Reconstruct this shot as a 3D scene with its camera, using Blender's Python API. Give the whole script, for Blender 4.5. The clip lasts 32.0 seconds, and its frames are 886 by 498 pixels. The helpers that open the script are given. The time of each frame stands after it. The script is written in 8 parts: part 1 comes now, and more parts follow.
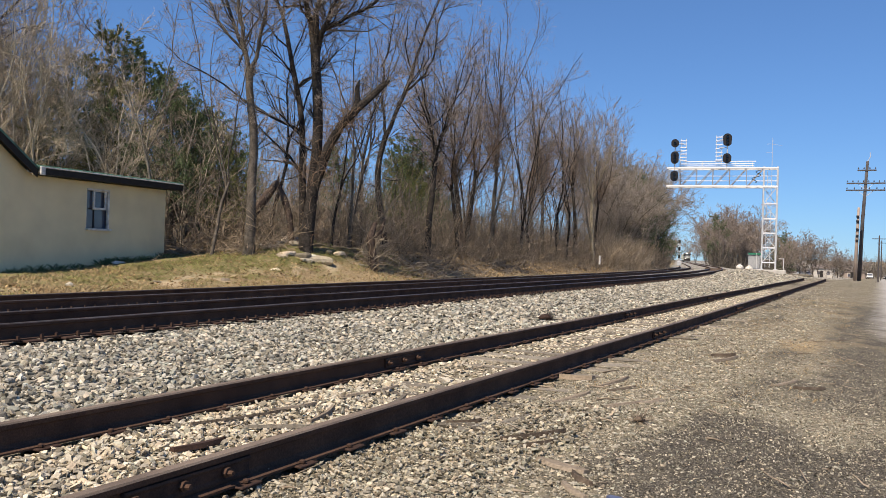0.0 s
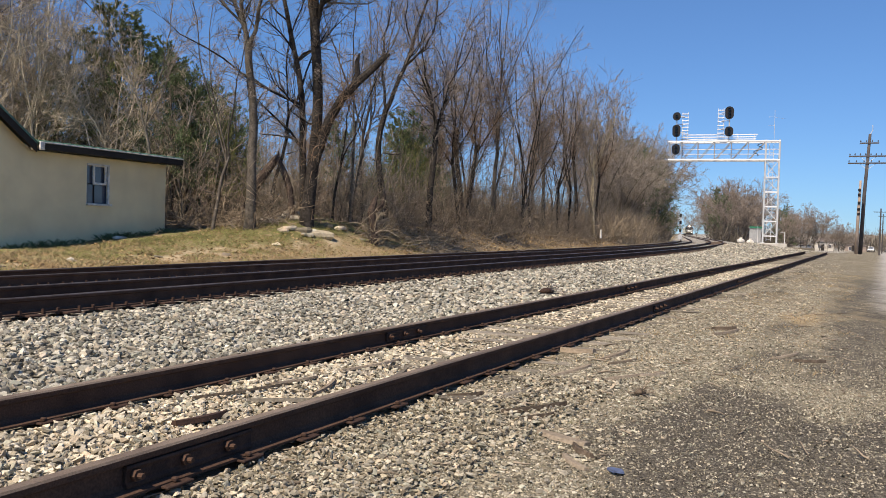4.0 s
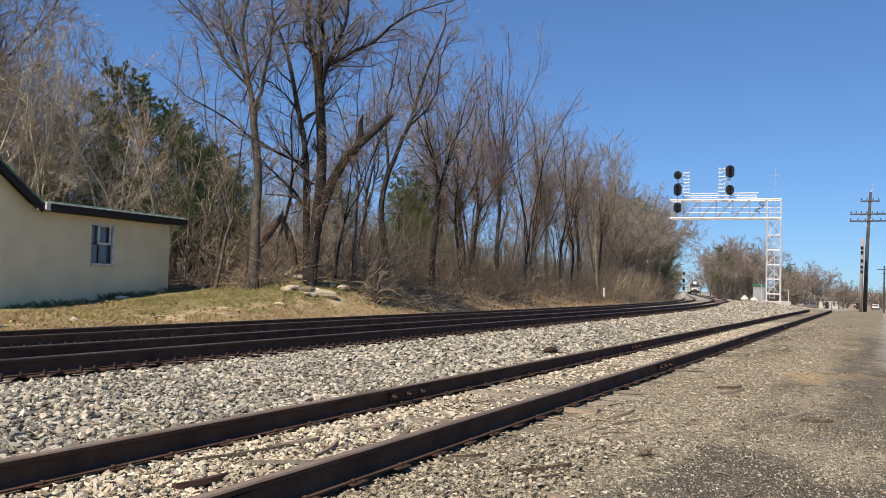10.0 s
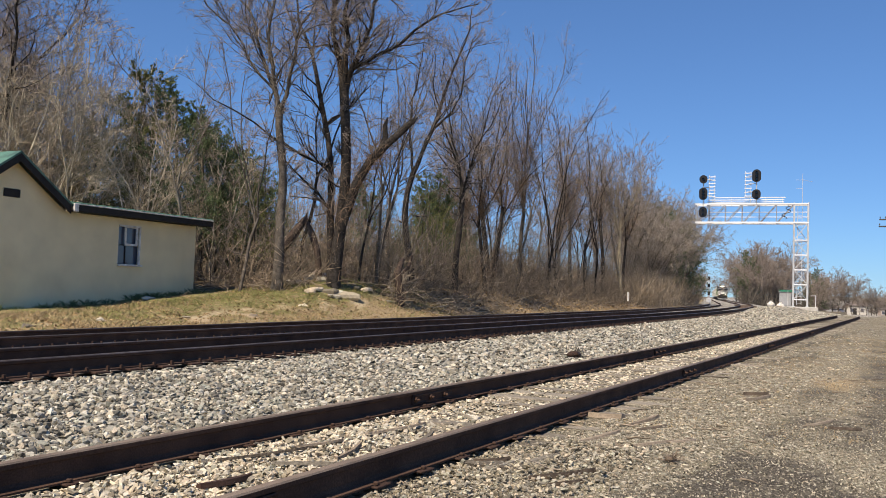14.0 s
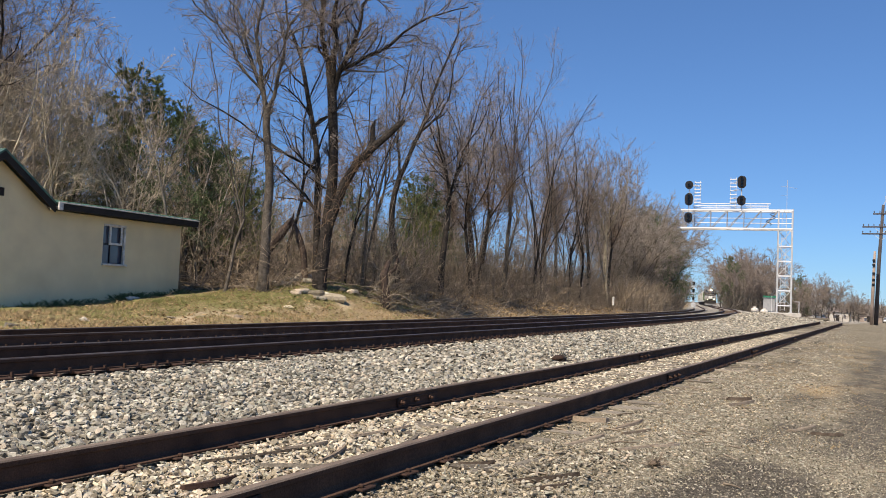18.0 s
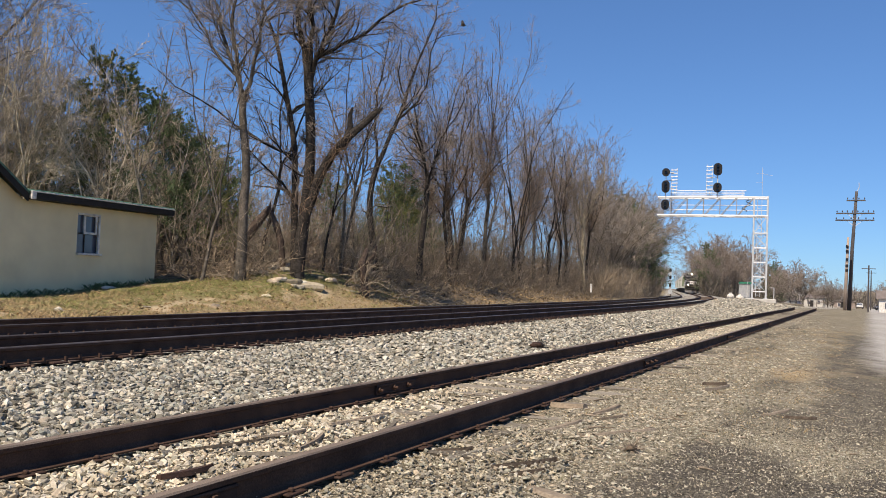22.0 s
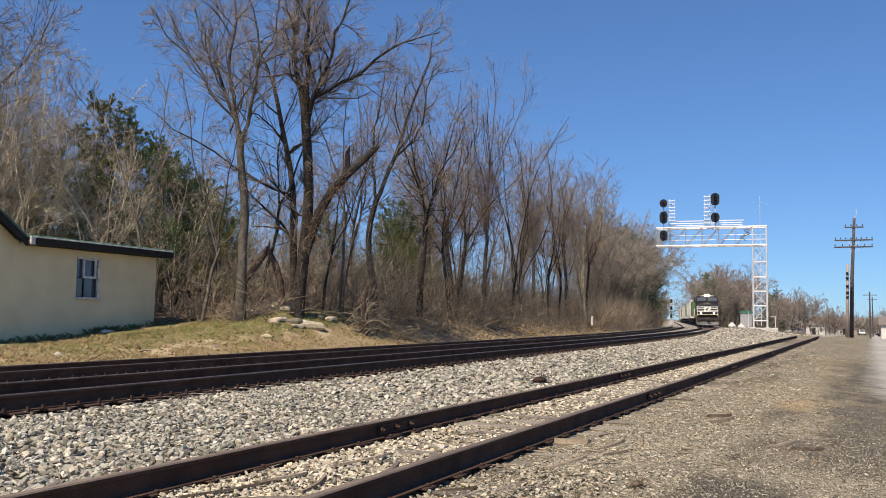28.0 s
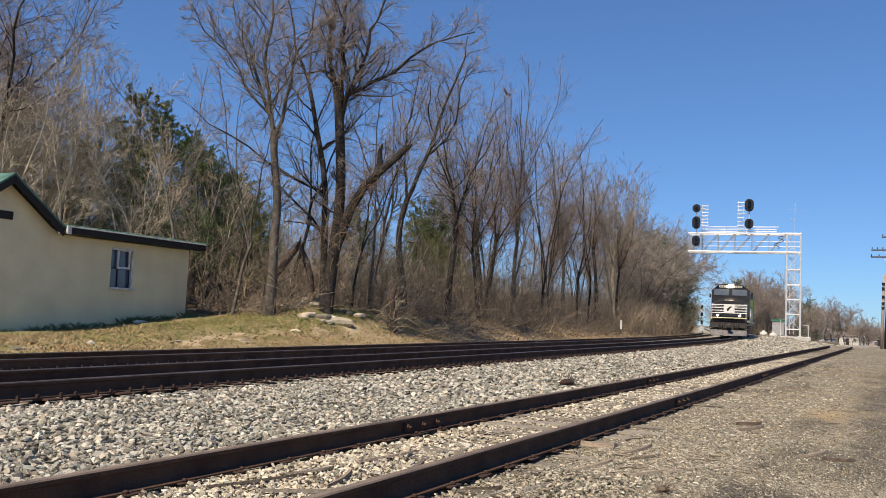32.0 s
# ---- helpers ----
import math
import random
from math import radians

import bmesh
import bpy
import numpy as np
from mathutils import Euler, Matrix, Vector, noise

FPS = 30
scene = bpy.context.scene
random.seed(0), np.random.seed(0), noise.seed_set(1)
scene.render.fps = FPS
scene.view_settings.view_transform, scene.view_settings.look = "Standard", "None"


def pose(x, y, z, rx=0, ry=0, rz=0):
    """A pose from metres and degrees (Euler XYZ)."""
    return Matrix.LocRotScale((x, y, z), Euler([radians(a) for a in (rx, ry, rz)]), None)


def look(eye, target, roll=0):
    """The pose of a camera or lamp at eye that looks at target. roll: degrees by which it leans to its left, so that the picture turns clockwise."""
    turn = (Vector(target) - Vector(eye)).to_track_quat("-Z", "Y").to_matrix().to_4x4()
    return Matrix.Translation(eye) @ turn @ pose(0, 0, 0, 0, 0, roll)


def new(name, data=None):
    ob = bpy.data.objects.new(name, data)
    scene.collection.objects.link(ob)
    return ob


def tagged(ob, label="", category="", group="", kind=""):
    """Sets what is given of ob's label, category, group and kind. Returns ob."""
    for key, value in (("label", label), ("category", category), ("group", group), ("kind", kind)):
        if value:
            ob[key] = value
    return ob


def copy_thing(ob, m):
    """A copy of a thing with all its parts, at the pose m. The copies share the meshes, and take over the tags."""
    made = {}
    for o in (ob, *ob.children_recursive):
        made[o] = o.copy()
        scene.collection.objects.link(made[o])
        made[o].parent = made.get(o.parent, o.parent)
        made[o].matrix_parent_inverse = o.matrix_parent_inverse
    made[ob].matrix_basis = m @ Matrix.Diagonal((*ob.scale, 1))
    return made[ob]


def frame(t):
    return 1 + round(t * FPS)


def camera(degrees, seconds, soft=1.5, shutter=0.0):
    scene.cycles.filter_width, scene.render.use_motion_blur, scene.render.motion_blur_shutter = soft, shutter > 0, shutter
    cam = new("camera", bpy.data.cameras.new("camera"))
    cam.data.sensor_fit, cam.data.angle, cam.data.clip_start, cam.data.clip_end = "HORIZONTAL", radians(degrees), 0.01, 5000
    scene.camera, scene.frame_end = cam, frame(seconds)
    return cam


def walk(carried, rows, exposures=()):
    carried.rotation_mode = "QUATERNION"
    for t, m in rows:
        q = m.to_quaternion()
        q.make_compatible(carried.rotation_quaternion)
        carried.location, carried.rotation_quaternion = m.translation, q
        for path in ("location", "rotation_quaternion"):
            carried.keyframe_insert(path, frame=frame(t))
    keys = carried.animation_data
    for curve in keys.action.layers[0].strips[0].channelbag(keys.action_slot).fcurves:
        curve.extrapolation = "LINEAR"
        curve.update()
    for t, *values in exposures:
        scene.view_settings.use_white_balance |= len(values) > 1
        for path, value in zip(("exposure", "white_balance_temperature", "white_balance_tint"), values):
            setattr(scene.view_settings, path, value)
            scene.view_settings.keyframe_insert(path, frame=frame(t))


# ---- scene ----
import functools

PATH = [  # seconds, place, yaw, pitch, roll
    (0, 0.000, 0.000, 1.230, -63.60, 0.25, -1.75), (0.5, -0.008, 0.001, 1.229, -63.55, 0.44, -1.89),
    (1, -0.004, 0.003, 1.229, -63.36, 0.26, -2.05), (1.5, 0.002, 0.007, 1.227, -62.76, -0.36, -1.96),
    (2, 0.013, 0.011, 1.226, -62.37, -0.80, -1.85), (2.5, 0.009, 0.009, 1.229, -63.00, -0.55, -1.82),
    (3, 0.029, 0.009, 1.222, -63.40, -0.89, -1.54), (3.5, 0.023, 0.006, 1.223, -63.64, -1.33, -1.55),
    (5.5, -0.003, 0.010, 1.225, -63.12, -1.44, -1.78), (6, -0.013, 0.003, 1.226, -63.09, -0.85, -1.91),
    (6.5, -0.008, 0.004, 1.227, -62.96, -0.44, -2.10), (7, 0.011, 0.011, 1.224, -62.79, -0.53, -2.48),
    (7.5, 0.023, 0.010, 1.223, -63.11, -0.49, -2.39), (8, 0.020, 0.008, 1.227, -63.50, -0.10, -2.33),
    (8.5, 0.010, 0.006, 1.227, -63.54, -0.49, -2.38), (9, 0.005, 0.008, 1.227, -63.37, 0.16, -2.14),
    (9.5, 0.009, 0.001, 1.229, -63.28, 1.74, -1.70), (10, 0.001, -0.002, 1.230, -63.34, 2.44, -1.45),
    (10.5, 0.005, 0.000, 1.232, -62.89, 2.90, -1.54), (11, 0.025, 0.008, 1.226, -62.52, 2.80, -1.61),
    (11.5, 0.016, 0.004, 1.230, -62.43, 2.71, -1.38), (12, 0.017, 0.006, 1.229, -62.44, 3.05, -1.54),
    (12.5, -0.008, 0.004, 1.233, -62.26, 3.67, -1.80), (13, -0.005, 0.005, 1.232, -62.28, 3.68, -2.05),
    (13.5, -0.001, 0.011, 1.230, -61.84, 3.10, -2.21), (14, 0.005, 0.008, 1.229, -61.81, 2.60, -1.87),
    (14.5, 0.015, 0.004, 1.223, -62.41, 1.93, -1.57), (16.5, -0.000, 0.006, 1.224, -62.90, 1.53, -2.02),
    (17, 0.001, 0.011, 1.225, -62.82, 2.06, -2.02), (17.5, 0.006, 0.011, 1.225, -62.60, 2.40, -2.30),
    (18, -0.006, 0.009, 1.232, -62.75, 2.81, -2.42), (18.5, 0.001, 0.007, 1.231, -62.89, 3.05, -2.40),
    (19, 0.013, 0.010, 1.228, -63.09, 2.45, -2.48), (19.5, 0.014, 0.011, 1.227, -63.52, 1.54, -2.68),
    (20, 0.007, 0.009, 1.224, -63.77, 1.48, -2.62), (20.5, -0.003, 0.007, 1.226, -63.93, 1.82, -2.61),
    (21, -0.006, 0.005, 1.226, -64.12, 2.15, -2.68), (21.5, 0.003, 0.008, 1.227, -64.01, 2.27, -2.49),
    (22, 0.007, 0.005, 1.226, -64.17, 2.07, -2.11), (22.5, 0.015, 0.006, 1.228, -64.56, 1.86, -2.00),
    (23, 0.016, 0.008, 1.226, -64.58, 1.75, -1.96), (23.5, -0.001, 0.004, 1.227, -64.48, 1.88, -2.14),
    (24, -0.010, 0.004, 1.228, -64.39, 2.46, -2.19), (24.5, -0.004, 0.004, 1.227, -64.28, 2.76, -2.38),
    (25, -0.003, 0.008, 1.229, -64.73, 2.58, -2.15), (25.5, 0.013, 0.005, 1.233, -65.57, 2.63, -1.01),
    (27.5, 0.026, 0.006, 1.232, -63.82, 3.73, -0.68), (28, 0.017, 0.005, 1.241, -64.13, 4.44, -0.84),
    (28.5, 0.011, 0.008, 1.238, -63.57, 4.67, -1.63), (29, 0.017, 0.011, 1.240, -62.76, 4.64, -2.00),
    (29.5, 0.021, 0.011, 1.240, -63.01, 4.57, -1.89), (30, 0.018, 0.012, 1.239, -63.22, 4.36, -1.87),
    (30.5, 0.028, 0.014, 1.236, -62.75, 4.17, -2.30), (31, 0.032, 0.015, 1.229, -62.03, 4.32, -2.66),
    (31.5, 0.025, 0.018, 1.233, -62.34, 4.47, -2.81), (32, 0.013, 0.011, 1.231, -62.27, 4.36, -2.40),
]
EXPOSURE = 0.45
cam = camera(54.4, 32.0, 0.9)
walk(cam, [(t, pose(x, y, z, 90 + pitch, roll, yaw)) for t, x, y, z, yaw, pitch, roll in PATH],
     [(0.0, EXPOSURE, 7150, 12), (32.0, EXPOSURE, 7150, 12)])

# ---- light ----
SUN = Vector((-0.78, 0.12, 1.0)).normalized()      # towards the sun
world = bpy.data.worlds.new("sky")
scene.world = world
world.use_nodes = True
wn = world.node_tree
sky = wn.nodes.new("ShaderNodeTexSky")
sky.sky_type, sky.sun_disc = "NISHITA", False
sky.sun_elevation = math.asin(SUN.z)
sky.sun_rotation = math.atan2(SUN.x, SUN.y)
sky.altitude, sky.air_density, sky.dust_density, sky.ozone_density = 1500, 1.0, 0.15, 6.0
wn.nodes["Background"].inputs["Strength"].default_value = 0.148
even = wn.nodes.new("ShaderNodeGamma")
even.inputs["Gamma"].default_value = 0.76
tone = wn.nodes.new("ShaderNodeMix")
tone.data_type, tone.blend_type = "RGBA", "MULTIPLY"
tone.inputs["Factor"].default_value, tone.inputs["B"].default_value = 1.0, (0.424, 0.676, 0.995, 1)
wn.links.new(sky.outputs["Color"], even.inputs["Color"])
wn.links.new(even.outputs["Color"], tone.inputs["A"])
wn.links.new(tone.outputs["Result"], wn.nodes["Background"].inputs["Color"])
sun = bpy.data.lights.new("sun", "SUN")
sun.energy, sun.angle, sun.color = 4.6, radians(0.53), (1.0, 0.91, 0.79)
sun_lamp = new("sun", sun)
sun_lamp.matrix_world = look(SUN * 200, (0, 0, 0))


# ---- materials ----
def material(name, base, dark=None, scale=6.0, rough=0.8, metal=0.0, bump=0.0, fine=60.0, detail=0.25, island=0.0, coat=0.0, spec=0.3, tint=False):
    """Two scales of noise between base and dark, a fine grain, and bump. island: shift of brightness from piece to piece."""
    m = bpy.data.materials.new(name)
    m.use_nodes = True
    nt = m.node_tree
    N, L = nt.nodes, nt.links
    bsdf = N["Principled BSDF"]
    dark = dark or tuple(c * 0.6 for c in base)
    co = N.new("ShaderNodeTexCoord")
    big = N.new("ShaderNodeTexNoise")
    big.inputs["Scale"].default_value, big.inputs["Detail"].default_value = scale, 5
    L.new(co.outputs["Object"], big.inputs["Vector"])
    mix = N.new("ShaderNodeMix")
    mix.data_type = "RGBA"
    mix.inputs["A"].default_value, mix.inputs["B"].default_value = (*base, 1), (*dark, 1)
    ramp = N.new("ShaderNodeMapRange")
    ramp.inputs["From Min"].default_value, ramp.inputs["From Max"].default_value = 0.35, 0.68
    L.new(big.outputs["Fac"], ramp.inputs["Value"])
    L.new(ramp.outputs["Result"], mix.inputs["Factor"])
    small = N.new("ShaderNodeTexNoise")
    small.inputs["Scale"].default_value, small.inputs["Detail"].default_value = fine, 3
    L.new(co.outputs["Object"], small.inputs["Vector"])
    grain = N.new("ShaderNodeMapRange")
    grain.inputs["From Min"].default_value, grain.inputs["From Max"].default_value = 0.3, 0.7
    grain.inputs["To Min"].default_value, grain.inputs["To Max"].default_value = 1 - detail, 1 + detail
    L.new(small.outputs["Fac"], grain.inputs["Value"])
    mul = N.new("ShaderNodeVectorMath")
    mul.operation = "SCALE"
    L.new(mix.outputs["Result"], mul.inputs[0])
    L.new(grain.outputs["Result"], mul.inputs["Scale"])
    colour = mul.outputs["Vector"]
    if island:
        geo = N.new("ShaderNodeNewGeometry")
        info = N.new("ShaderNodeObjectInfo")
        add = N.new("ShaderNodeMath")
        add.operation = "ADD"
        L.new(geo.outputs["Random Per Island"], add.inputs[0])
        L.new(info.outputs["Random"], add.inputs[1])
        fr = N.new("ShaderNodeMath")
        fr.operation = "FRACT"
        L.new(add.outputs[0], fr.inputs[0])
        half = N.new("ShaderNodeMath")
        half.operation = "MULTIPLY_ADD"
        L.new(fr.outputs[0], half.inputs[0])
        half.inputs[1].default_value = 0.75
        sub = N.new("ShaderNodeMath")
        sub.operation = "MULTIPLY"
        L.new(ramp.outputs["Result"], sub.inputs[0])
        sub.inputs[1].default_value = 0.3
        L.new(sub.outputs[0], half.inputs[2])
        L.new(half.outputs[0], mix.inputs["Factor"])
        twice = N.new("ShaderNodeMath")
        twice.operation = "MULTIPLY"
        L.new(fr.outputs[0], twice.inputs[0])
        twice.inputs[1].default_value = 7.31
        fr = N.new("ShaderNodeMath")
        fr.operation = "FRACT"
        L.new(twice.outputs[0], fr.inputs[0])
        rr = N.new("ShaderNodeMapRange")
        rr.inputs["To Min"].default_value, rr.inputs["To Max"].default_value = 1 - island, 1 + island
        L.new(fr.outputs[0], rr.inputs["Value"])
        m2 = N.new("ShaderNodeVectorMath")
        m2.operation = "SCALE"
        L.new(colour, m2.inputs[0])
        L.new(rr.outputs["Result"], m2.inputs["Scale"])
        colour = m2.outputs["Vector"]
        if tint:
            third = N.new("ShaderNodeMath")
            third.operation = "MULTIPLY"
            L.new(fr.outputs[0], third.inputs[0])
            third.inputs[1].default_value = 11.7
            fr = N.new("ShaderNodeMath")
            fr.operation = "FRACT"
            L.new(third.outputs[0], fr.inputs[0])
            hue = N.new("ShaderNodeValToRGB")
            hue.color_ramp.interpolation = "CONSTANT"
            hue.color_ramp.elements[0].color = (1, 1, 1, 1)
            hue.color_ramp.elements[1].position, hue.color_ramp.elements[1].color = 0.34, (1.03, 0.985, 0.90, 1)
            for at, c in ((0.52, (1.05, 0.955, 0.88, 1)), (0.66, (0.86, 0.91, 0.89, 1)), (0.80, (0.62, 0.60, 0.56, 1)), (0.92, (1.25, 1.22, 1.15, 1))):
                hue.color_ramp.elements.new(at).color = c
            L.new(fr.outputs[0], hue.inputs["Fac"])
            m3 = N.new("ShaderNodeVectorMath")
            m3.operation = "MULTIPLY"
            L.new(colour, m3.inputs[0])
            L.new(hue.outputs["Color"], m3.inputs[1])
            colour = m3.outputs["Vector"]
    L.new(colour, bsdf.inputs["Base Color"])
    bsdf.inputs["Roughness"].default_value, bsdf.inputs["Metallic"].default_value = rough, metal
    bsdf.inputs["Coat Weight"].default_value = coat
    bsdf.inputs["Specular IOR Level"].default_value = spec
    if bump:
        b = N.new("ShaderNodeBump")
        b.inputs["Strength"].default_value, b.inputs["Distance"].default_value = min(1.0, bump), 0.02
        L.new(small.outputs["Fac"], b.inputs["Height"])
        L.new(b.outputs["Normal"], bsdf.inputs["Normal"])
    return m


def glow(name, colour, strength):
    m = bpy.data.materials.new(name)
    m.use_nodes = True
    b = m.node_tree.nodes["Principled BSDF"]
    b.inputs["Base Color"].default_value = (*colour, 1)
    b.inputs["Emission Color"].default_value = (*colour, 1)
    b.inputs["Emission Strength"].default_value = strength
    return m


def glass(name, colour=(0.02, 0.025, 0.03), rough=0.05):
    m = bpy.data.materials.new(name)
    m.use_nodes = True
    b = m.node_tree.nodes["Principled BSDF"]
    b.inputs["Base Color"].default_value = (*colour, 1)
    b.inputs["Roughness"].default_value = rough
    b.inputs["Specular IOR Level"].default_value = 0.6
    return m


M = {}
M["rail_rust"] = material("rail_rust", (0.098, 0.058, 0.041), (0.058, 0.035, 0.026), 3.0, 0.9, 0.0, 0.25, 90, spec=0.12)
M["rail_head"] = material("rail_head", (0.16, 0.13, 0.115), (0.10, 0.075, 0.06), 1.5, 0.45, 0.6, 0.05, 120)
M["rail_worn"] = material("rail_worn", (0.21, 0.163, 0.125), (0.12, 0.09, 0.07), 2.0, 0.7, 0.1, 0.1, 120)
M["tie"] = material("tie", (0.30, 0.27, 0.22), (0.13, 0.112, 0.09), 5.0, 0.9, 0.0, 0.5, 40, 0.35, 0.25, spec=0.1)
M["tie_main"] = material("tie_main", (0.13, 0.095, 0.07), (0.07, 0.05, 0.04), 5.0, 0.9, 0.0, 0.5, 40, 0.3, 0.25)
M["plate"] = material("plate", (0.075, 0.042, 0.03), (0.04, 0.025, 0.02), 9, 0.8, 0.2, 0.2, 90)
M["stone"] = material("stone", (0.475, 0.45, 0.38), (0.175, 0.168, 0.145), 9, 0.9, 0.0, 0.35, 90, 0.18, 0.55, spec=0.15, tint=True)
M["stone_warm"] = material("stone_warm", (0.61, 0.555, 0.45), (0.285, 0.255, 0.20), 12, 0.9, 0.0, 0.4, 70, 0.22, 0.48, spec=0.15, tint=True)
M["gravel_dirty"] = material("gravel_dirty", (0.47, 0.43, 0.345), (0.18, 0.162, 0.125), 12, 0.9, 0.0, 0.4, 70, 0.22, 0.5, spec=0.15, tint=True)
M["stick_dark"] = material("stick_dark", (0.15, 0.115, 0.085), (0.075, 0.058, 0.045), 8, 0.95, 0.0, 0.5, 40, 0.3, spec=0.1)
M["chip"] = material("chip", (0.46, 0.43, 0.345), (0.165, 0.15, 0.115), 12, 0.9, 0.0, 0.3, 80, 0.2, 0.45, spec=0.15, tint=True)
M["bark_grey"] = material("bark_grey", (0.20, 0.175, 0.142), (0.10, 0.086, 0.07), 4, 0.95, 0, 0.8, 18, 0.35, spec=0.1)
M["bark_dark"] = material("bark_dark", (0.135, 0.118, 0.098), (0.068, 0.059, 0.049), 4, 0.95, 0, 0.9, 16, 0.4, spec=0.1)
M["bark_black"] = material("bark_black", (0.053, 0.046, 0.040), (0.027, 0.0235, 0.0205), 3, 0.95, 0, 1.0, 14, 0.45, spec=0.1)
M["bark_pale"] = material("bark_pale", (0.60, 0.53, 0.42), (0.36, 0.31, 0.24), 4, 0.95, 0, 0.5, 22, 0.25, spec=0.1)
M["bark_rust"] = material("bark_rust", (0.12, 0.088, 0.07), (0.06, 0.046, 0.038), 4, 0.95, 0, 0.9, 16, 0.4, spec=0.1)
M["bark_tan"] = material("bark_tan", (0.33, 0.285, 0.205), (0.21, 0.18, 0.13), 3, 0.95, 0, 0.5, 22, 0.25, spec=0.1)
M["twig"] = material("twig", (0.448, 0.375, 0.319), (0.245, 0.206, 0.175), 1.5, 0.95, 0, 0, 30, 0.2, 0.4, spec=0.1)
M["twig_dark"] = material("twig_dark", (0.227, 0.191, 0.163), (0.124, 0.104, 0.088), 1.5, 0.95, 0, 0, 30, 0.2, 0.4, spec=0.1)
M["twig_warm"] = material("twig_warm", (0.36, 0.29, 0.235), (0.20, 0.16, 0.13), 1.5, 0.95, 0, 0, 30, 0.2, 0.4, spec=0.1)
M["vine"] = material("vine", (0.26, 0.185, 0.13), (0.12, 0.085, 0.06), 1.5, 0.95, 0, 0, 30, 0.2, 0.45, spec=0.1)
M["thicket"] = material("thicket", (0.33, 0.275, 0.215), (0.16, 0.132, 0.10), 1.5, 0.95, 0, 0, 30, 0.2, 0.4, spec=0.1)
M["brush"] = material("brush", (0.367, 0.292, 0.211), (0.151, 0.119, 0.086), 1.5, 0.95, 0, 0, 30, 0.2, 0.5, spec=0.1)
M["cane"] = material("cane", (0.36, 0.29, 0.21), (0.20, 0.16, 0.115), 1.5, 0.95, 0, 0, 30, 0.2, 0.4, spec=0.1)
M["twig_pale"] = material("twig_pale", (0.52, 0.44, 0.33), (0.28, 0.235, 0.175), 1.5, 0.95, 0, 0, 30, 0.2, 0.35, spec=0.1)
M["twig_far"] = material("twig_far", (0.36, 0.312, 0.265), (0.215, 0.187, 0.158), 0.6, 0.95, 0, 0, 8, 0.2, 0.3, spec=0.1)
M["twig_haze"] = material("twig_haze", (0.36, 0.30, 0.255), (0.21, 0.175, 0.15), 0.6, 0.95, 0, 0, 8, 0.2, 0.3, spec=0.1)
M["fallen_leaf"] = material("fallen_leaf", (0.38, 0.27, 0.14), (0.18, 0.115, 0.06), 2, 0.9, 0, 0, 30, 0.2, 0.6, spec=0.1)
M["grit"] = material("grit", (0.36, 0.325, 0.255), (0.10, 0.088, 0.068), 12, 0.95, 0, 0, 80, 0.2, 0.75, spec=0.1)
M["needle"] = material("needle", (0.129, 0.172, 0.074), (0.068, 0.094, 0.044), 1.2, 0.8, 0, 0, 12, 0.3, 0.45)
M["needle_light"] = material("needle_light", (0.22, 0.225, 0.08), (0.12, 0.13, 0.048), 1.2, 0.8, 0, 0, 12, 0.3, 0.45)
M["stucco"] = material("stucco", (0.80, 0.675, 0.42), (0.70, 0.585, 0.36), 1.1, 0.92, 0, 0.25, 55, 0.06)
M["white_paint"] = material("white_paint", (0.72, 0.70, 0.66), (0.45, 0.42, 0.38), 7, 0.75, 0, 0.2, 50, 0.12)
M["roof_green"] = material("roof_green", (0.10, 0.22, 0.17), (0.05, 0.10, 0.085), 3, 0.55, 0.2, 0.1, 40, 0.2)
M["black_trim"] = material("black_trim", (0.030, 0.026, 0.024), (0.018, 0.016, 0.015), 5, 0.8, 0, 0.15, 50)
M["curtain"] = material("curtain", (0.17, 0.19, 0.25), (0.10, 0.11, 0.15), 6, 0.9, 0, 0.1, 30)
M["pane"] = glass("pane", (0.085, 0.09, 0.115), 0.06)
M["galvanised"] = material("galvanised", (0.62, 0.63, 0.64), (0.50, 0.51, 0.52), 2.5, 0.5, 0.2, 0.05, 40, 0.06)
# one steel: paled where level bars catch the sun, darkened where others don't
M["galv_sunlit"] = material("galv_sunlit", (0.90, 0.90, 0.90), (0.82, 0.82, 0.82), 2.5, 0.35, 0.25, 0.0, 40, 0.03, spec=0.6)
M["galv_shaded"] = material("galv_shaded", (0.30, 0.31, 0.33), (0.24, 0.25, 0.26), 2.5, 0.6, 0.2, 0.05, 40, 0.06)
M["signal_black"] = material("signal_black", (0.013, 0.013, 0.016), (0.009, 0.009, 0.011), 5, 0.6)
M["cabinet_grey"] = material("cabinet_grey", (0.36, 0.37, 0.38), (0.28, 0.29, 0.30), 2.5, 0.5, 0.2)
M["lens"] = glass("lens", (0.01, 0.012, 0.014), 0.1)
M["concrete"] = material("concrete", (0.50, 0.48, 0.44), (0.38, 0.36, 0.33), 2.5, 0.9, 0, 0.3, 40, 0.12)
M["pole_wood"] = material("pole_wood", (0.088, 0.080, 0.080), (0.052, 0.048, 0.049), 1.2, 0.9, 0, 0.5, 26, 0.25)
M["pole_old"] = material("pole_old", (0.42, 0.34, 0.28), (0.27, 0.21, 0.17), 0.8, 0.9, 0, 0.5, 26, 0.25)
M["straw"] = material("straw", (0.47, 0.355, 0.20), (0.28, 0.205, 0.115), 3, 0.95, 0, 0, 30, 0.2, 0.35, spec=0.1)
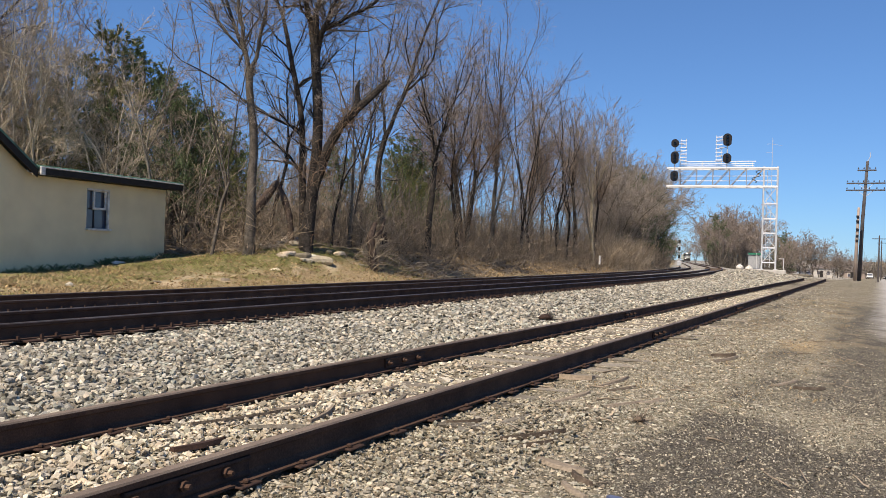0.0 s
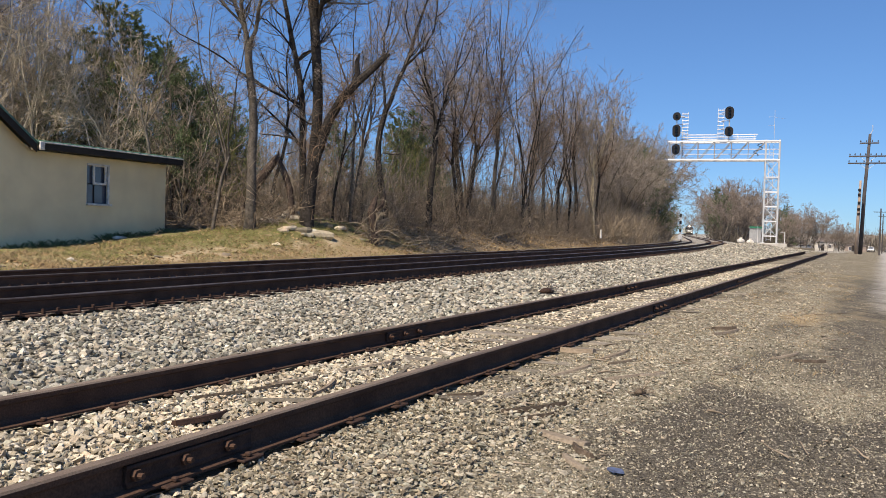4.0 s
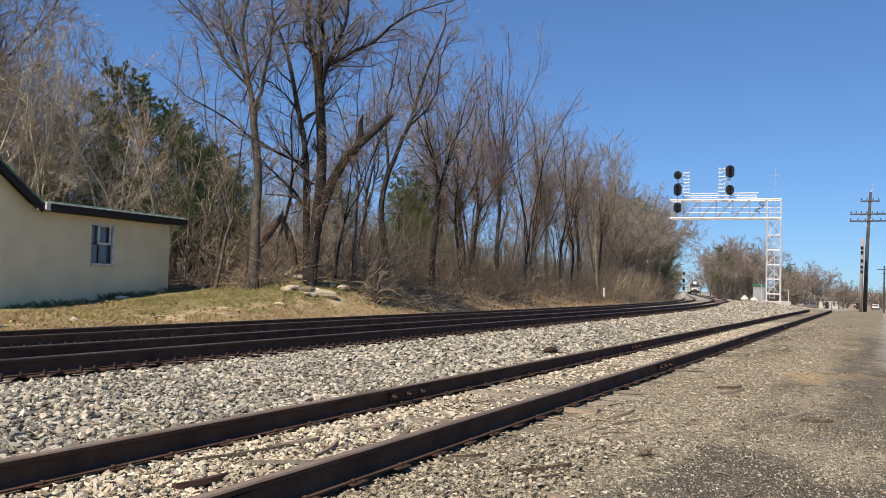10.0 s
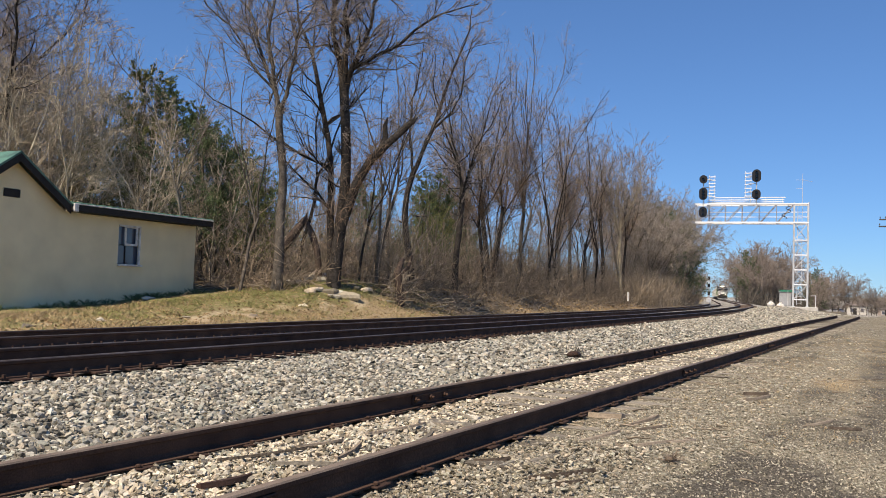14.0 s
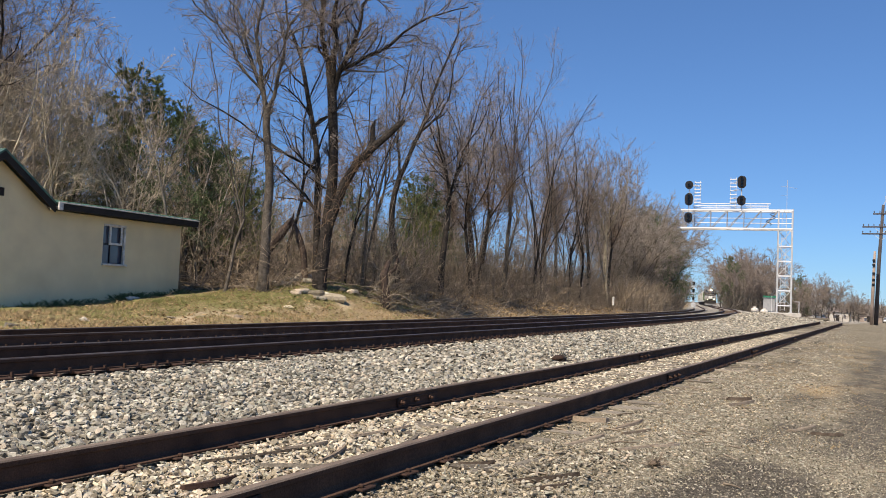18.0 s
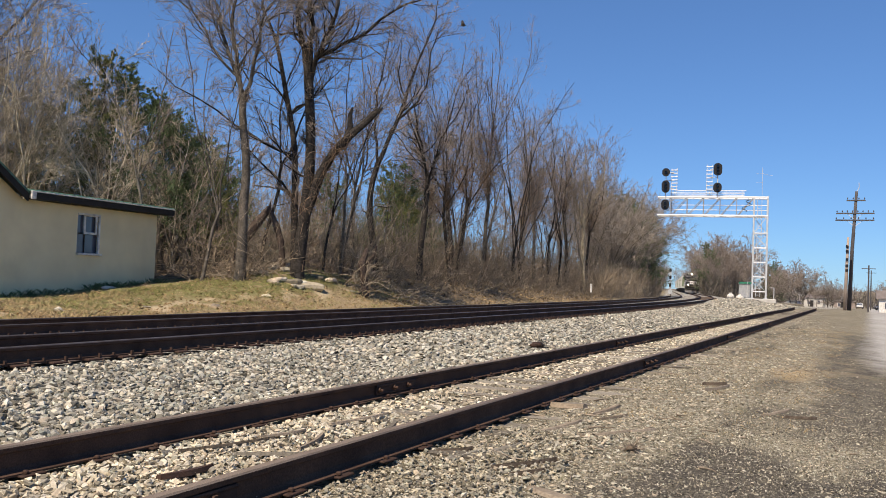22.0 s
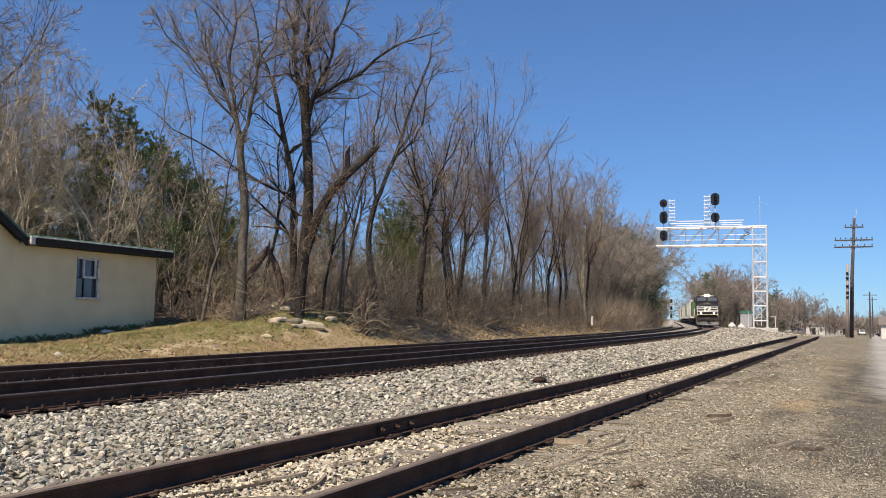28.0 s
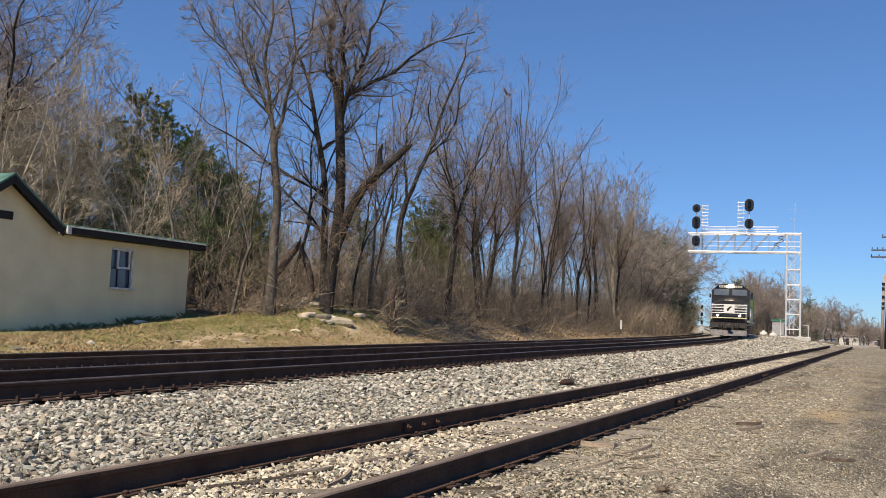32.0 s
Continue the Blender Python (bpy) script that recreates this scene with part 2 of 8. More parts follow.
M["grass"] = material("grass", (0.19, 0.215, 0.07), (0.27, 0.235, 0.095), 1.5, 0.9, 0, 0, 20, 0.25, 0.4)
M["dead_vine"] = material("dead_vine", (0.40, 0.33, 0.24), (0.19, 0.15, 0.105), 3, 0.95, 0, 0.3, 40, 0.2, 0.3, spec=0.1)
M["drift"] = material("drift", (0.37, 0.305, 0.23), (0.17, 0.135, 0.10), 6, 0.95, 0, 0.4, 40, 0.25, 0.3, spec=0.1)


# ---- building blocks ----
class Geo:
    """Collects vertices and faces of one mesh."""

    def __init__(self):
        self.v, self.f = [], []

    def add(self, verts, faces):
        n = len(self.v)
        self.v += [tuple(p) for p in verts]
        self.f += [tuple(i + n for i in q) for q in faces]
        return self

    def box(self, c, s, b=0.0, turn=None):
        """A box of size s about c, its edges chamfered by b, turned by the Euler angles turn."""
        hx, hy, hz = s[0] / 2, s[1] / 2, s[2] / 2
        m = Euler([radians(a) for a in turn]).to_matrix() if turn else None
        if b <= 0:
            pts = [(x, y, z) for x in (-hx, hx) for y in (-hy, hy) for z in (-hz, hz)]
            fs = [(0, 1, 3, 2), (4, 6, 7, 5), (0, 4, 5, 1), (2, 3, 7, 6), (0, 2, 6, 4), (1, 5, 7, 3)]
        else:
            b = min(b, hx * 0.9, hy * 0.9, hz * 0.9)
            pts, idx = [], {}
            for sx in (-1, 1):
                for sy in (-1, 1):
                    for sz in (-1, 1):
                        for k in range(3):
                            p = [sx * hx, sy * hy, sz * hz]
                            for j, sg in enumerate((sx, sy, sz)):
                                if j != k:
                                    p[j] -= sg * b
                            idx[sx, sy, sz, k] = len(pts)
                            pts.append(tuple(p))
            fs = []
            for k in range(3):
                o = [j for j in range(3) if j != k]
                for sg in (-1, 1):
                    q = []
                    for a, c2 in ((-1, -1), (1, -1), (1, 1), (-1, 1)):
                        key = [0, 0, 0]
                        key[k], key[o[0]], key[o[1]] = sg, a, c2
                        q.append(idx[(*key, k)])
                    fs.append(tuple(q))
                for a in (-1, 1):
                    for c2 in (-1, 1):
                        q = []
                        for e, kk in ((-1, o[0]), (1, o[0]), (1, o[1]), (-1, o[1])):
                            key = [0, 0, 0]
                            key[k], key[o[0]], key[o[1]] = e, a, c2
                            q.append(idx[(*key, kk)])
                        fs.append(tuple(q))
            for key in {k[:3] for k in idx}:
                fs.append(tuple(idx[(*key, k)] for k in range(3)))
        if m:
            pts = [m @ Vector(p) for p in pts]
        return self.add([(p[0] + c[0], p[1] + c[1], p[2] + c[2]) for p in pts], fs)

    def tube(self, pts, radii, sides=6, caps=True):
        """A tapered tube through pts."""
        n = len(pts)
        P = [Vector(p) for p in pts]
        ring = []
        ref = Vector((0.3, 0.9, 0.2))
        for i in range(n):
            d = (P[min(i + 1, n - 1)] - P[max(i - 1, 0)])
            d = d.normalized() if d.length > 1e-9 else Vector((0, 0, 1))
            r0 = ref if abs(d.dot(ref)) < 0.9 else Vector((1, 0, 0))
            u = d.cross(r0).normalized()
            w = d.cross(u)
            for k in range(sides):
                a = 2 * math.pi * k / sides
                ring.append(P[i] + (u * math.cos(a) + w * math.sin(a)) * radii[i])
        fs = []
        for i in range(n - 1):
            for k in range(sides):
                k2 = (k + 1) % sides
                fs.append((i * sides + k, i * sides + k2, (i + 1) * sides + k2, (i + 1) * sides + k))
        if caps:
            fs.append(tuple(range(sides))[::-1])
            fs.append(tuple((n - 1) * sides + k for k in range(sides)))
        return self.add(ring, fs)

    def rod(self, a, b, r, sides=6):
        return self.tube([a, b], [r, r], sides)

    def bar(self, a, b, w, h=None):
        """A square bar from a to b."""
        a, b = Vector(a), Vector(b)
        d = b - a
        q = d.to_track_quat("Z", "Y").to_euler()
        return self.box((a + b) / 2, (w, h or w, d.length), 0, [math.degrees(x) for x in q])

    def prism(self, outline, axis, lo, hi):
        """An outline in the two other axes, drawn out along axis from lo to hi."""
        n = len(outline)
        pts = []
        for e in (lo, hi):
            for p, q in outline:
                pts.append({0: (e, p, q), 1: (p, e, q), 2: (p, q, e)}[axis])
        fs = [tuple(range(n))[::-1], tuple(range(n, 2 * n))]
        fs += [(i, (i + 1) % n, n + (i + 1) % n, n + i) for i in range(n)]
        return self.add(pts, fs)

    def lathe(self, prof, sides=12, c=(0, 0, 0)):
        """Turned about z: pairs of radius and height."""
        pts, fs = [], []
        for r, z in prof:
            for k in range(sides):
                a = 2 * math.pi * k / sides
                pts.append((c[0] + r * math.cos(a), c[1] + r * math.sin(a), c[2] + z))
        for i in range(len(prof) - 1):
            for k in range(sides):
                k2 = (k + 1) % sides
                fs.append((i * sides + k, i * sides + k2, (i + 1) * sides + k2, (i + 1) * sides + k))
        fs.append(tuple(range(sides))[::-1])
        fs.append(tuple((len(prof) - 1) * sides + k for k in range(sides)))
        return self.add(pts, fs)

    def data(self, name, mat, smooth=False):
        me = bpy.data.meshes.new(name)
        me.from_pydata(self.v, [], self.f)
        if len(self.f) < 20000:
            bm = bmesh.new()
            bm.from_mesh(me)
            bmesh.ops.recalc_face_normals(bm, faces=bm.faces)
            bm.to_mesh(me)
            bm.free()
        me.materials.append(mat)
        if smooth:
            me.polygons.foreach_set("use_smooth", [True] * len(me.polygons))
        return me


def thing(name, m, label, category, group="", kind=""):
    """An Empty at the base of a thing."""
    ob = new(name)
    ob.empty_display_size = 0.2
    ob.matrix_basis = m
    return tagged(ob, label, category, group, kind)


def part(name, geo, mat, parent=None, label="", smooth=False, at=None):
    """One mesh under a thing or a part, or a thing of its own."""
    me = geo.data(name, mat, smooth) if isinstance(geo, Geo) else geo
    ob = new(name, me)
    if parent:
        ob.parent = parent
    if at is not None:
        ob.matrix_basis = at
    if label:
        ob["label"] = label
    return ob


def solid(name, verts, faces, mat, flat=False):
    """A mesh from arrays, all faces with the same number of corners."""
    verts, faces = np.asarray(verts, np.float32), np.asarray(faces, np.int32)
    me = bpy.data.meshes.new(name)
    n, k = faces.shape
    me.vertices.add(len(verts))
    me.vertices.foreach_set("co", verts.ravel())
    me.loops.add(n * k)
    me.loops.foreach_set("vertex_index", faces.ravel())
    me.polygons.add(n)
    me.polygons.foreach_set("loop_start", np.arange(0, n * k, k, dtype=np.int32))
    me.polygons.foreach_set("loop_total", np.full(n, k, np.int32))
    me.update(calc_edges=True)
    if flat:
        me.shade_flat()
    me.materials.append(mat)
    return me


# ---- the plan: x along the siding, y to its left ----
SIDING_Y, GAUGE, TOP_S = 3.70, 1.505, 0.17
TOP_A, TOP_B = 0.366, 0.270


def line_a(x):
    """Centre line of the nearer main track."""
    x = np.asarray(x, float)
    y = 9.44 + 0.035 * (x - 30)
    c = np.clip(x - 30, 0, 110)
    y = y + 0.00075 * c * c + 0.165 * np.clip(x - 140, 0, None)
    return y


def slope_a(x):
    return 0.035 + 0.0015 * min(max(x - 30, 0), 110)


def step(a, b, v):
    t = np.clip((np.asarray(v, float) - a) / (b - a), 0, 1)
    return t * t * (3 - 2 * t)


BANK_X = [-80, 12, 17, 22, 27, 45, 60, 100, 150, 400]
BANK_Z = [0.12, 0.16, 0.36, 0.78, 1.30, 1.15, 0.85, 0.55, 0.45, 0.4]


def ground_z(x, y):
    """Height of the ground."""
    x, y = np.asarray(x, float), np.asarray(y, float)
    d = y - line_a(x)
    z = -0.02 - 0.13 * step(2.4, -1.5, y)
    z = z - 0.025 * step(2.2, 2.8, y) + 0.04 * step(4.5, 5.0, y)
    z = z + (0.15 - 0.01) * step(5.0, 7.0, y - 0.55 * (line_a(x) - 8.7) * step(20, 60, x)) * step(-6.5, -1.6, d)
    z = z - 0.08 * step(0.9, 2.6, d)
    z = z - 0.10 * step(5.3, 6.4, d)
    bank = np.interp(x, BANK_X, BANK_Z)
    z = z + bank * step(5.4, 9.6, d) + 0.30 * np.exp(-((x - 26.2) / 1.6) ** 2 - ((y - 19.3) / 1.3) ** 2) + 0.8 * step(16, 60, d)
    z = z + 0.50 * np.exp(-((x - 86) / 9.0) ** 2 - ((y - 9.4) / 3.0) ** 2)
    calm = (1 - 0.75 * step(2.2, 2.8, y) * step(5.2, 4.6, y)) * (1 - step(-1.8, -1.2, d) * step(6.4, 5.2, d))
    z = z + step(60, 20, np.hypot(x, y)) * calm * (0.005 * wobble(x, y, 0.6, 1) + 0.011 * wobble(x, y, 2.3, 2))
    z = z - 1.3 * step(74, 150, x) * step(-3, -9, d) - 1.6 * step(140, 330, x) * step(-3, -14, d)
    return z


# ---- ground: one sheet to the horizon ----
def spread(stops):
    """Coordinates with given spacing between stops: (start, spacing), ..., end."""
    out = []
    for (a, s), (b, _) in zip(stops, stops[1:]):
        n = max(1, round((b - a) / s))
        out += list(np.linspace(a, b, n, endpoint=False))
    return np.array(out + [stops[-1][0]])


@functools.lru_cache(None)
def waves(s, seed):
    r = np.random.RandomState(seed)
    rows = [(r.uniform(0, 6.28), r.uniform(0.5, 1.8) / s * 6.28, r.uniform(0, 6.28)) for _ in range(7)]
    return [(math.cos(a) * f, math.sin(a) * f, p) for a, f, p in rows]


def wobble(x, y, s, seed):
    """Smooth noise for shapes, about -1 to 1."""
    return sum(np.sin(x * a + y * b + p) for a, b, p in waves(s, seed)) / 3.2


def ground_material():
    m = bpy.data.materials.new("ground")
    m.use_nodes = True
    nt = m.node_tree
    N, L = nt.nodes, nt.links
    bsdf = N["Principled BSDF"]
    co = N.new("ShaderNodeTexCoord")

    def noise_at(scale, detail=6, rough=0.6):
        n = N.new("ShaderNodeTexNoise")
        n.inputs["Scale"].default_value, n.inputs["Detail"].default_value = scale, detail
        n.inputs["Roughness"].default_value = rough
        L.new(co.outputs["Object"], n.inputs["Vector"])
        return n.outputs["Fac"]

    def ranged(v, a, b, c=0.0, d=1.0):
        r = N.new("ShaderNodeMapRange")
        r.inputs["From Min"].default_value, r.inputs["From Max"].default_value = a, b
        r.inputs["To Min"].default_value, r.inputs["To Max"].default_value = c, d
        L.new(v, r.inputs["Value"])
        return r.outputs["Result"]

    def blend(f, a, b):
        x = N.new("ShaderNodeMix")
        x.data_type = "RGBA"
        for s, v in (("A", a), ("B", b)):
            if isinstance(v, tuple):
                x.inputs[s].default_value = (*v, 1)
            else:
                L.new(v, x.inputs[s])
        L.new(f, x.inputs["Factor"])
        return x.outputs["Result"]

    def cells(scale, a, b):
        """Small stones: a colour for each cell, darker at the joints."""
        v = N.new("ShaderNodeTexVoronoi")
        v.inputs["Scale"].default_value = scale
        L.new(co.outputs["Object"], v.inputs["Vector"])
        s = N.new("ShaderNodeSeparateColor")
        L.new(v.outputs["Color"], s.inputs[0])
        c = blend(s.outputs[0], a, b)
        return blend(ranged(v.outputs["Distance"], 0.45, 0.8), c, tuple(k * 0.35 for k in b)), v.outputs["Distance"]

    broad, mid, fine = noise_at(0.35), noise_at(2.2), noise_at(28, 4)

    def mask(name, soft=0.25):
        a = N.new("ShaderNodeAttribute")
        a.attribute_name = name
        add = N.new("ShaderNodeMath")
        add.operation = "MULTIPLY_ADD"
        L.new(mid, add.inputs[0])
        add.inputs[1].default_value = 0.9
        L.new(a.outputs["Fac"], add.inputs[2])
        return ranged(add.outputs[0], 0.95 - soft, 0.95 + soft)

    rough_noise, tiny = noise_at(6.5, 8, 0.75), noise_at(75, 3, 0.7)
    stones, dist = cells(15, (0.50, 0.465, 0.395), (0.25, 0.235, 0.20))
    chips, dist2 = cells(34, (0.47, 0.42, 0.315), (0.20, 0.172, 0.12))
    specks, dist3 = cells(85, (0.45, 0.40, 0.295), (0.12, 0.10, 0.068))
    splinters, dist4 = cells(150, (0.36, 0.315, 0.225), (0.10, 0.085, 0.058))
    dirt = blend(ranged(fine, 0.40, 0.60), specks, splinters)
    yard = blend(ranged(rough_noise, 0.44, 0.58), chips, dirt)
    yard = blend(ranged(noise_at(3.7, 9, 0.75), 0.54, 0.62, 0.0, 0.75), yard, splinters)
    yard = blend(ranged(noise_at(1.3, 8, 0.7), 0.56, 0.68, 0.0, 0.5), yard, (0.20, 0.19, 0.085))
    yard = blend(ranged(noise_at(0.8, 9, 0.72), 0.50, 0.60, 0.0, 0.7), yard, splinters)
    yard = blend(ranged(noise_at(0.55, 9, 0.75), 0.52, 0.60, 0.0, 0.65), yard, (0.135, 0.122, 0.085))
    colour = blend(mask("ballast"), yard, stones)
    soot, _ = cells(70, (0.27, 0.24, 0.185), (0.05, 0.043, 0.034))
    ash, _ = cells(150, (0.15, 0.132, 0.104), (0.045, 0.039, 0.031))
    tar = blend(ranged(fine, 0.42, 0.62), ash, soot)
    a = N.new("ShaderNodeAttribute")
    a.attribute_name = "dark"
    add = N.new("ShaderNodeMath")
    add.operation = "MULTIPLY_ADD"
    L.new(noise_at(3.2, 9, 0.75), add.inputs[0])
    add.inputs[1].default_value = 1.5
    L.new(a.outputs["Fac"], add.inputs[2])
    colour = blend(ranged(add.outputs[0], 0.98, 1.52), colour, tar)
    dry = blend(ranged(fine, 0.35, 0.65), (0.42, 0.325, 0.195), (0.22, 0.162, 0.092))
    green = blend(ranged(fine, 0.35, 0.65), (0.135, 0.165, 0.05), (0.25, 0.225, 0.088))
    turf = blend(ranged(noise_at(1.1, 8, 0.7), 0.40, 0.52), green, dry)
    turf = blend(ranged(noise_at(4.5, 8, 0.75), 0.50, 0.58), turf, (0.19, 0.135, 0.075))
    turf = blend(mask("bare"), turf, blend(ranged(fine, 0.3, 0.7), (0.60, 0.49, 0.33), (0.38, 0.29, 0.18)))
    lush = blend(ranged(fine, 0.3, 0.7), (0.21, 0.205, 0.075), (0.12, 0.115, 0.045))
    turf = blend(mask("lush"), turf, blend(ranged(noise_at(3.1, 6), 0.5, 0.6), lush, turf))
    colour = blend(mask("grass"), colour, turf)
    colour = blend(mask("straw"), colour, dry)
    leaf = blend(ranged(fine, 0.3, 0.7), (0.22, 0.168, 0.108), (0.11, 0.082, 0.055))
    colour = blend(mask("leaves"), colour, leaf)
    road = blend(ranged(fine, 0.3, 0.7), (0.42, 0.40, 0.365), (0.30, 0.285, 0.26))
    colour = blend(mask("road", 0.3), colour, road)
    tone = N.new("ShaderNodeVectorMath")
    tone.operation = "SCALE"
    L.new(colour, tone.inputs[0])
    L.new(ranged(broad, 0.3, 0.7, 0.82, 1.15), tone.inputs["Scale"])
    L.new(tone.outputs["Vector"], bsdf.inputs["Base Color"])
    bsdf.inputs["Roughness"].default_value = 0.95
    bsdf.inputs["Specular IOR Level"].default_value = 0.2
    b = N.new("ShaderNodeBump")
    b.inputs["Strength"].default_value, b.inputs["Distance"].default_value = 0.8, 0.010
    b.invert = True
    L.new(dist3, b.inputs["Height"])
    b2 = N.new("ShaderNodeBump")
    b2.inputs["Strength"].default_value, b2.inputs["Distance"].default_value = 0.5, 0.005
    L.new(fine, b2.inputs["Height"])
    L.new(b.outputs["Normal"], b2.inputs["Normal"])
    L.new(b2.outputs["Normal"], bsdf.inputs["Normal"])
    return m


def soot_amount(x, y):
    """How far the ground of the apron is bare and dark, 0 to 1."""
    w = 0.35 * wobble(x * 0.6, y * 1.3, 1.6, 5)
    v = step(1.75, 1.05, y + w) * step(8.4, 6.9, x + 1.5 * w) * 0.95
    v = np.maximum(v, step(1.25, 0.2, y + w) * step(7.5, 9.0, x) * 0.75 * step(40, 26, x))
    for cx, cy, sx, sy in ((13.3, 1.05, 1.5, 0.22), (8.9, 1.0, 0.9, 0.22), (10.0, 0.7, 1.1, 0.25), (16.9, -0.1, 2.6, 0.5), (20.5, 1.9, 2.5, 0.3), (19.0, 2.3, 2.2, 0.3), (26.5, 2.4, 3.5, 0.35), (34.0, 2.2, 4.0, 0.4), (6.2, 2.1, 0.5, 0.12)):
        v = np.maximum(v, 0.85 * np.exp(-((x - cx) / sx) ** 2 - ((y + 0.5 * w - cy) / sy) ** 2))
    return v


def build_ground():
    xs = spread([(-2500, 400), (-300, 60), (-60, 6), (-6, 0.6), (1.5, 0.12), (14, 0.22), (30, 0.6), (70, 1.6), (200, 6), (500, 40), (1000, 200), (3600, 1)])
    ys = spread([(-2500, 300), (-200, 25), (-30, 2), (-6, 0.4), (-1, 0.14), (8, 0.3), (30, 1.2), (60, 3), (130, 15), (400, 150), (2500, 1)])
    X, Y = np.meshgrid(xs, ys, indexing="ij")
    Z = ground_z(X, Y)
    d = Y - line_a(X)
    Z = Z + step(6.5, 9, d) * 0.035 * wobble(X, Y, 3.0, 3)
    Z = Z + 14 * step(300, 1500, np.abs(X) * 0.6 + np.abs(Y)) * step(60, 260, np.abs(d))
    nx, ny = X.shape
    i, j = np.meshgrid(np.arange(nx - 1), np.arange(ny - 1), indexing="ij")
    q = (i * ny + j).ravel()
    me = solid("ground", np.stack([X, Y, Z], -1).reshape(-1, 3), np.stack([q, q + ny, q + ny + 1, q + 1], -1), ground_material())
    me.polygons.foreach_set("use_smooth", np.ones(len(me.polygons), bool))
    w1, w2 = wobble(X, Y, 2.5, 5), wobble(X, Y, 7.0, 6)
    masks = {
        "ballast": step(4.5, 4.9, Y) * step(6.4, 5.6, d),
        "dark": 0.88 * soot_amount(X, Y) * step(-6, -4, Y),
        "straw": 0.95 * np.exp(-((X - 14.6) / 1.0) ** 2 - ((Y - 0.95) / 0.3) ** 2) + 0.30 * step(3.0, 2.0, Y) * step(13, 16, X) * step(24, 19, X) + 0.25 * step(22, 30, X) * step(2.6, 1.8, Y) * step(-0.6, 0.0, Y) + 0.62 * step(8.8, 6.6, d) * step(5.9, 6.4, d),
        "grass": step(5.9, 6.8, d) * (1 - 0.85 * step(9.0, 10.5, d) * step(23, 27, X)) + step(-8, -10, Y) * 0.8,
        "bare": step(0.35, 0.75, wobble(X, Y * 1.6, 2.6, 55)) * step(29, 26, X) * step(9.2, 8.2, d) * 0.75,
        "lush": step(7.2, 8.6, d) * step(34, 28, X) * (0.56 + 0.20 * step(17, 24, X)),
        "leaves": step(6.2, 7.4, d) * step(29, 35, X) * 0.85 + step(9.5, 11, d) * step(22, 25, X) * 0.7,
        "road": step(0.5, -0.9, Y + 0.008 * (X - 20)) * step(14, 22, X + 1.2 * w1) * step(-7.5, -6.5, Y),
    }
    for name, v in masks.items():
        a = me.attributes.new(name, "FLOAT", "POINT")
        a.data.foreach_set("value", v.ravel().astype(np.float32))
    ob = new("ground", me)
    return tagged(ob, "gravel, dry dirt, road and grassy bank", "ground", kind="structure")


build_ground()


# ---- tracks ----
RAIL = [(-0.070, 0.0), (-0.070, 0.012), (-0.022, 0.028), (-0.009, 0.045), (-0.009, 0.125), (-0.034, 0.138), (-0.036, 0.165),
        (-0.028, 0.175), (0.028, 0.175), (0.036, 0.165), (0.034, 0.138), (0.009, 0.125), (0.009, 0.045), (0.022, 0.028), (0.070, 0.012), (0.070, 0.0)]


def sweep_rail(name, xs, offset, centre, slope, top, parent, lift=0.0, head="rail_head", jog=None):
    """A rail along a line; its worn head is a material of its own."""
    n = len(RAIL)
    v, mats = [], []
    for x in xs:
        s = slope(x)
        k = 1 / math.hypot(1, s)
        cy = float(centre(x))
        dz = jog(x) if jog else 0.0
        for a, z in RAIL:
            o = offset + a
            v.append((x - s * k * o, cy + k * o, top - 0.175 + z + lift + dz))
    f = []
    for i in range(len(xs) - 1):
        for k in range(n):
            k2 = (k + 1) % n
            f.append((i * n + k, i * n + k2, (i + 1) * n + k2, (i + 1) * n + k))
            mats.append(1 if k in (6, 7, 8) else 0)
    me = solid(name, v, f, M["rail_rust"], True)
    me.materials.append(M[head])
    me.polygons.foreach_set("material_index", np.array(mats, np.int32))
    return part(name, me, None, parent, "rusty steel rail with a worn head")


def tie_mesh(w, h, l, seed, rough=0.012):
    """A weathered wooden tie, its long side along y, top at z = 0."""
    r = random.Random(seed)
    g = Geo()
    n = 5
    pts, fs = [], []
    for i in range(n):
        y = -l / 2 + l * i / (n - 1)
        for sx, sz in ((-1, -1), (1, -1), (1, -0.12), (0.88, 0), (-0.88, 0), (-1, -0.12)):
            pts.append((sx * w / 2 + r.uniform(-rough, rough), y + r.uniform(-rough, rough) * (3 if i in (0, n - 1) else 1), sz * h + r.uniform(-rough, 0) * 0.6))
    for i in range(n - 1):
        for k in range(6):
            k2 = (k + 1) % 6
            fs.append((i * 6 + k, i * 6 + k2, (i + 1) * 6 + k2, (i + 1) * 6 + k))
    fs.append((5, 4, 3, 2, 1, 0))
    fs.append(tuple((n - 1) * 6 + k for k in range(6)))
    return g.add(pts, fs).data("tie", M["tie"])


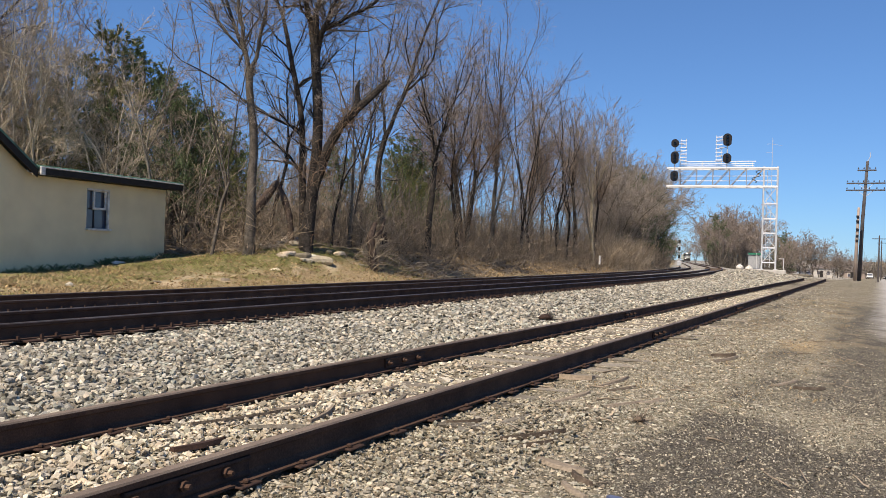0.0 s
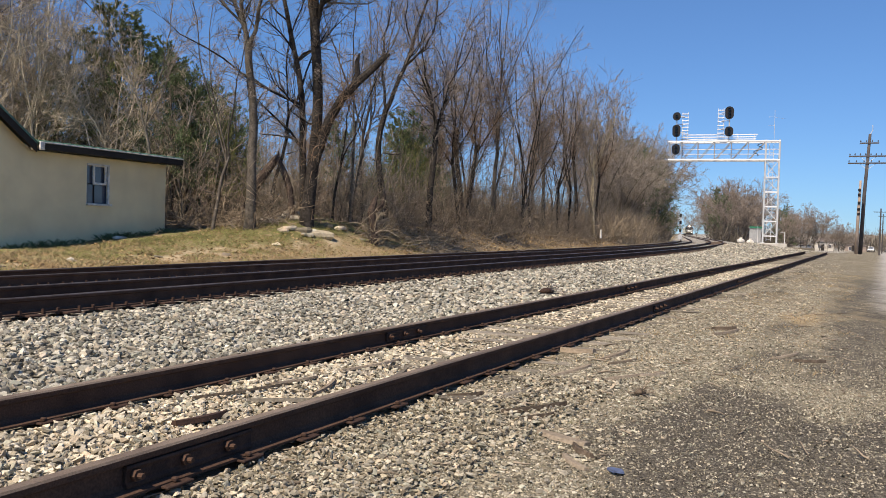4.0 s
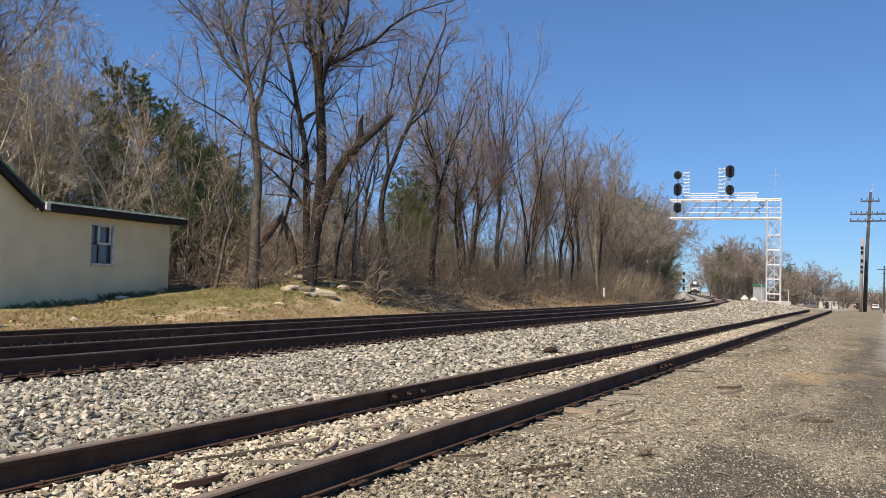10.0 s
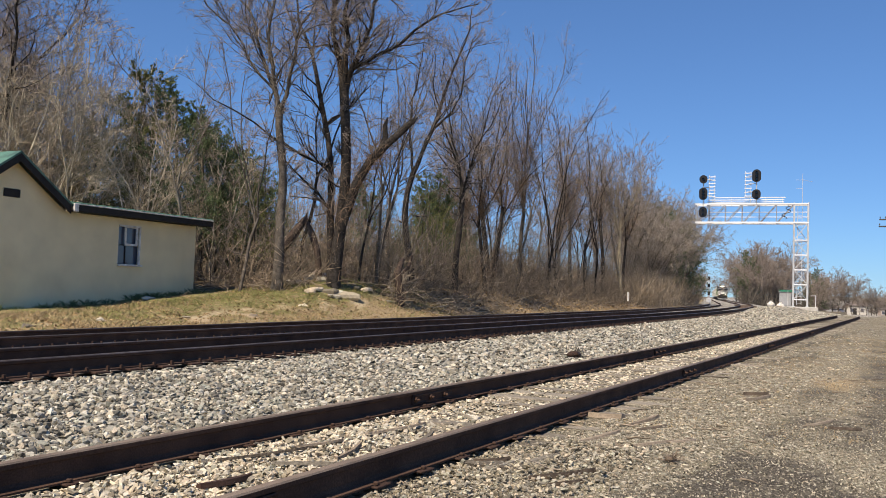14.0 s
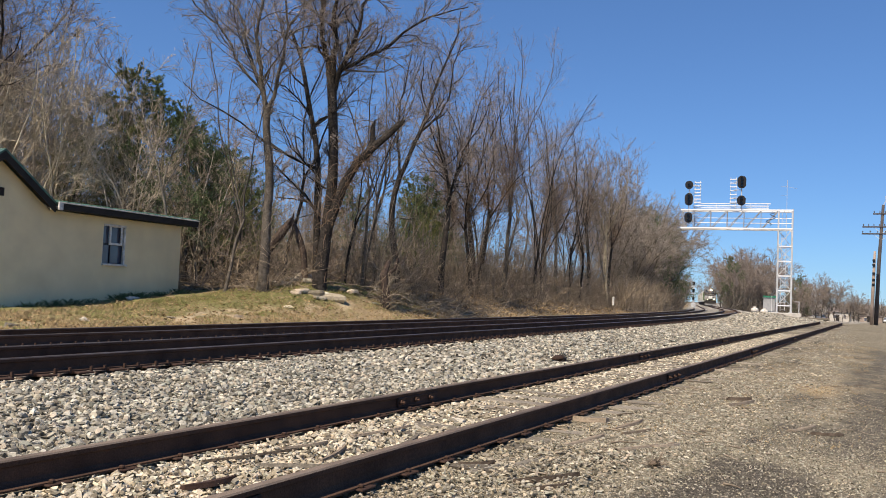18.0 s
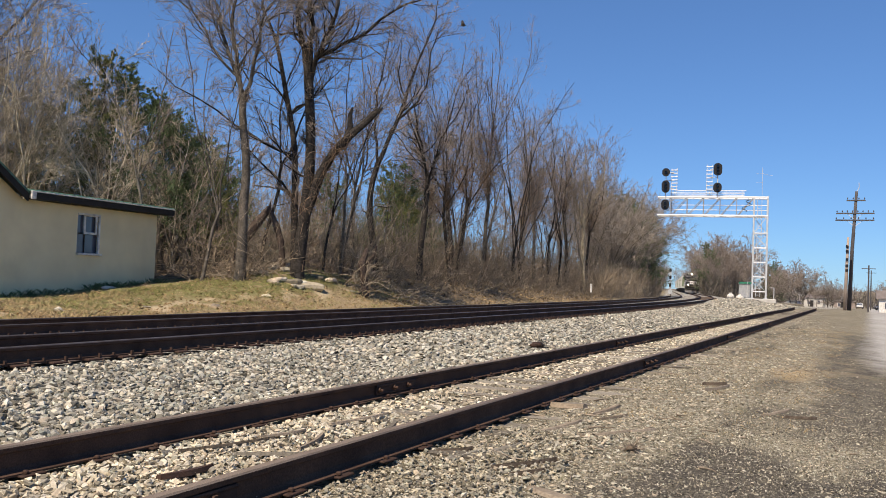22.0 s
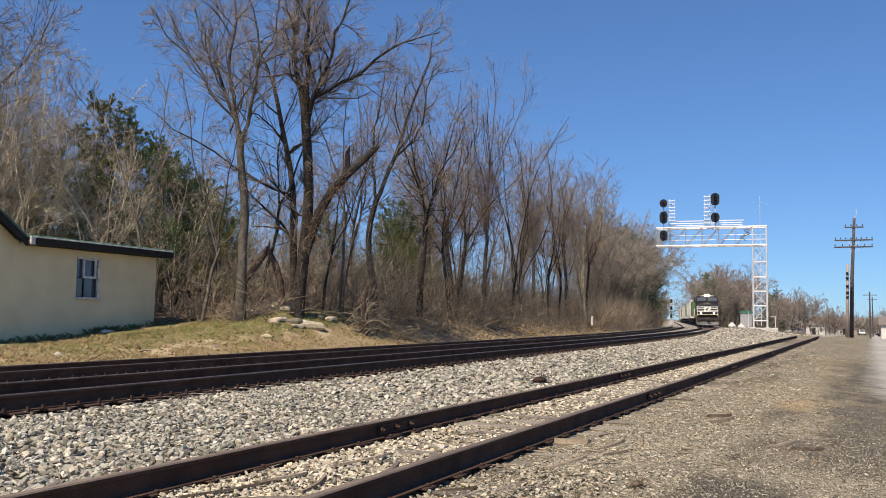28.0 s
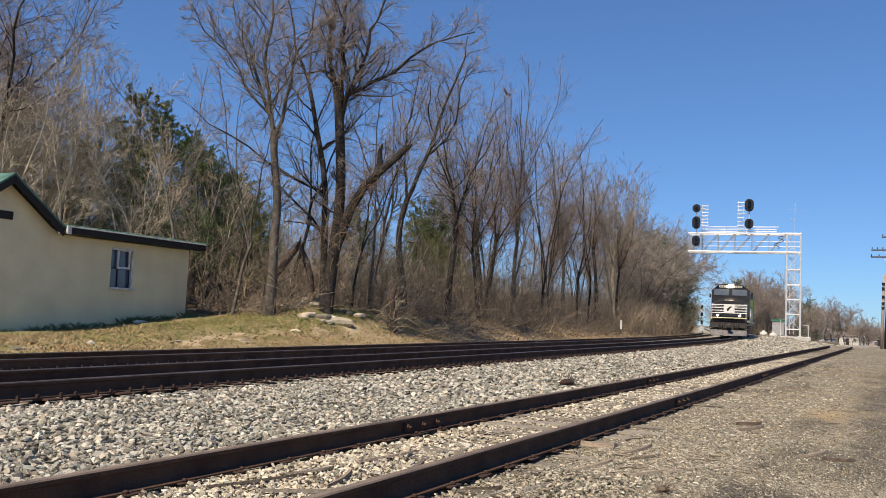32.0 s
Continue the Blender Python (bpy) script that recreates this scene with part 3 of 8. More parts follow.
def build_siding():
    t = thing("siding_track", Matrix.Identity(4), "rusty siding track on weathered half-buried ties", "railway track", "railway tracks")
    xs = list(np.arange(-12, 40, 0.5)) + list(np.arange(40, 73, 3.0))

    sweep_rail("rail", xs, -GAUGE / 2, lambda x: SIDING_Y, lambda x: 0.0, TOP_S, t, 0, "rail_worn", lambda x: 0.004 * math.sin(x * 0.3))
    sweep_rail("rail", xs, GAUGE / 2, lambda x: SIDING_Y, lambda x: 0.0, TOP_S, t, 0, "rail_worn", lambda x: 0.004 * math.sin(x * 0.27 + 1))
    # joint bars, four bolts each, on the sides of the rails that face the yard
    bar = Geo()
    bar.prism([(0, 0.030), (0.024, 0.032), (0.026, 0.045), (0.018, 0.060), (0.018, 0.105), (0.027, 0.120), (0.024, 0.132), (0, 0.134)], 0, -0.43, 0.43)
    bar_me = bar.data("joint_bar", M["plate"])
    bolt = Geo()
    bolt.add(*hexagon(0.028, 0.026)).add(*hexagon(0.014, 0.055))
    bolt_me = bolt.data("bolt", M["rail_rust"])
    for side, where in ((-1, (3.22, 13.55, 22.6, 33.0)), (1, (8.10, 17.75, 27.6, 37.5))):
        for x in where:
            for face in (-1, 1):
                b = part("joint_bar", bar_me, None, t, "rusty bolted joint bar",
                         at=pose(x, SIDING_Y + side * GAUGE / 2 + face * 0.012, TOP_S - 0.175, 0, 0, 180 if face < 0 else 0))
                for k, off in enumerate((-0.235, 0.07, 0.38)):
                    part("bolt", bolt_me, None, b, at=pose(off, 0.020, 0.085, -90, 0, 0))
    plate_me = Geo().box((0, 0, 0), (0.17, 0.23, 0.014), 0.004).data("tie_plate", M["plate"])
    spike_me = Geo().box((0, 0, 0.012), (0.028, 0.034, 0.024), 0.006).data("spike", M["plate"])
    ties = [tie_mesh(0.21, 0.16, 2.6, s, 0.016) for s in range(6)]
    r = random.Random(5)
    x = -4.0
    while x < 70:
        if r.random() < 0.94:
            o = part("tie", ties[r.randrange(6)], None, t, at=pose(x, SIDING_Y + r.uniform(-0.12, 0.10), TOP_S - 0.175 - 0.012 + r.uniform(-0.026, 0.014) + (-0.008 if 5.4 < x < 9.6 else (-0.035 if x <= 5.4 else -0.006)), r.uniform(-0.6, 0.6), r.uniform(-2, 2), r.uniform(-3.5, 3.5)))
        if x < 30:
            for side in (-1, 1):
                y = SIDING_Y + side * GAUGE / 2
                part("tie_plate", plate_me, None, t, at=pose(x, y, TOP_S - 0.173, 0, 0, r.uniform(-3, 3)))
                for e in (-1, 1):
                    part("spike", spike_me, None, t, at=pose(x + r.uniform(-0.05, 0.05), y + e * 0.078, TOP_S - 0.166, 0, 0, r.uniform(-10, 10)))
        x += 0.53 + r.uniform(-0.04, 0.05)


def hexagon(r, h):
    pts = [(r * math.cos(k * math.pi / 3), r * math.sin(k * math.pi / 3), z) for z in (0, h) for k in range(6)]
    fs = [(5, 4, 3, 2, 1, 0), (6, 7, 8, 9, 10, 11)] + [(k, (k + 1) % 6, 6 + (k + 1) % 6, 6 + k) for k in range(6)]
    return pts, fs


def build_main(name, shift, top, seed, label):
    t = thing(name, Matrix.Identity(4), label, "railway track", "railway tracks")
    xs = list(np.arange(-90, 0, 6.0)) + list(np.arange(0, 160, 1.5)) + list(np.arange(160, 620, 8.0))
    for side in (-1, 1):
        sweep_rail("rail", xs, shift + side * GAUGE / 2, line_a, slope_a, top, t, 0.012 * (-side))
    ties = [tie_mesh(0.23, 0.18, 2.6, 20 + s, 0.006) for s in range(4)]
    for me in ties:
        me.materials[0] = M["tie_main"]
    plate_me = Geo().box((0, 0, 0), (0.20, 0.36, 0.022), 0.005).data("tie_plate", M["plate"])
    clip = Geo().box((0, 0, 0.02), (0.026, 0.03, 0.06))
    clip.box((0.09, 0.0, 0.008), (0.15, 0.03, 0.016))
    clip_me = clip.data("rail_clip", M["plate"])
    r = random.Random(seed)
    x, n = -3.0, 0
    while x < 150:
        s = slope_a(x)
        k = 1 / math.hypot(1, s)
        yaw = math.degrees(math.atan(s))
        cx, cy = x - s * k * shift, float(line_a(x)) + k * shift
        if n < 280:
            part("tie", ties[n % 4], None, t, at=pose(cx, cy + r.uniform(-0.05, 0.05), top - 0.175 - 0.034 + r.uniform(-0.018, 0.0), 0, 0, yaw + r.uniform(-1, 1)))
        if x < 48:
            for side in (-1, 1):
                px, py = cx - s * k * side * GAUGE / 2, cy + k * side * GAUGE / 2
                z = top - 0.175 + 0.012 * (-side)
                part("tie_plate", plate_me, None, t, at=pose(px, py, z - 0.013, 0, 0, yaw))
                for e in ((-1, 1) if side < 0 and shift == 0 else (-1,)):
                    for dx in (-0.14, 0.15):
                        part("rail_clip", clip_me, None, t, at=pose(px + dx * k, py + e * 0.085 + dx * s, z - 0.004, 0, 0, yaw if dx > 0 else yaw + 180))
        x += 0.50 + r.uniform(-0.03, 0.03)
        n += 1
    return t


build_siding()
build_main("main_track", 0.0, TOP_A, 31, "main line track with dark steel rails on ballast")
build_main("main_track", 4.0, TOP_B, 32, "second main line track beside the grassy bank")


# ---- house beside the tracks ----
def build_house():
    h = thing("house", pose(22.55, 22.03, 0.0, 0, 0, 183.6), "small cream stucco house with green metal roof and dark eaves", "house")
    # local x runs along the front wall, local y to the inside is negative; the front faces local +y
    T = 0.24
    pts = []
    fs = []
    for yy in (0.0, -T):
        for x in (0, 2.62, 3.56, 5.62):
            for z in (-0.4, 1.66, 2.90, 3.10):
                pts.append((x, yy, z))
    at = lambda s, i, j: s * 16 + i * 4 + j
    for i in range(3):
        for j in range(3):
            if (i, j) != (1, 1):
                for s in (0, 1):
                    fs.append((at(s, i, j), at(s, i + 1, j), at(s, i + 1, j + 1), at(s, i, j + 1)))
    for a, b in (((0, 0), (3, 0)), ((3, 0), (3, 3)), ((3, 3), (0, 3)), ((0, 3), (0, 0)), ((1, 1), (2, 1)), ((2, 1), (2, 2)), ((2, 2), (1, 2)), ((1, 2), (1, 1))):
        n = max(abs(b[0] - a[0]), abs(b[1] - a[1]))
        for k in range(n):
            p0 = (a[0] + (b[0] - a[0]) * k // n, a[1] + (b[1] - a[1]) * k // n)
            p1 = (a[0] + (b[0] - a[0]) * (k + 1) // n, a[1] + (b[1] - a[1]) * (k + 1) // n)
            fs.append((at(0, *p0), at(0, *p1), at(1, *p1), at(1, *p0)))
    w = Geo().add(pts, fs)
    end = Geo()
    back = Geo()

    wx0, wx1, wz0, wz1 = 2.62, 3.56, 1.66, 2.90
    end.prism([(-0.26, -0.4), (-5.5, -0.4), (-5.5, 3.76), (-0.26, 3.33)], 0, 0.0, 0.24)
    back.box((2.9, -5.45, 1.6), (5.5, 0.2, 4.0))
    part("end_wall", end, M["stucco"], h)
    part("back_wall", back, M["stucco"], h)
    part("wall", w, M["stucco"], h, "cream painted stucco wall of the wing")
    # gabled block, 3 cm proud of the wing
    px, pz = 7.52, 4.40
    vx0, vx1, vz0, vz1 = 7.24, 7.76, 3.33, 3.56
    part("gable_wall", Geo().prism([(5.62, -0.4), (8.90, -0.4), (8.90, 3.40), (px, pz), (5.62, 3.05)], 1, -0.21, 0.03), M["stucco"], h, "cream painted stucco gable wall")
    part("side_wall", Geo().box((8.78, -3.3, 1.3), (0.24, 6.1, 3.4)), M["stucco"], h)
    part("side_wall", Geo().box((5.76, -3.3, 1.3), (0.24, 6.1, 3.4)), M["stucco"], h)
    part("back_gable", Geo().prism([(5.64, -0.4), (8.90, -0.4), (8.90, 3.38), (px, pz), (5.64, 3.05)], 1, -6.6, -6.4), M["stucco"], h)
    part("plinth", Geo().box((3.4, 0.012, 0.30), (4.3, 0.024, 0.34), 0.008), M["stucco"], h)
    # gable vent
    v = part("vent", Geo().box(((vx0 + vx1) / 2, 0.042, (vz0 + vz1) / 2), (vx1 - vx0, 0.03, vz1 - vz0), 0.008), M["black_trim"], h, "dark gable vent")
    # gable roof: two slopes with thickness, barge boards
    for sgn, name in ((-1, "roof_slope"), (1, "roof_slope")):
        run = 1.78 if sgn < 0 else 1.7
        ex = px + sgn * run
        ez = pz - run * 0.71
        r = Geo()
        r.prism([(px, pz + 0.13), (ex, ez + 0.13), (ex, ez + 0.19), (px, pz + 0.19)], 1, -6.7, 0.36)
        part(name, r, M["roof_green"], h, "green metal roof slope")
        b = Geo()
        b.prism([(px, pz - 0.10), (ex, ez - 0.10), (ex, ez + 0.127), (px, pz + 0.127)], 1, 0.30, 0.345)
        part("barge_board", b, M["black_trim"], h, "dark barge board")
        s = Geo()
        s.prism([(px, pz + 0.04), (ex, ez + 0.04), (ex, ez + 0.127), (px, pz + 0.127)], 1, 0.034, 0.298)
        part("soffit", s, M["black_trim"], h)
    # wing roof, its low eave along the front
    r = Geo()
    pts = [(0.42, 3.315), (0.42, 3.36), (-5.7, 3.86), (-5.7, 3.81)]
    r.prism(pts, 0, -0.40, 5.72)
    wr = part("wing_roof", r, M["roof_green"], h, "faded green standing-seam metal roof")
    seam = Geo().prism([(0.425, 3.362), (0.425, 3.385), (-5.7, 3.885), (-5.7, 3.862)], 0, 0, 0.03).data("seam", M["roof_green"])
    for k in range(16):
        part("seam", seam, None, wr, at=pose(-0.36 + k * 0.41, 0, 0))
    part("fascia", Geo().box((2.66, 0.395, 3.215), (6.12, 0.04, 0.185), 0.006), M["black_trim"], h, "dark fascia board")
    part("eave_edge", Geo().box((2.66, 0.428, 3.327), (6.12, 0.022, 0.035), 0.006), M["white_paint"], h, "pale drip edge")
    part("eave_soffit", Geo().box((2.60, 0.19, 3.135), (5.98, 0.36, 0.03), 0.004), M["black_trim"], h)
    part("eave_return", Geo().box((5.66, 0.435, 3.22), (0.16, 0.07, 0.24), 0.01), M["white_paint"], h, "white end block under the eave")
    # window: frame, sash, panes, sill
    win = part("window", Geo().box(((wx0 + wx1) / 2, -0.13, (wz0 + wz1) / 2), (wx1 - wx0, 0.02, wz1 - wz0)), M["curtain"], h, "old white two-sash window with blue curtain")
    cx = (wx0 + wx1) / 2
    fr = Geo()
    fr.box((wx0 + 0.035, -0.01, 2.28), (0.07, 0.07, 1.24), 0.006)
    fr.box((wx1 - 0.02, -0.05, 2.28), (0.04, 0.05, 1.24), 0.006)
    fr.box((cx, -0.01, wz1 - 0.03), (0.94, 0.07, 0.06), 0.006)
    part("window_frame", fr, M["white_paint"], win, "peeling white wooden frame")
    sa = Geo()
    sa.box((wx0 + 0.14, -0.03, 2.58), (0.075, 0.04, 0.62), 0.006)
    sa.box((wx0 + 0.62, -0.03, 2.58), (0.075, 0.04, 0.62), 0.006)
    sa.box((wx0 + 0.38, -0.03, 2.285), (0.555, 0.045, 0.07), 0.006)
    sa.box((wx0 + 0.38, -0.03, 2.84), (0.555, 0.04, 0.05), 0.006)
    part("sash", sa, M["white_paint"], win, "white upper sash")
    part("muntin", Geo().box((wx0 + 0.56, -0.085, 1.97), (0.035, 0.03, 0.60), 0.004), M["black_trim"], win)
    part("meeting_rail", Geo().box((wx1 - 0.18, -0.085, 2.27), (0.33, 0.03, 0.04), 0.004), M["black_trim"], win)
    part("pane", Geo().box((cx, -0.105, 1.97), (0.86, 0.006, 0.58)), M["pane"], win)
    part("pane", Geo().box((cx, -0.10, 2.57), (0.86, 0.006, 0.58)), M["pane"], win)
    part("window_sill", Geo().box((cx - 0.02, 0.03, 1.625), (1.02, 0.13, 0.065), 0.012), M["white_paint"], win, "white window sill")


build_house()


# ---- signal bridge over the main tracks ----
def build_gantry():
    g = thing("signal_bridge", pose(85.13, 8.44, 0.56, 0, 0, 90 + 6.84), "galvanised lattice railway signal bridge over the tracks", "signal bridge")
    # local x runs over the tracks, local y away from the camera is negative... y = depth of the lattice
    D = 0.62
    legs = [(-0.52, -D), (-0.52, D), (0.68, -D), (0.68, D)]
    for x, y in legs:
        part("leg", Geo().tube([(x, y, 0.0), (x, y, 9.55)], [0.075, 0.075], 8), M["galvanised"], g, "galvanised tubular leg")
    levels = [0.68, 2.05, 3.40, 4.75, 6.10, 7.70]
    for i, z in enumerate(levels):
        for y in (-D, D):
            part("cross_bar", Geo().box((0.08, y, z), (1.2, 0.07, 0.10), 0.008), M["galv_sunlit"], g)
        for x in (-0.52, 0.68):
            part("cross_bar", Geo().box((x, 0, z), (0.06, 2 * D, 0.08), 0.008), M["galvanised"], g)
        if i + 1 < len(levels):
            z2 = levels[i + 1]
            a, b = ((-0.52, 0.68) if i % 2 == 0 else (0.68, -0.52))
            part("brace", Geo().bar((a, -D - 0.06, z), (b, -D - 0.06, z2), 0.055), M["galvanised"], g)
            part("brace", Geo().bar((b, D + 0.06, z), (a, D + 0.06, z2), 0.055), M["galvanised"], g)
            part("brace", Geo().bar((-0.52, -D, z), (-0.52, D, z2), 0.045), M["galvanised"], g)
            part("brace", Geo().bar((0.68, D, z), (0.68, -D, z2), 0.045), M["galvanised"], g)
    # ladder inside the tower
    lad = part("ladder", Geo().bar((0.0, 0.2, 0.2), (0.0, 0.2, 9.2), 0.04).bar((0.38, 0.2, 0.2), (0.38, 0.2, 9.2), 0.04), M["galvanised"], g)
    rung = Geo().rod((0.0, 0.2, 0), (0.38, 0.2, 0), 0.014, 5).data("rung", M["galvanised"])
    for k in range(28):
        part("rung", rung, None, lad, at=pose(0, 0, 0.35 + k * 0.31))
    # arm: four chords coloured as sunlit, verticals and diagonals coloured as shaded
    z0, z1, x0, x1 = 7.70, 9.42, -0.55, 9.42
    for y in (-D, D):
        for z in (z0, z1):
            part("chord", Geo().tube([(x0, y, z), (x1, y, z)], [0.085, 0.085], 10), M["galv_sunlit"], g, "galvanised truss chord")
        for k in range(7):
            x = 0.72 + k * 1.50 if k < 6 else 9.30
            part("vertical", Geo().box((x, y, (z0 + z1) / 2), (0.06, 0.06, z1 - z0)), M["galv_shaded"], g)
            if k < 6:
                part("diagonal", Geo().bar((x, y * 0.93, z1), (x + 1.45 if k < 5 else 9.3, y * 0.93, z0), 0.065), M["galv_shaded"], g)
    for k in range(10):
        x = 0.2 + k * 1.0
        part("cross_bar", Geo().box((x, 0, z0 - 0.02), (0.06, 2 * D, 0.06)), M["galvanised"], g)
        part("cross_bar", Geo().box((x, 0, z1), (0.06, 2 * D, 0.06)), M["galvanised"], g)
    part("walkway", Geo().box((4.6, 0.0, z0 + 0.085), (9.5, 0.74, 0.04)), M["galvanised"], g, "grated steel walkway")
    for z in (z0 + 0.62, z0 + 1.08):
        part("guard_rail", Geo().rod((-0.5, -D + 0.06, z), (8.2, -D + 0.06, z), 0.035, 6), M["galv_sunlit"], g)
    # upper service rail behind the signals
    for z in (10.08, 9.86, 9.66):
        part("service_rail", Geo().box((4.95 if z < 10 else 4.6, 0.2, z), (6.8 if z < 10 else 6.4, 0.06, 0.085), 0.008), M["galv_sunlit"], g)
    for x in (1.7, 3.2, 4.7, 6.2, 7.9):
        part("service_post", Geo().box((x, 0.2, 9.75), (0.05, 0.05, 0.72)), M["galvanised"], g)

    def head(x, z, hgt, wid, lenses, parent):
        o = Geo()
        n, rr = 20, wid / 2
        half = hgt / 2 - rr
        ring = []
        for k in range(n):
            a = 2 * math.pi * k / n
            ring.append((rr * math.cos(a), (half if math.sin(a) >= 0 else -half) + rr * math.sin(a)))
        o.prism(ring, 1, -0.015, 0.015)
        b = part("backplate", o, M["signal_black"], parent, "black rounded signal backplate", at=pose(x, D + 0.32, z))
        n = len(lenses)
        for lz in lenses:
            part("lens", Geo().tube([(0, 0.016, lz), (0, 0.03, lz)], [0.11, 0.11], 12), M["lens"], b)
            hood = Geo()
            pts, fs = [], []
            for k in range(9):
                a = math.pi * (-0.12 + 1.24 * k / 8)
                for rad in (0.115, 0.125):
                    for yy in (0.017, 0.27 - 0.08 * abs(k - 4) / 4):
                        pts.append((rad * math.cos(a), yy, lz + rad * math.sin(a)))
            for k in range(8):
                i = k * 4
                fs += [(i, i + 1, i + 5, i + 4), (i + 2, i + 6, i + 7, i + 3), (i + 1, i + 3, i + 7, i + 5), (i, i + 4, i + 6, i + 2)]
            hood.add(pts, fs)
            part("hood", hood, M["signal_black"], b)
        part("housing", Geo().box((0, -0.10, 0), (wid * 0.55, 0.16, hgt * 0.8), 0.03), M["signal_black"], b)

    def mast(x, heads, top, low, side):
        m = part("signal_mast", Geo().tube([(x, D + 0.08, low), (x, D + 0.08, top)], [0.05, 0.05], 8), M["galvanised"], g, "signal mast with black heads")
        for z, hgt, wid, lenses in heads:
            head(x, z, hgt, wid, lenses, m)
        l = Geo()
        xx = x + side * 0.75
        for e in (-0.24, 0.24):
            l.box((xx + e, 0.3, (9.5 + top) / 2), (0.045, 0.06, top - 9.5 + 0.3))
        part("mast_ladder", l, M["galvanised"], m)
        r = Geo().box((0, 0, 0), (0.62, 0.10, 0.085), 0.01).data("rung", M["galv_sunlit"])
        for k in range(8):
            part("rung", r, None, m, at=pose(xx, 0.34, 9.85 + k * 0.33 * (top - 9.9) / 2.3))
        for k in range(3):
            part("bracket", Geo().box((x + side * 0.35, 0.42, top - 0.3 - 0.75 * k), (0.75, 0.05, 0.06)), M["galvanised"], m)

    mast(8.70, [(11.77, 0.80, 0.74, (0.0,)), (10.40, 1.20, 0.76, (0.30, 0.0, -0.30)), (8.66, 1.02, 0.74, (0.2, -0.2))], 12.1, 8.0, -1)
    mast(3.97, [(12.03, 1.20, 0.80, (0.30, 0.0, -0.30)), (10.30, 0.95, 0.78, (0.2, -0.2))], 12.4, 9.4, 1)
    # antenna and looped cable near the tower
    part("antenna", Geo().rod((0.0, 0, 9.4), (0.0, 0, 12.3), 0.018, 5).rod((-0.1, 0, 11.7), (0.55, 0, 11.7), 0.012, 4).rod((0.0, 0, 10.9), (0.55, 0, 10.9), 0.012, 4).rod((-0.9, 0, 11.5), (0, 0, 11.7), 0.01, 4), M["galvanised"], g, "thin antenna mast")
    pts = [(1.0 + 0.32 * math.sin(k * 0.9) + 0.05 * k, D + 0.12, 9.2 - 0.09 * k) for k in range(14)]
    part("cable", Geo().tube(pts, [0.035] * 14, 6), M["signal_black"], g, "looped black cable")
    part("footing", Geo().box((0.1, 0.0, -0.28), (3.0, 2.6, 0.60), 0.04), M["concrete"], g, "concrete footing")
    for x, y in legs:
        part("base_plate", Geo().box((x, y, 0.045), (0.34, 0.34, 0.05), 0.01), M["galvanised"], g)


build_gantry()


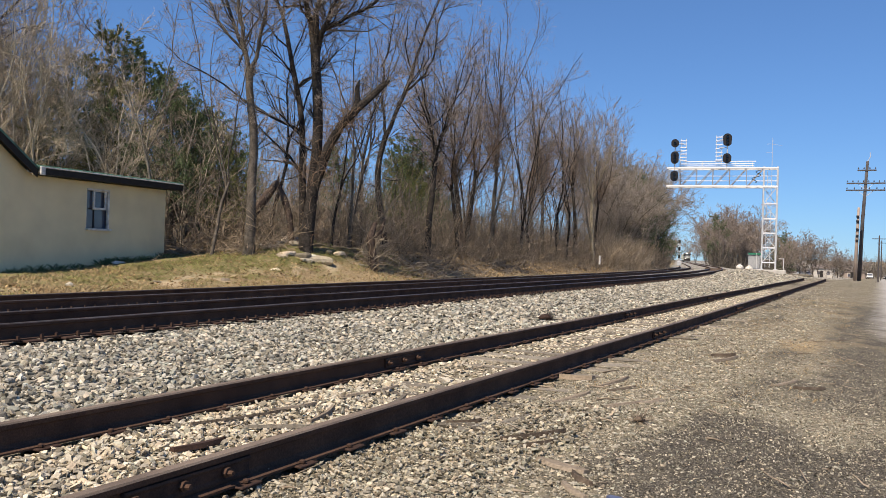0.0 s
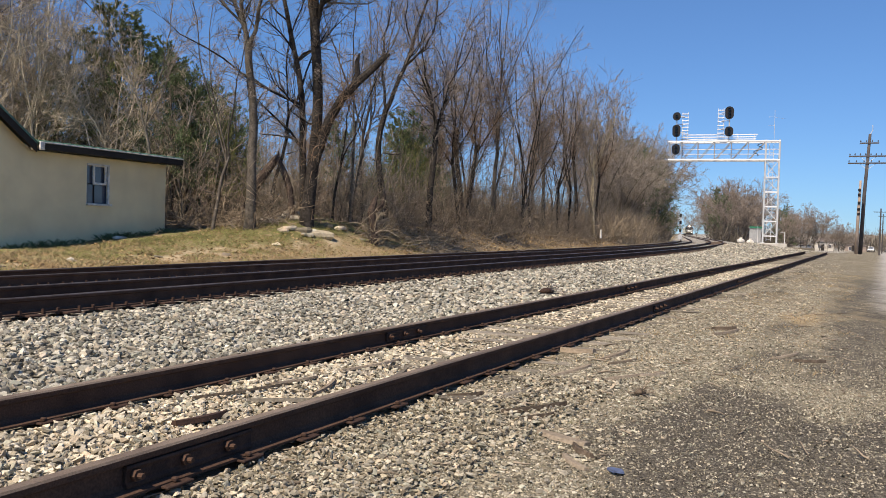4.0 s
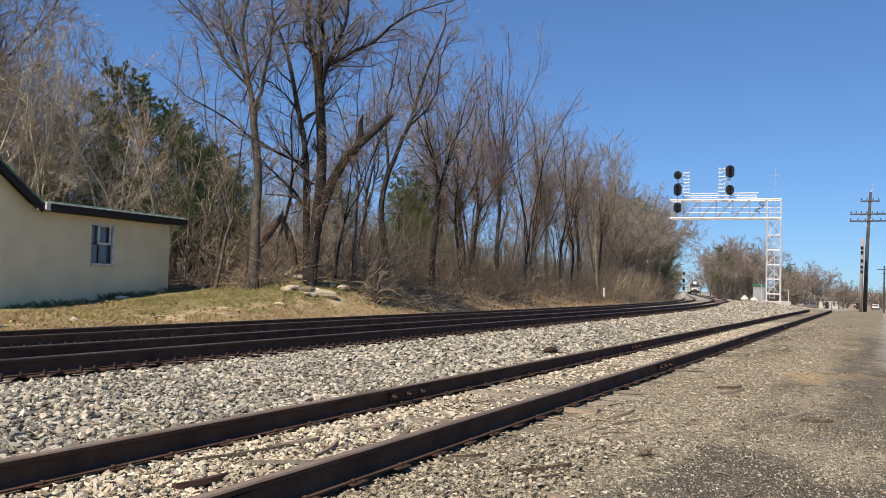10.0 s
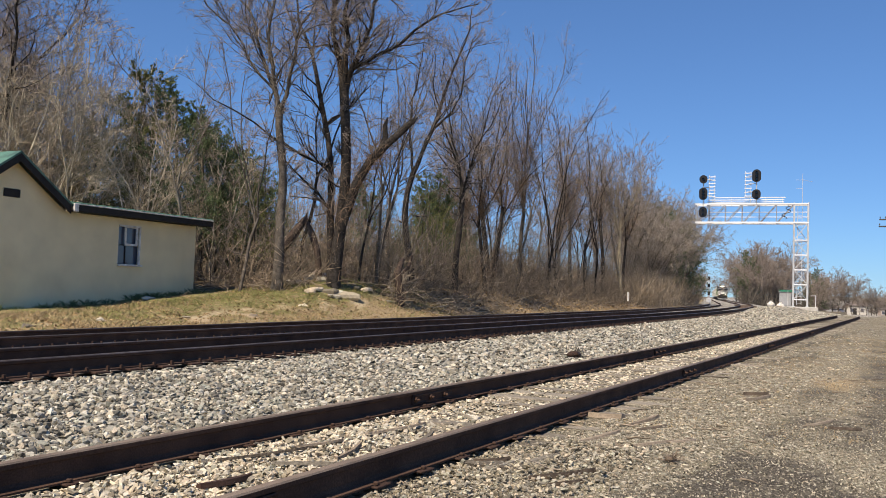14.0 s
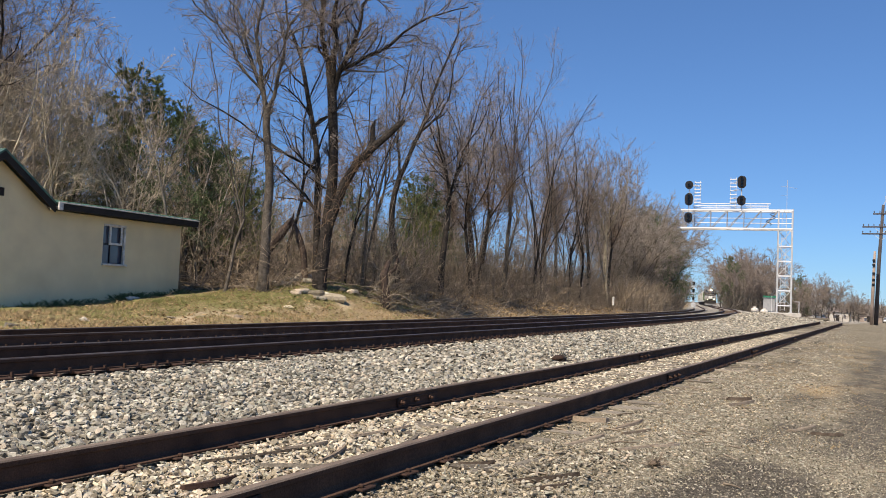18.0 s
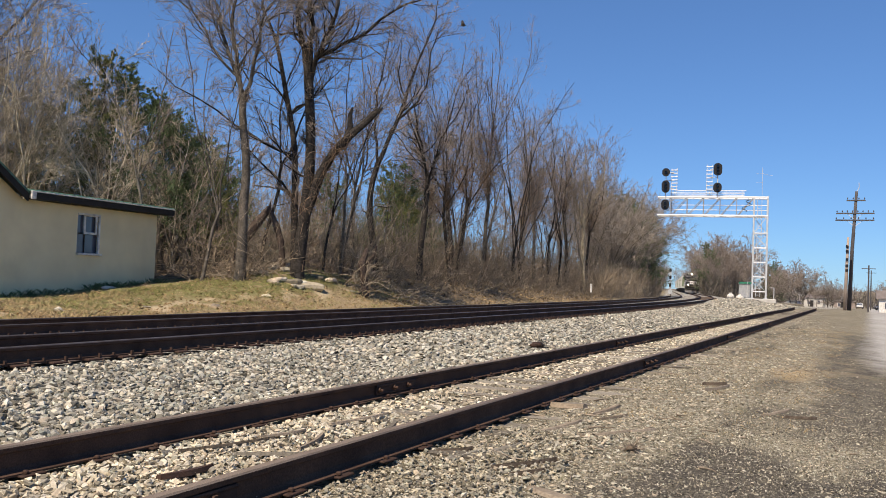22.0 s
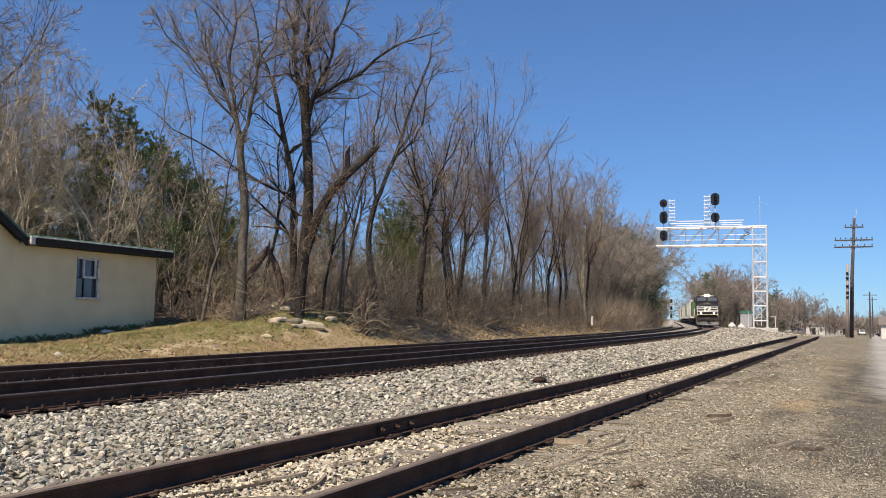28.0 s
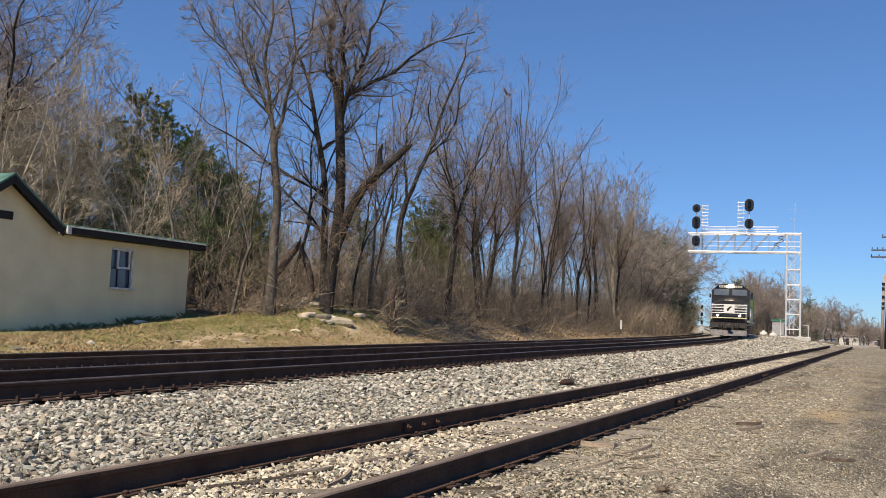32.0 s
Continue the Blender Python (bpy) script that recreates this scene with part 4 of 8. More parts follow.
def build_lineside():
    c = thing("equipment_cabinet", pose(86.6, 9.95, 0.40, 0, 0, 6), "grey steel railway equipment cabinet beside the bridge", "cabinet")
    part("body", Geo().box((0, 0, 0.80), (1.0, 1.05, 1.42), 0.03), M["cabinet_grey"], c)
    part("roof", Geo().box((0, 0, 1.54), (1.15, 1.2, 0.07), 0.02), M["cabinet_grey"], c)
    part("door", Geo().box((-0.512, 0, 0.80), (0.02, 0.9, 1.25), 0.006), M["cabinet_grey"], c, "cabinet door")
    part("plinth", Geo().box((0, 0, 0.0), (1.2, 1.25, 0.18), 0.02), M["concrete"], c)
    s = thing("street_sign", pose(85.0, 9.55, 0.45, 0, 0, 5), "small green street sign on a thin post", "sign")
    part("post", Geo().rod((0, 0, 0), (0, 0, 1.62), 0.03, 6), M["galvanised"], s)
    part("blade", Geo().box((0, 0.15, 1.56), (0.03, 1.15, 0.17), 0.006), material("sign_green", (0.03, 0.20, 0.12), None, 4, 0.5), s, "green sign blade")
    def tank(x, y, z, k):
        t = thing("gas_tank", pose(x, y, z), "small white gas tank on short feet", "tank", "gas tanks")
        part("shell", Geo().lathe([(0.05, 0.06), (0.22, 0.09), (0.33, 0.2), (0.35, 0.32), (0.30, 0.44), (0.18, 0.52), (0.04, 0.55)], 16), M["white_paint"], t, "white steel shell", True)
        part("collar", Geo().lathe([(0.12, 0.53), (0.13, 0.66), (0.10, 0.66), (0.09, 0.53)], 12), M["white_paint"], t)
        for a in (0, 2.1, 4.2):
            part("foot", Geo().box((0.2 * math.cos(a), 0.2 * math.sin(a), 0.05), (0.07, 0.07, 0.12), 0.01), M["galvanised"], t)
    tank(85.2, 11.05, 0.40, 1)
    tank(85.9, 10.3, 0.30, 0.8)
    p = thing("marker_post", pose(85.6, 7.25, 0.28), "thin white marker post with short arm", "post")
    part("shaft", Geo().rod((0, 0, 0), (0, 0, 1.4), 0.035, 6), M["galvanised"], p)
    part("arm", Geo().box((0, 0.2, 1.35), (0.04, 0.42, 0.05), 0.005), M["galvanised"], p)
    # distant mast signal beside the second track
    m = thing("mast_signal", pose(142.5, 27.9, 0.3, 0, 0, 10), "grey railway mast signal with three heads", "railway signal")
    part("mast", Geo().tube([(0, 0, 0), (0, 0, 4.3)], [0.09, 0.07], 8), M["galvanised"], m)
    for z in (3.9, 2.75, 1.5):
        hd = part("head", Geo().box((-0.12, 0, z), (0.2, 0.36, 0.62), 0.08), M["signal_black"], m, "black signal head")
        part("bracket", Geo().box((-0.02, 0.10, z - 0.48), (0.08, 0.5, 0.10), 0.02), M["galvanised"], hd)
    for y in (-0.16, 0.16):
        part("ladder_rail", Geo().rod((0.16, y, 0.2), (0.16, y, 4.2), 0.025, 6), M["galvanised"], m)
    for k in range(11):
        part("ladder_rung", Geo().rod((0.16, -0.16, 0.5 + 0.34 * k), (0.16, 0.16, 0.5 + 0.34 * k), 0.02, 5), M["galvanised"], m)
    part("case", Geo().box((-0.1, 0, 0.35), (0.5, 0.7, 0.7), 0.04), M["galvanised"], m, "grey relay case")
    # white marker at the edge of the woods
    w = thing("whistle_post", pose(60.0, 17.3, 0.75), "white concrete railway marker post", "post")
    part("shaft", Geo().box((0, 0, 0.30), (0.12, 0.12, 0.62), 0.02), M["white_paint"], w)


build_lineside()


def build_poles():
    p = thing("utility_pole", pose(83.3, 0.89, -0.25), "dark wooden utility pole with three crossarms", "utility pole", "utility poles")
    part("shaft", Geo().tube([(0, 0, 0), (-0.02, -0.16, 5.5), (-0.05, -0.42, 10.55)], [0.18, 0.15, 0.115], 12), M["pole_wood"], p, "tarred wooden shaft", True)
    part("bracket", Geo().tube([(-0.05, -0.42, 10.5), (-0.05, -0.62, 10.9), (-0.05, -0.60, 11.3)], [0.03, 0.03, 0.03], 6), M["galvanised"], p)
    for z, half, n in ((9.75, 0.75, 4), (8.62, 1.52, 8), (8.02, 1.54, 6)):
        yc = -0.42 * z / 10.55
        a = part("crossarm", Geo().box((-0.16, yc, z), (0.10, 2 * half, 0.12), 0.012), M["pole_wood"], p, "weathered crossarm")
        ins = Geo().lathe([(0.012, 0.06), (0.016, 0.12), (0.05, 0.13), (0.055, 0.18), (0.03, 0.21), (0.035, 0.25), (0.01, 0.27)], 8).data("insulator", M["pole_wood"])
        for k in range(n):
            part("insulator", ins, None, a, at=pose(-0.16, yc - half + 0.08 + (2 * half - 0.16) * k / (n - 1), z))
        if z < 9.5:
            for e in (-1, 1):
                part("brace", Geo().bar((-0.12, yc + e * 0.62, z - 0.05), (-0.12, yc, z - 0.55), 0.03), M["galvanised"], a)
    q = thing("utility_pole", pose(81.6, 1.20, -0.22), "short bare weathered pole with dark notches", "utility pole", "utility poles")
    part("shaft", Geo().tube([(0, 0, 0), (0, -0.08, 3.5), (0, -0.16, 6.4)], [0.145, 0.13, 0.09], 10), M["pole_old"], q, "bleached bare wooden shaft", True)
    for z in (5.6, 5.2, 4.5, 3.95, 3.55):
        part("notch", Geo().box((-0.16, -0.1, z), (0.09, 0.22, 0.22), 0.05), M["signal_black"], q, "dark notch")
    for x, y, hgt in ((165, -1.2, 8.0), (230, -2.2, 9.5), (160, -9.5, 10.0)):
        d = thing("utility_pole", pose(x, y, float(ground_z(x, y))), "distant wooden utility pole", "utility pole", "utility poles")
        part("shaft", Geo().tube([(0, 0, 0), (0, 0, hgt)], [0.16, 0.11], 8), M["pole_wood"], d)
        part("crossarm", Geo().box((0, 0, hgt - 0.6), (0.1, 2.2, 0.12), 0.01), M["pole_wood"], d)


build_poles()


# ---- trees ----
def tube_arrays(P, Rr, sides):
    """Arrays for branches that all have the same number of points: P (m, n, 3), Rr (m, n)."""
    P, Rr = np.asarray(P, float), np.asarray(Rr, float)
    m, n = Rr.shape
    T = np.empty_like(P)
    T[:, 1:-1] = P[:, 2:] - P[:, :-2]
    T[:, 0], T[:, -1] = P[:, 1] - P[:, 0], P[:, -1] - P[:, -2]
    T /= np.linalg.norm(T, axis=2, keepdims=True) + 1e-9
    ref = np.where(np.abs(T[..., 2:3]) < 0.9, np.array([0, 0, 1.0]), np.array([1.0, 0, 0]))
    U = np.cross(T, ref)
    U /= np.linalg.norm(U, axis=2, keepdims=True) + 1e-9
    W = np.cross(T, U)
    a = np.arange(sides) * 2 * np.pi / sides
    if sides == 2:
        a = a + np.random.RandomState(m).uniform(0, 3.14, (m, 1, 1, 1))
        ring = P[:, :, None] + Rr[:, :, None, None] * (U[:, :, None] * np.cos(a.transpose(0, 1, 3, 2)) + W[:, :, None] * np.sin(a.transpose(0, 1, 3, 2)))
    else:
        ring = P[:, :, None] + Rr[:, :, None, None] * (U[:, :, None] * np.cos(a)[:, None] + W[:, :, None] * np.sin(a)[:, None])
    b, i, k = np.meshgrid(np.arange(m), np.arange(n - 1), np.arange(1 if sides == 2 else sides), indexing="ij")
    base = b * n * sides + i * sides
    k2 = (k + 1) % sides
    return ring.reshape(-1, 3), np.stack([base + k, base + k2, base + sides + k2, base + sides + k], -1).reshape(-1, 4)


def tubes(branches, sides):
    """One set of arrays for many tapered branches."""
    groups = {}
    for pts, rad in branches:
        groups.setdefault(len(pts), []).append((pts, rad))
    return joined([tube_arrays([p for p, _ in items], [q for _, q in items], sides) for items in groups.values()])


def joined(sets):
    V, Q, n = [], [], 0
    for v, q in sets:
        V.append(v)
        Q.append(q + n)
        n += len(v)
    return np.concatenate(V), np.concatenate(Q)


def spikes(r, P, Rr):
    """Fine twigs or needles, each a slim triangle from its root to its tip."""
    n = len(P)
    d = P[:, -1] - P[:, 0]
    u = np.cross(d, r.normal(0, 1, (n, 3)))
    u /= np.linalg.norm(u, axis=1, keepdims=True) + 1e-9
    u *= Rr[:, :1]
    return np.stack([P[:, 0] - u, P[:, 0] + u, P[:, -1]], 1).reshape(-1, 3), np.arange(3 * n).reshape(-1, 3)


def stem(r, start, way, length, r0, r1, n, bend, lift):
    """A branch that wanders and turns upward."""
    p, d = np.array(start, float), np.array(way, float)
    pts, rad = [p.copy()], [r0]
    for i in range(n):
        d = d + r.normal(0, bend, 3) + np.array([0, 0, lift])
        d /= np.linalg.norm(d)
        p = p + d * length / n
        pts.append(p.copy())
        rad.append(r0 + (r1 - r0) * (i + 1) / n)
    return pts, rad


def wander(r, start, way, length, r0, r1, segs, bend, lift):
    """Many branches at once: start and way (n, 3); length, r0 and r1 (n,). Gives points (n, segs + 1, 3) and radii."""
    p, d = np.array(start, float), np.array(way, float)
    d /= np.linalg.norm(d, axis=1, keepdims=True) + 1e-9
    pts = [p]
    for i in range(segs):
        d = d + r.normal(0, bend, d.shape)
        d[:, 2] += lift
        d /= np.linalg.norm(d, axis=1, keepdims=True) + 1e-9
        p = p + d * (length / segs)[:, None]
        pts.append(p)
    f = np.linspace(0, 1, segs + 1)
    return np.stack(pts, 1), r0[:, None] * (1 - f) + r1[:, None] * f


def grow(r, parents, count, lo, hi, angle, ratio, segs, bend, lift, thick=0.6, tip=0.35, least=0.004, taper=0.6, most=99.0):
    """Side branches along every parent; ratio: their length as a share of the parent's."""
    P, Rr = parents
    n, k = Rr.shape
    t = lo + (hi - lo) * (np.arange(count) + r.uniform(0, 1, (n, count))) / count
    f = t * (k - 1)
    i = np.minimum(f.astype(int), k - 2)
    f = f - i
    row = np.arange(n)[:, None]
    p = P[row, i] * (1 - f)[..., None] + P[row, i + 1] * f[..., None]
    d = P[row, i + 1] - P[row, i]
    d = (d / (np.linalg.norm(d, axis=2, keepdims=True) + 1e-9)).reshape(-1, 3)
    rad = (Rr[row, i] * (1 - f) + Rr[row, i + 1] * f).ravel()
    size = np.linalg.norm(np.diff(P, axis=1), axis=2).sum(1)
    L = (size[:, None] * ratio * r.uniform(0.5, 1.25, t.shape) * (1.15 - taper * t)).ravel()
    L = np.minimum(L, most * r.uniform(0.6, 1.2, len(L)))
    a = angle * r.uniform(0.5, 1.4, len(rad))
    u = np.cross(d, r.normal(0, 1, d.shape))
    u /= np.linalg.norm(u, axis=1, keepdims=True) + 1e-9
    r0 = np.maximum(least, rad * thick * r.uniform(0.7, 1.0, len(rad)))
    return wander(r, p.reshape(-1, 3), d * np.cos(a)[:, None] + u * np.sin(a)[:, None], L, r0, np.maximum(least * 0.7, r0 * tip), segs, bend, lift)


def both(*sets):
    """Several sets of branches as one, brought to the same number of points."""
    k = max(s[1].shape[1] for s in sets)
    P, Q = [], []
    for p, q in sets:
        f = np.linspace(0, q.shape[1] - 1, k)
        i = np.minimum(f.astype(int), q.shape[1] - 2)
        f = f - i
        P.append(p[:, i] * (1 - f)[:, None] + p[:, i + 1] * f[:, None])
        Q.append(q[:, i] * (1 - f) + q[:, i + 1] * f)
    return np.concatenate(P), np.concatenate(Q)


def along(pts, rad, t):
    f = t * (len(pts) - 1)
    i = min(int(f), len(pts) - 2)
    f -= i
    p = np.array(pts[i]) * (1 - f) + np.array(pts[i + 1]) * f
    d = np.array(pts[i + 1]) - np.array(pts[i])
    return p, d / np.linalg.norm(d), rad[i] * (1 - f) + rad[i + 1] * f


def smooth_line(rows, n):
    """A curve through the rows, cut into n points."""
    P = np.array(rows, float)
    P = np.concatenate([2 * P[:1] - P[1:2], P, 2 * P[-1:] - P[-2:-1]])
    out = []
    for t in np.linspace(0, len(rows) - 1, n):
        i = min(int(t), len(rows) - 2)
        f = t - i
        a, b, c, d = P[i:i + 4]
        out.append(0.5 * (2 * b + (c - a) * f + (2 * a - 5 * b + 4 * c - d) * f * f + (3 * b - a - 3 * c + d) * f ** 3))
    return np.array(out)


def bare_tree(seed, H, r0, forks, spread_a, low, lean=(0, 0), trunk=None, stems=None, limbs_n=8, reach=0.40, branch_n=7, twig_n=5, fine_n=3, least=0.0050, bend=0.2, lift=0.06, vines=0, distant=False):
    """Bare deciduous tree: arrays of its trunk, crown, twigs and, where asked, vines. low: where the leaders part, as a share of H."""
    r = np.random.RandomState(seed)
    main = trunk or stem(r, (0, 0, -0.3), (lean[0], lean[1], 1), H * low + 0.3, r0, r0 * 0.72, 7, 0.06, 0.04)
    main = (smooth_line(main[0], 12), np.interp(np.linspace(0, 1, 12), np.linspace(0, 1, len(main[1])), main[1]))
    main[1][0] = r0 * 1.6
    if stems:
        P = np.array([smooth_line(pts, 14) for pts, _ in stems])
        P[:, 2:] += r.normal(0, 0.035, P[:, 2:].shape)
        leaders = (P, np.array([np.linspace(q, 0.016, 14) for _, q in stems]))
    else:
        p, d, rr = along(*main, 0.985)
        az = 2 * math.pi * (np.arange(forks) + r.uniform(-0.25, 0.25, forks)) / forks
        a = spread_a * r.uniform(0.55, 1.2, forks)
        a[0] *= 0.3
        w = np.stack([np.sin(a) * np.cos(az), np.sin(a) * np.sin(az), np.cos(a)], -1)
        q = np.full(forks, rr * 0.9 / math.sqrt(max(1, forks * 0.6))) * r.uniform(0.75, 1.1, forks)
        start = p - d * r.uniform(0.05, 0.25 * H * low * 0.5, (forks, 1))
        leaders = wander(r, start, w, H * (1 - low) * r.uniform(0.82, 1.06, forks), q, np.full(forks, 0.014), 12, 0.11, lift)
    limbs = grow(r, leaders, limbs_n, 0.12, 0.95, 0.80, reach, 4 if distant else 7, bend, lift, 0.6, 0.2, 0.009)
    limbs = both(limbs, grow(r, (main[0][None], main[1][None]), 5, 0.5, 0.97, 1.0, reach * 0.55 * (1 - low) / max(low, 0.2), 4 if distant else 7, bend, lift, 0.3, 0.2, 0.009))
    br = grow(r, both(limbs, leaders), branch_n, 0.10, 0.99, 0.66, 0.50, 2 if distant else 3, bend, lift, 0.6, 0.3, least * 1.3, 0.62, H * 0.15)
    tw = grow(r, both(br, limbs), twig_n, 0.15, 1.0, 0.66, 0.58, 1 if distant else 2, bend * 0.9, lift, 0.7, 0.45, least, 0.7, H * 0.085)
    fine = grow(r, tw, fine_n, 0.15, 1.0, 0.62, 0.78, 1, 0.1, lift, 0.8, 0.7, least * 0.85, 0.4, H * 0.05)
    wood = joined([tube_arrays(main[0][None], main[1][None], 10), tube_arrays(*leaders, 5 if distant else 7), tube_arrays(*limbs, 3 if distant else 4)])
    if distant:
        out = {"trunk": wood, "crown": tube_arrays(*br, 2), "twigwork": joined([spikes(r, *tw), spikes(r, *fine)])}
    else:
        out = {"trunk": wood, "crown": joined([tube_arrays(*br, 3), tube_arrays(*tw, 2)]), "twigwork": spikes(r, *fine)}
    if vines:
        hosts = both((main[0][None], main[1][None]), leaders)
        P, q = grow(r, hosts, vines, 0.03, 0.5, 0.5, 0.16, 5, 0.35, -0.04, 0.05, 0.6, 0.007, 0.5)
        side = grow(r, (P, q), 3, 0.2, 1.0, 0.9, 0.5, 1, 0.2, -0.03, 0.7, 0.6, 0.006)
        out["vines"] = joined([tube_arrays(P, q, 3), tube_arrays(*side, 2)])
    return out


def pine(seed, H, width, whorls):
    """Ragged evergreen: trunk, boughs in tiers, branchlets, and needles in tufts."""
    r = np.random.RandomState(seed)
    main = wander(r, np.array([[0, 0, -0.3]]), np.array([[0, 0, 1.0]]), np.array([H]), np.array([0.15]), np.array([0.02]), 10, 0.03, 0.05)
    boughs = grow(r, main, whorls * 5, 0.12, 0.99, 1.25, width / H, 5, 0.12, 0.07, 0.25, 0.3, 0.012, 0.92)
    lets = grow(r, boughs, 9, 0.25, 1.0, 0.75, 0.34, 3, 0.15, 0.06, 0.5, 0.5, 0.006, 0.35)
    tufts = grow(r, lets, 6, 0.15, 1.0, 0.6, 0.42, 1, 0.1, 0.08, 0.6, 0.6, 0.005, 0.3)
    P, q = grow(r, both(tufts, lets), 6, 0.15, 1.0, 0.75, 0.5, 1, 0.1, 0.04, 0.6, 0.6, 0.006, 0.2)
    step_out = P[:, 1] - P[:, 0]
    size = np.linalg.norm(step_out, axis=1, keepdims=True)
    P[:, 1] = P[:, 0] + step_out / (size + 1e-9) * np.clip(size, 0.10, 0.20)
    q[:] = r.uniform(0.011, 0.020, (len(q), 1))
    return {"trunk": joined([tube_arrays(*main, 8), tube_arrays(*boughs, 3)]), "needles": spikes(r, P, q)}


def tree_thing(name, arrays, looks, label, category, group=""):
    """looks: a material for each part."""
    t = thing(name, Matrix.Identity(4), label, category, group)
    for key, a in arrays.items():
        part(key, solid(key, *a, M[looks[key]]), None, t)
    return t


def plant(src, used, x, y, yaw, s, tall=1.0):
    """Moves the template to its first place, and copies it after that."""
    m = pose(x, y, float(ground_z(x, y)) - 0.03, 0, 0, yaw)
    o = copy_thing(src, m) if src in used else src
    used.add(src)
    o.matrix_basis = m
    o.scale = (s, s, s * tall)
    return o


def sway(rows):
    """Points given as across the wood's edge, into it, and up."""
    return [(u * 0.468 + f * 0.884, -u * 0.884 + f * 0.468, z) for u, f, z in rows]


def build_old_tree():
    """The big old tree: a stout trunk that parts high up, a second stem beside it, and a broken limb; a snag and a stump by it."""
    trunk = (sway([(0, 0, -0.3), (0.05, 0.0, 0.8), (0.2, 0.1, 2.6), (0.33, 0.1, 4.5), (0.27, 0.05, 6.2), (0.13, 0, 7.9)]), [0.36, 0.25, 0.21, 0.185, 0.175, 0.165])
    leaders = [(sway([(0.12, 0, 7.8), (-0.16, 0.2, 9.1), (-0.40, 0.4, 10.4), (-0.36, 0.7, 11.6), (-0.6, 0.9, 12.9), (-0.5, 1.2, 14.2)]), 0.12),
               (sway([(0.18, 0, 7.8), (0.24, -0.3, 9.2), (0.16, -0.5, 10.5), (0.30, -0.8, 11.6), (0.2, -1.1, 12.8), (0.4, -1.3, 14.0)]), 0.11),
               (sway([(0.2, 0, 7.7), (0.45, 0.1, 8.3), (1.0, 0.3, 8.85), (1.94, 0.6, 9.5), (3.0, 0.8, 10.4), (3.95, 1.0, 11.0), (5.0, 1.3, 11.4)]), 0.10),
               (sway([(0.3, 0, 7.9), (0.50, -0.3, 8.5), (0.97, -0.7, 9.4), (1.25, -0.9, 10.5), (1.74, -1.2, 11.6), (2.2, -1.5, 12.9)]), 0.09),
               (sway([(-0.1, 0.3, -0.3), (-0.2, 0.5, 2.4), (-0.32, 0.6, 4.5), (-0.45, 0.6, 6.0), (-0.86, 0.7, 7.8), (-1.25, 0.9, 9.2), (-1.78, 1.1, 10.3), (-1.95, 1.2, 11.5), (-2.5, 1.4, 13.2)]), 0.15)]
    a = bare_tree(101, 14.5, 0.27, 5, 0.62, 0.44, trunk=trunk, stems=leaders, limbs_n=11, reach=0.34, branch_n=9, twig_n=7, fine_n=4, least=0.0056, bend=0.24, vines=34)
    old = tree_thing("old_tree", a, {"trunk": "bark_black", "crown": "twig_dark", "twigwork": "twig", "vines": "vine"}, "large bare old tree with dark bark and broken limb", "tree")
    old.matrix_basis = pose(25.55, 18.24, 0.68)
    broken = (sway([(0.22, 0.0, 2.5), (0.75, -0.15, 4.2), (1.2, -0.2, 5.0), (1.75, -0.25, 5.6), (2.3, -0.3, 6.1), (2.74, -0.35, 6.55)]), [0.17, 0.17, 0.155, 0.145, 0.13, 0.10])
    stub = (sway([(1.6, -0.22, 5.45), (1.74, -0.2, 5.9), (1.72, -0.2, 6.35), (1.80, -0.2, 6.65)]), [0.13, 0.11, 0.085, 0.02])
    g = Geo().tube(*broken, 9).tube(*stub, 8)
    rr = random.Random(4)
    tip = Vector(sway([(2.72, -0.35, 6.5)])[0])
    for k in range(6):
        g.tube([tip + Vector((rr.uniform(-0.05, 0.05), rr.uniform(-0.05, 0.05), -0.05)), tip + Vector((0.08 + rr.uniform(-0.08, 0.08), -0.12 + rr.uniform(-0.08, 0.08), rr.uniform(0.1, 0.35)))], [0.05, 0.008], 5)
    part("broken_limb", g, M["bark_black"], old, "thick broken-off limb")
    r = np.random.RandomState(5)      # vines that wrap the limb
    host = (smooth_line(broken[0], 12)[None], np.linspace(0.2, 0.12, 12)[None])
    P, q = grow(r, host, 150, 0.0, 0.5, 0.6, 0.26, 6, 0.40, -0.03, 0.05, 0.6, 0.009, 0.7)
    P += r.normal(0, 0.12, (len(P), 1, 3))
    side = grow(r, (P, q), 4, 0.1, 1.0, 0.9, 0.4, 2, 0.25, -0.02, 0.8, 0.6, 0.006)
    part("limb_vines", solid("limb_vines", *joined([tube_arrays(P, q, 3), tube_arrays(*side, 2)]), M["vine"]), None, old, "brown vines tangled round the limb")
    snag = thing("snag", pose(25.55, 18.24, 0.68), "splintered dark snag bent over in the brush", "tree stump")
    g = Geo().tube(sway([(-2.5, 0.4, 0.1), (-1.95, 0.35, 1.75), (-1.45, 0.3, 2.45), (-1.07, 0.3, 2.95)]), [0.15, 0.17, 0.17, 0.11], 9)
    g.tube(sway([(-1.12, 0.3, 2.92), (-0.85, 0.3, 2.35), (-0.65, 0.35, 1.8), (-0.55, 0.4, 1.0), (-0.5, 0.45, 0.1)]), [0.08, 0.13, 0.12, 0.11, 0.12], 8)
    tip = Vector(sway([(-1.1, 0.3, 2.9)])[0])
    for k in range(5):
        g.tube([tip, tip + Vector((rr.uniform(-0.1, 0.1), rr.uniform(-0.1, 0.1), rr.uniform(0.12, 0.3)))], [0.04, 0.006], 5)
    part("trunk", g, M["bark_rust"], snag)
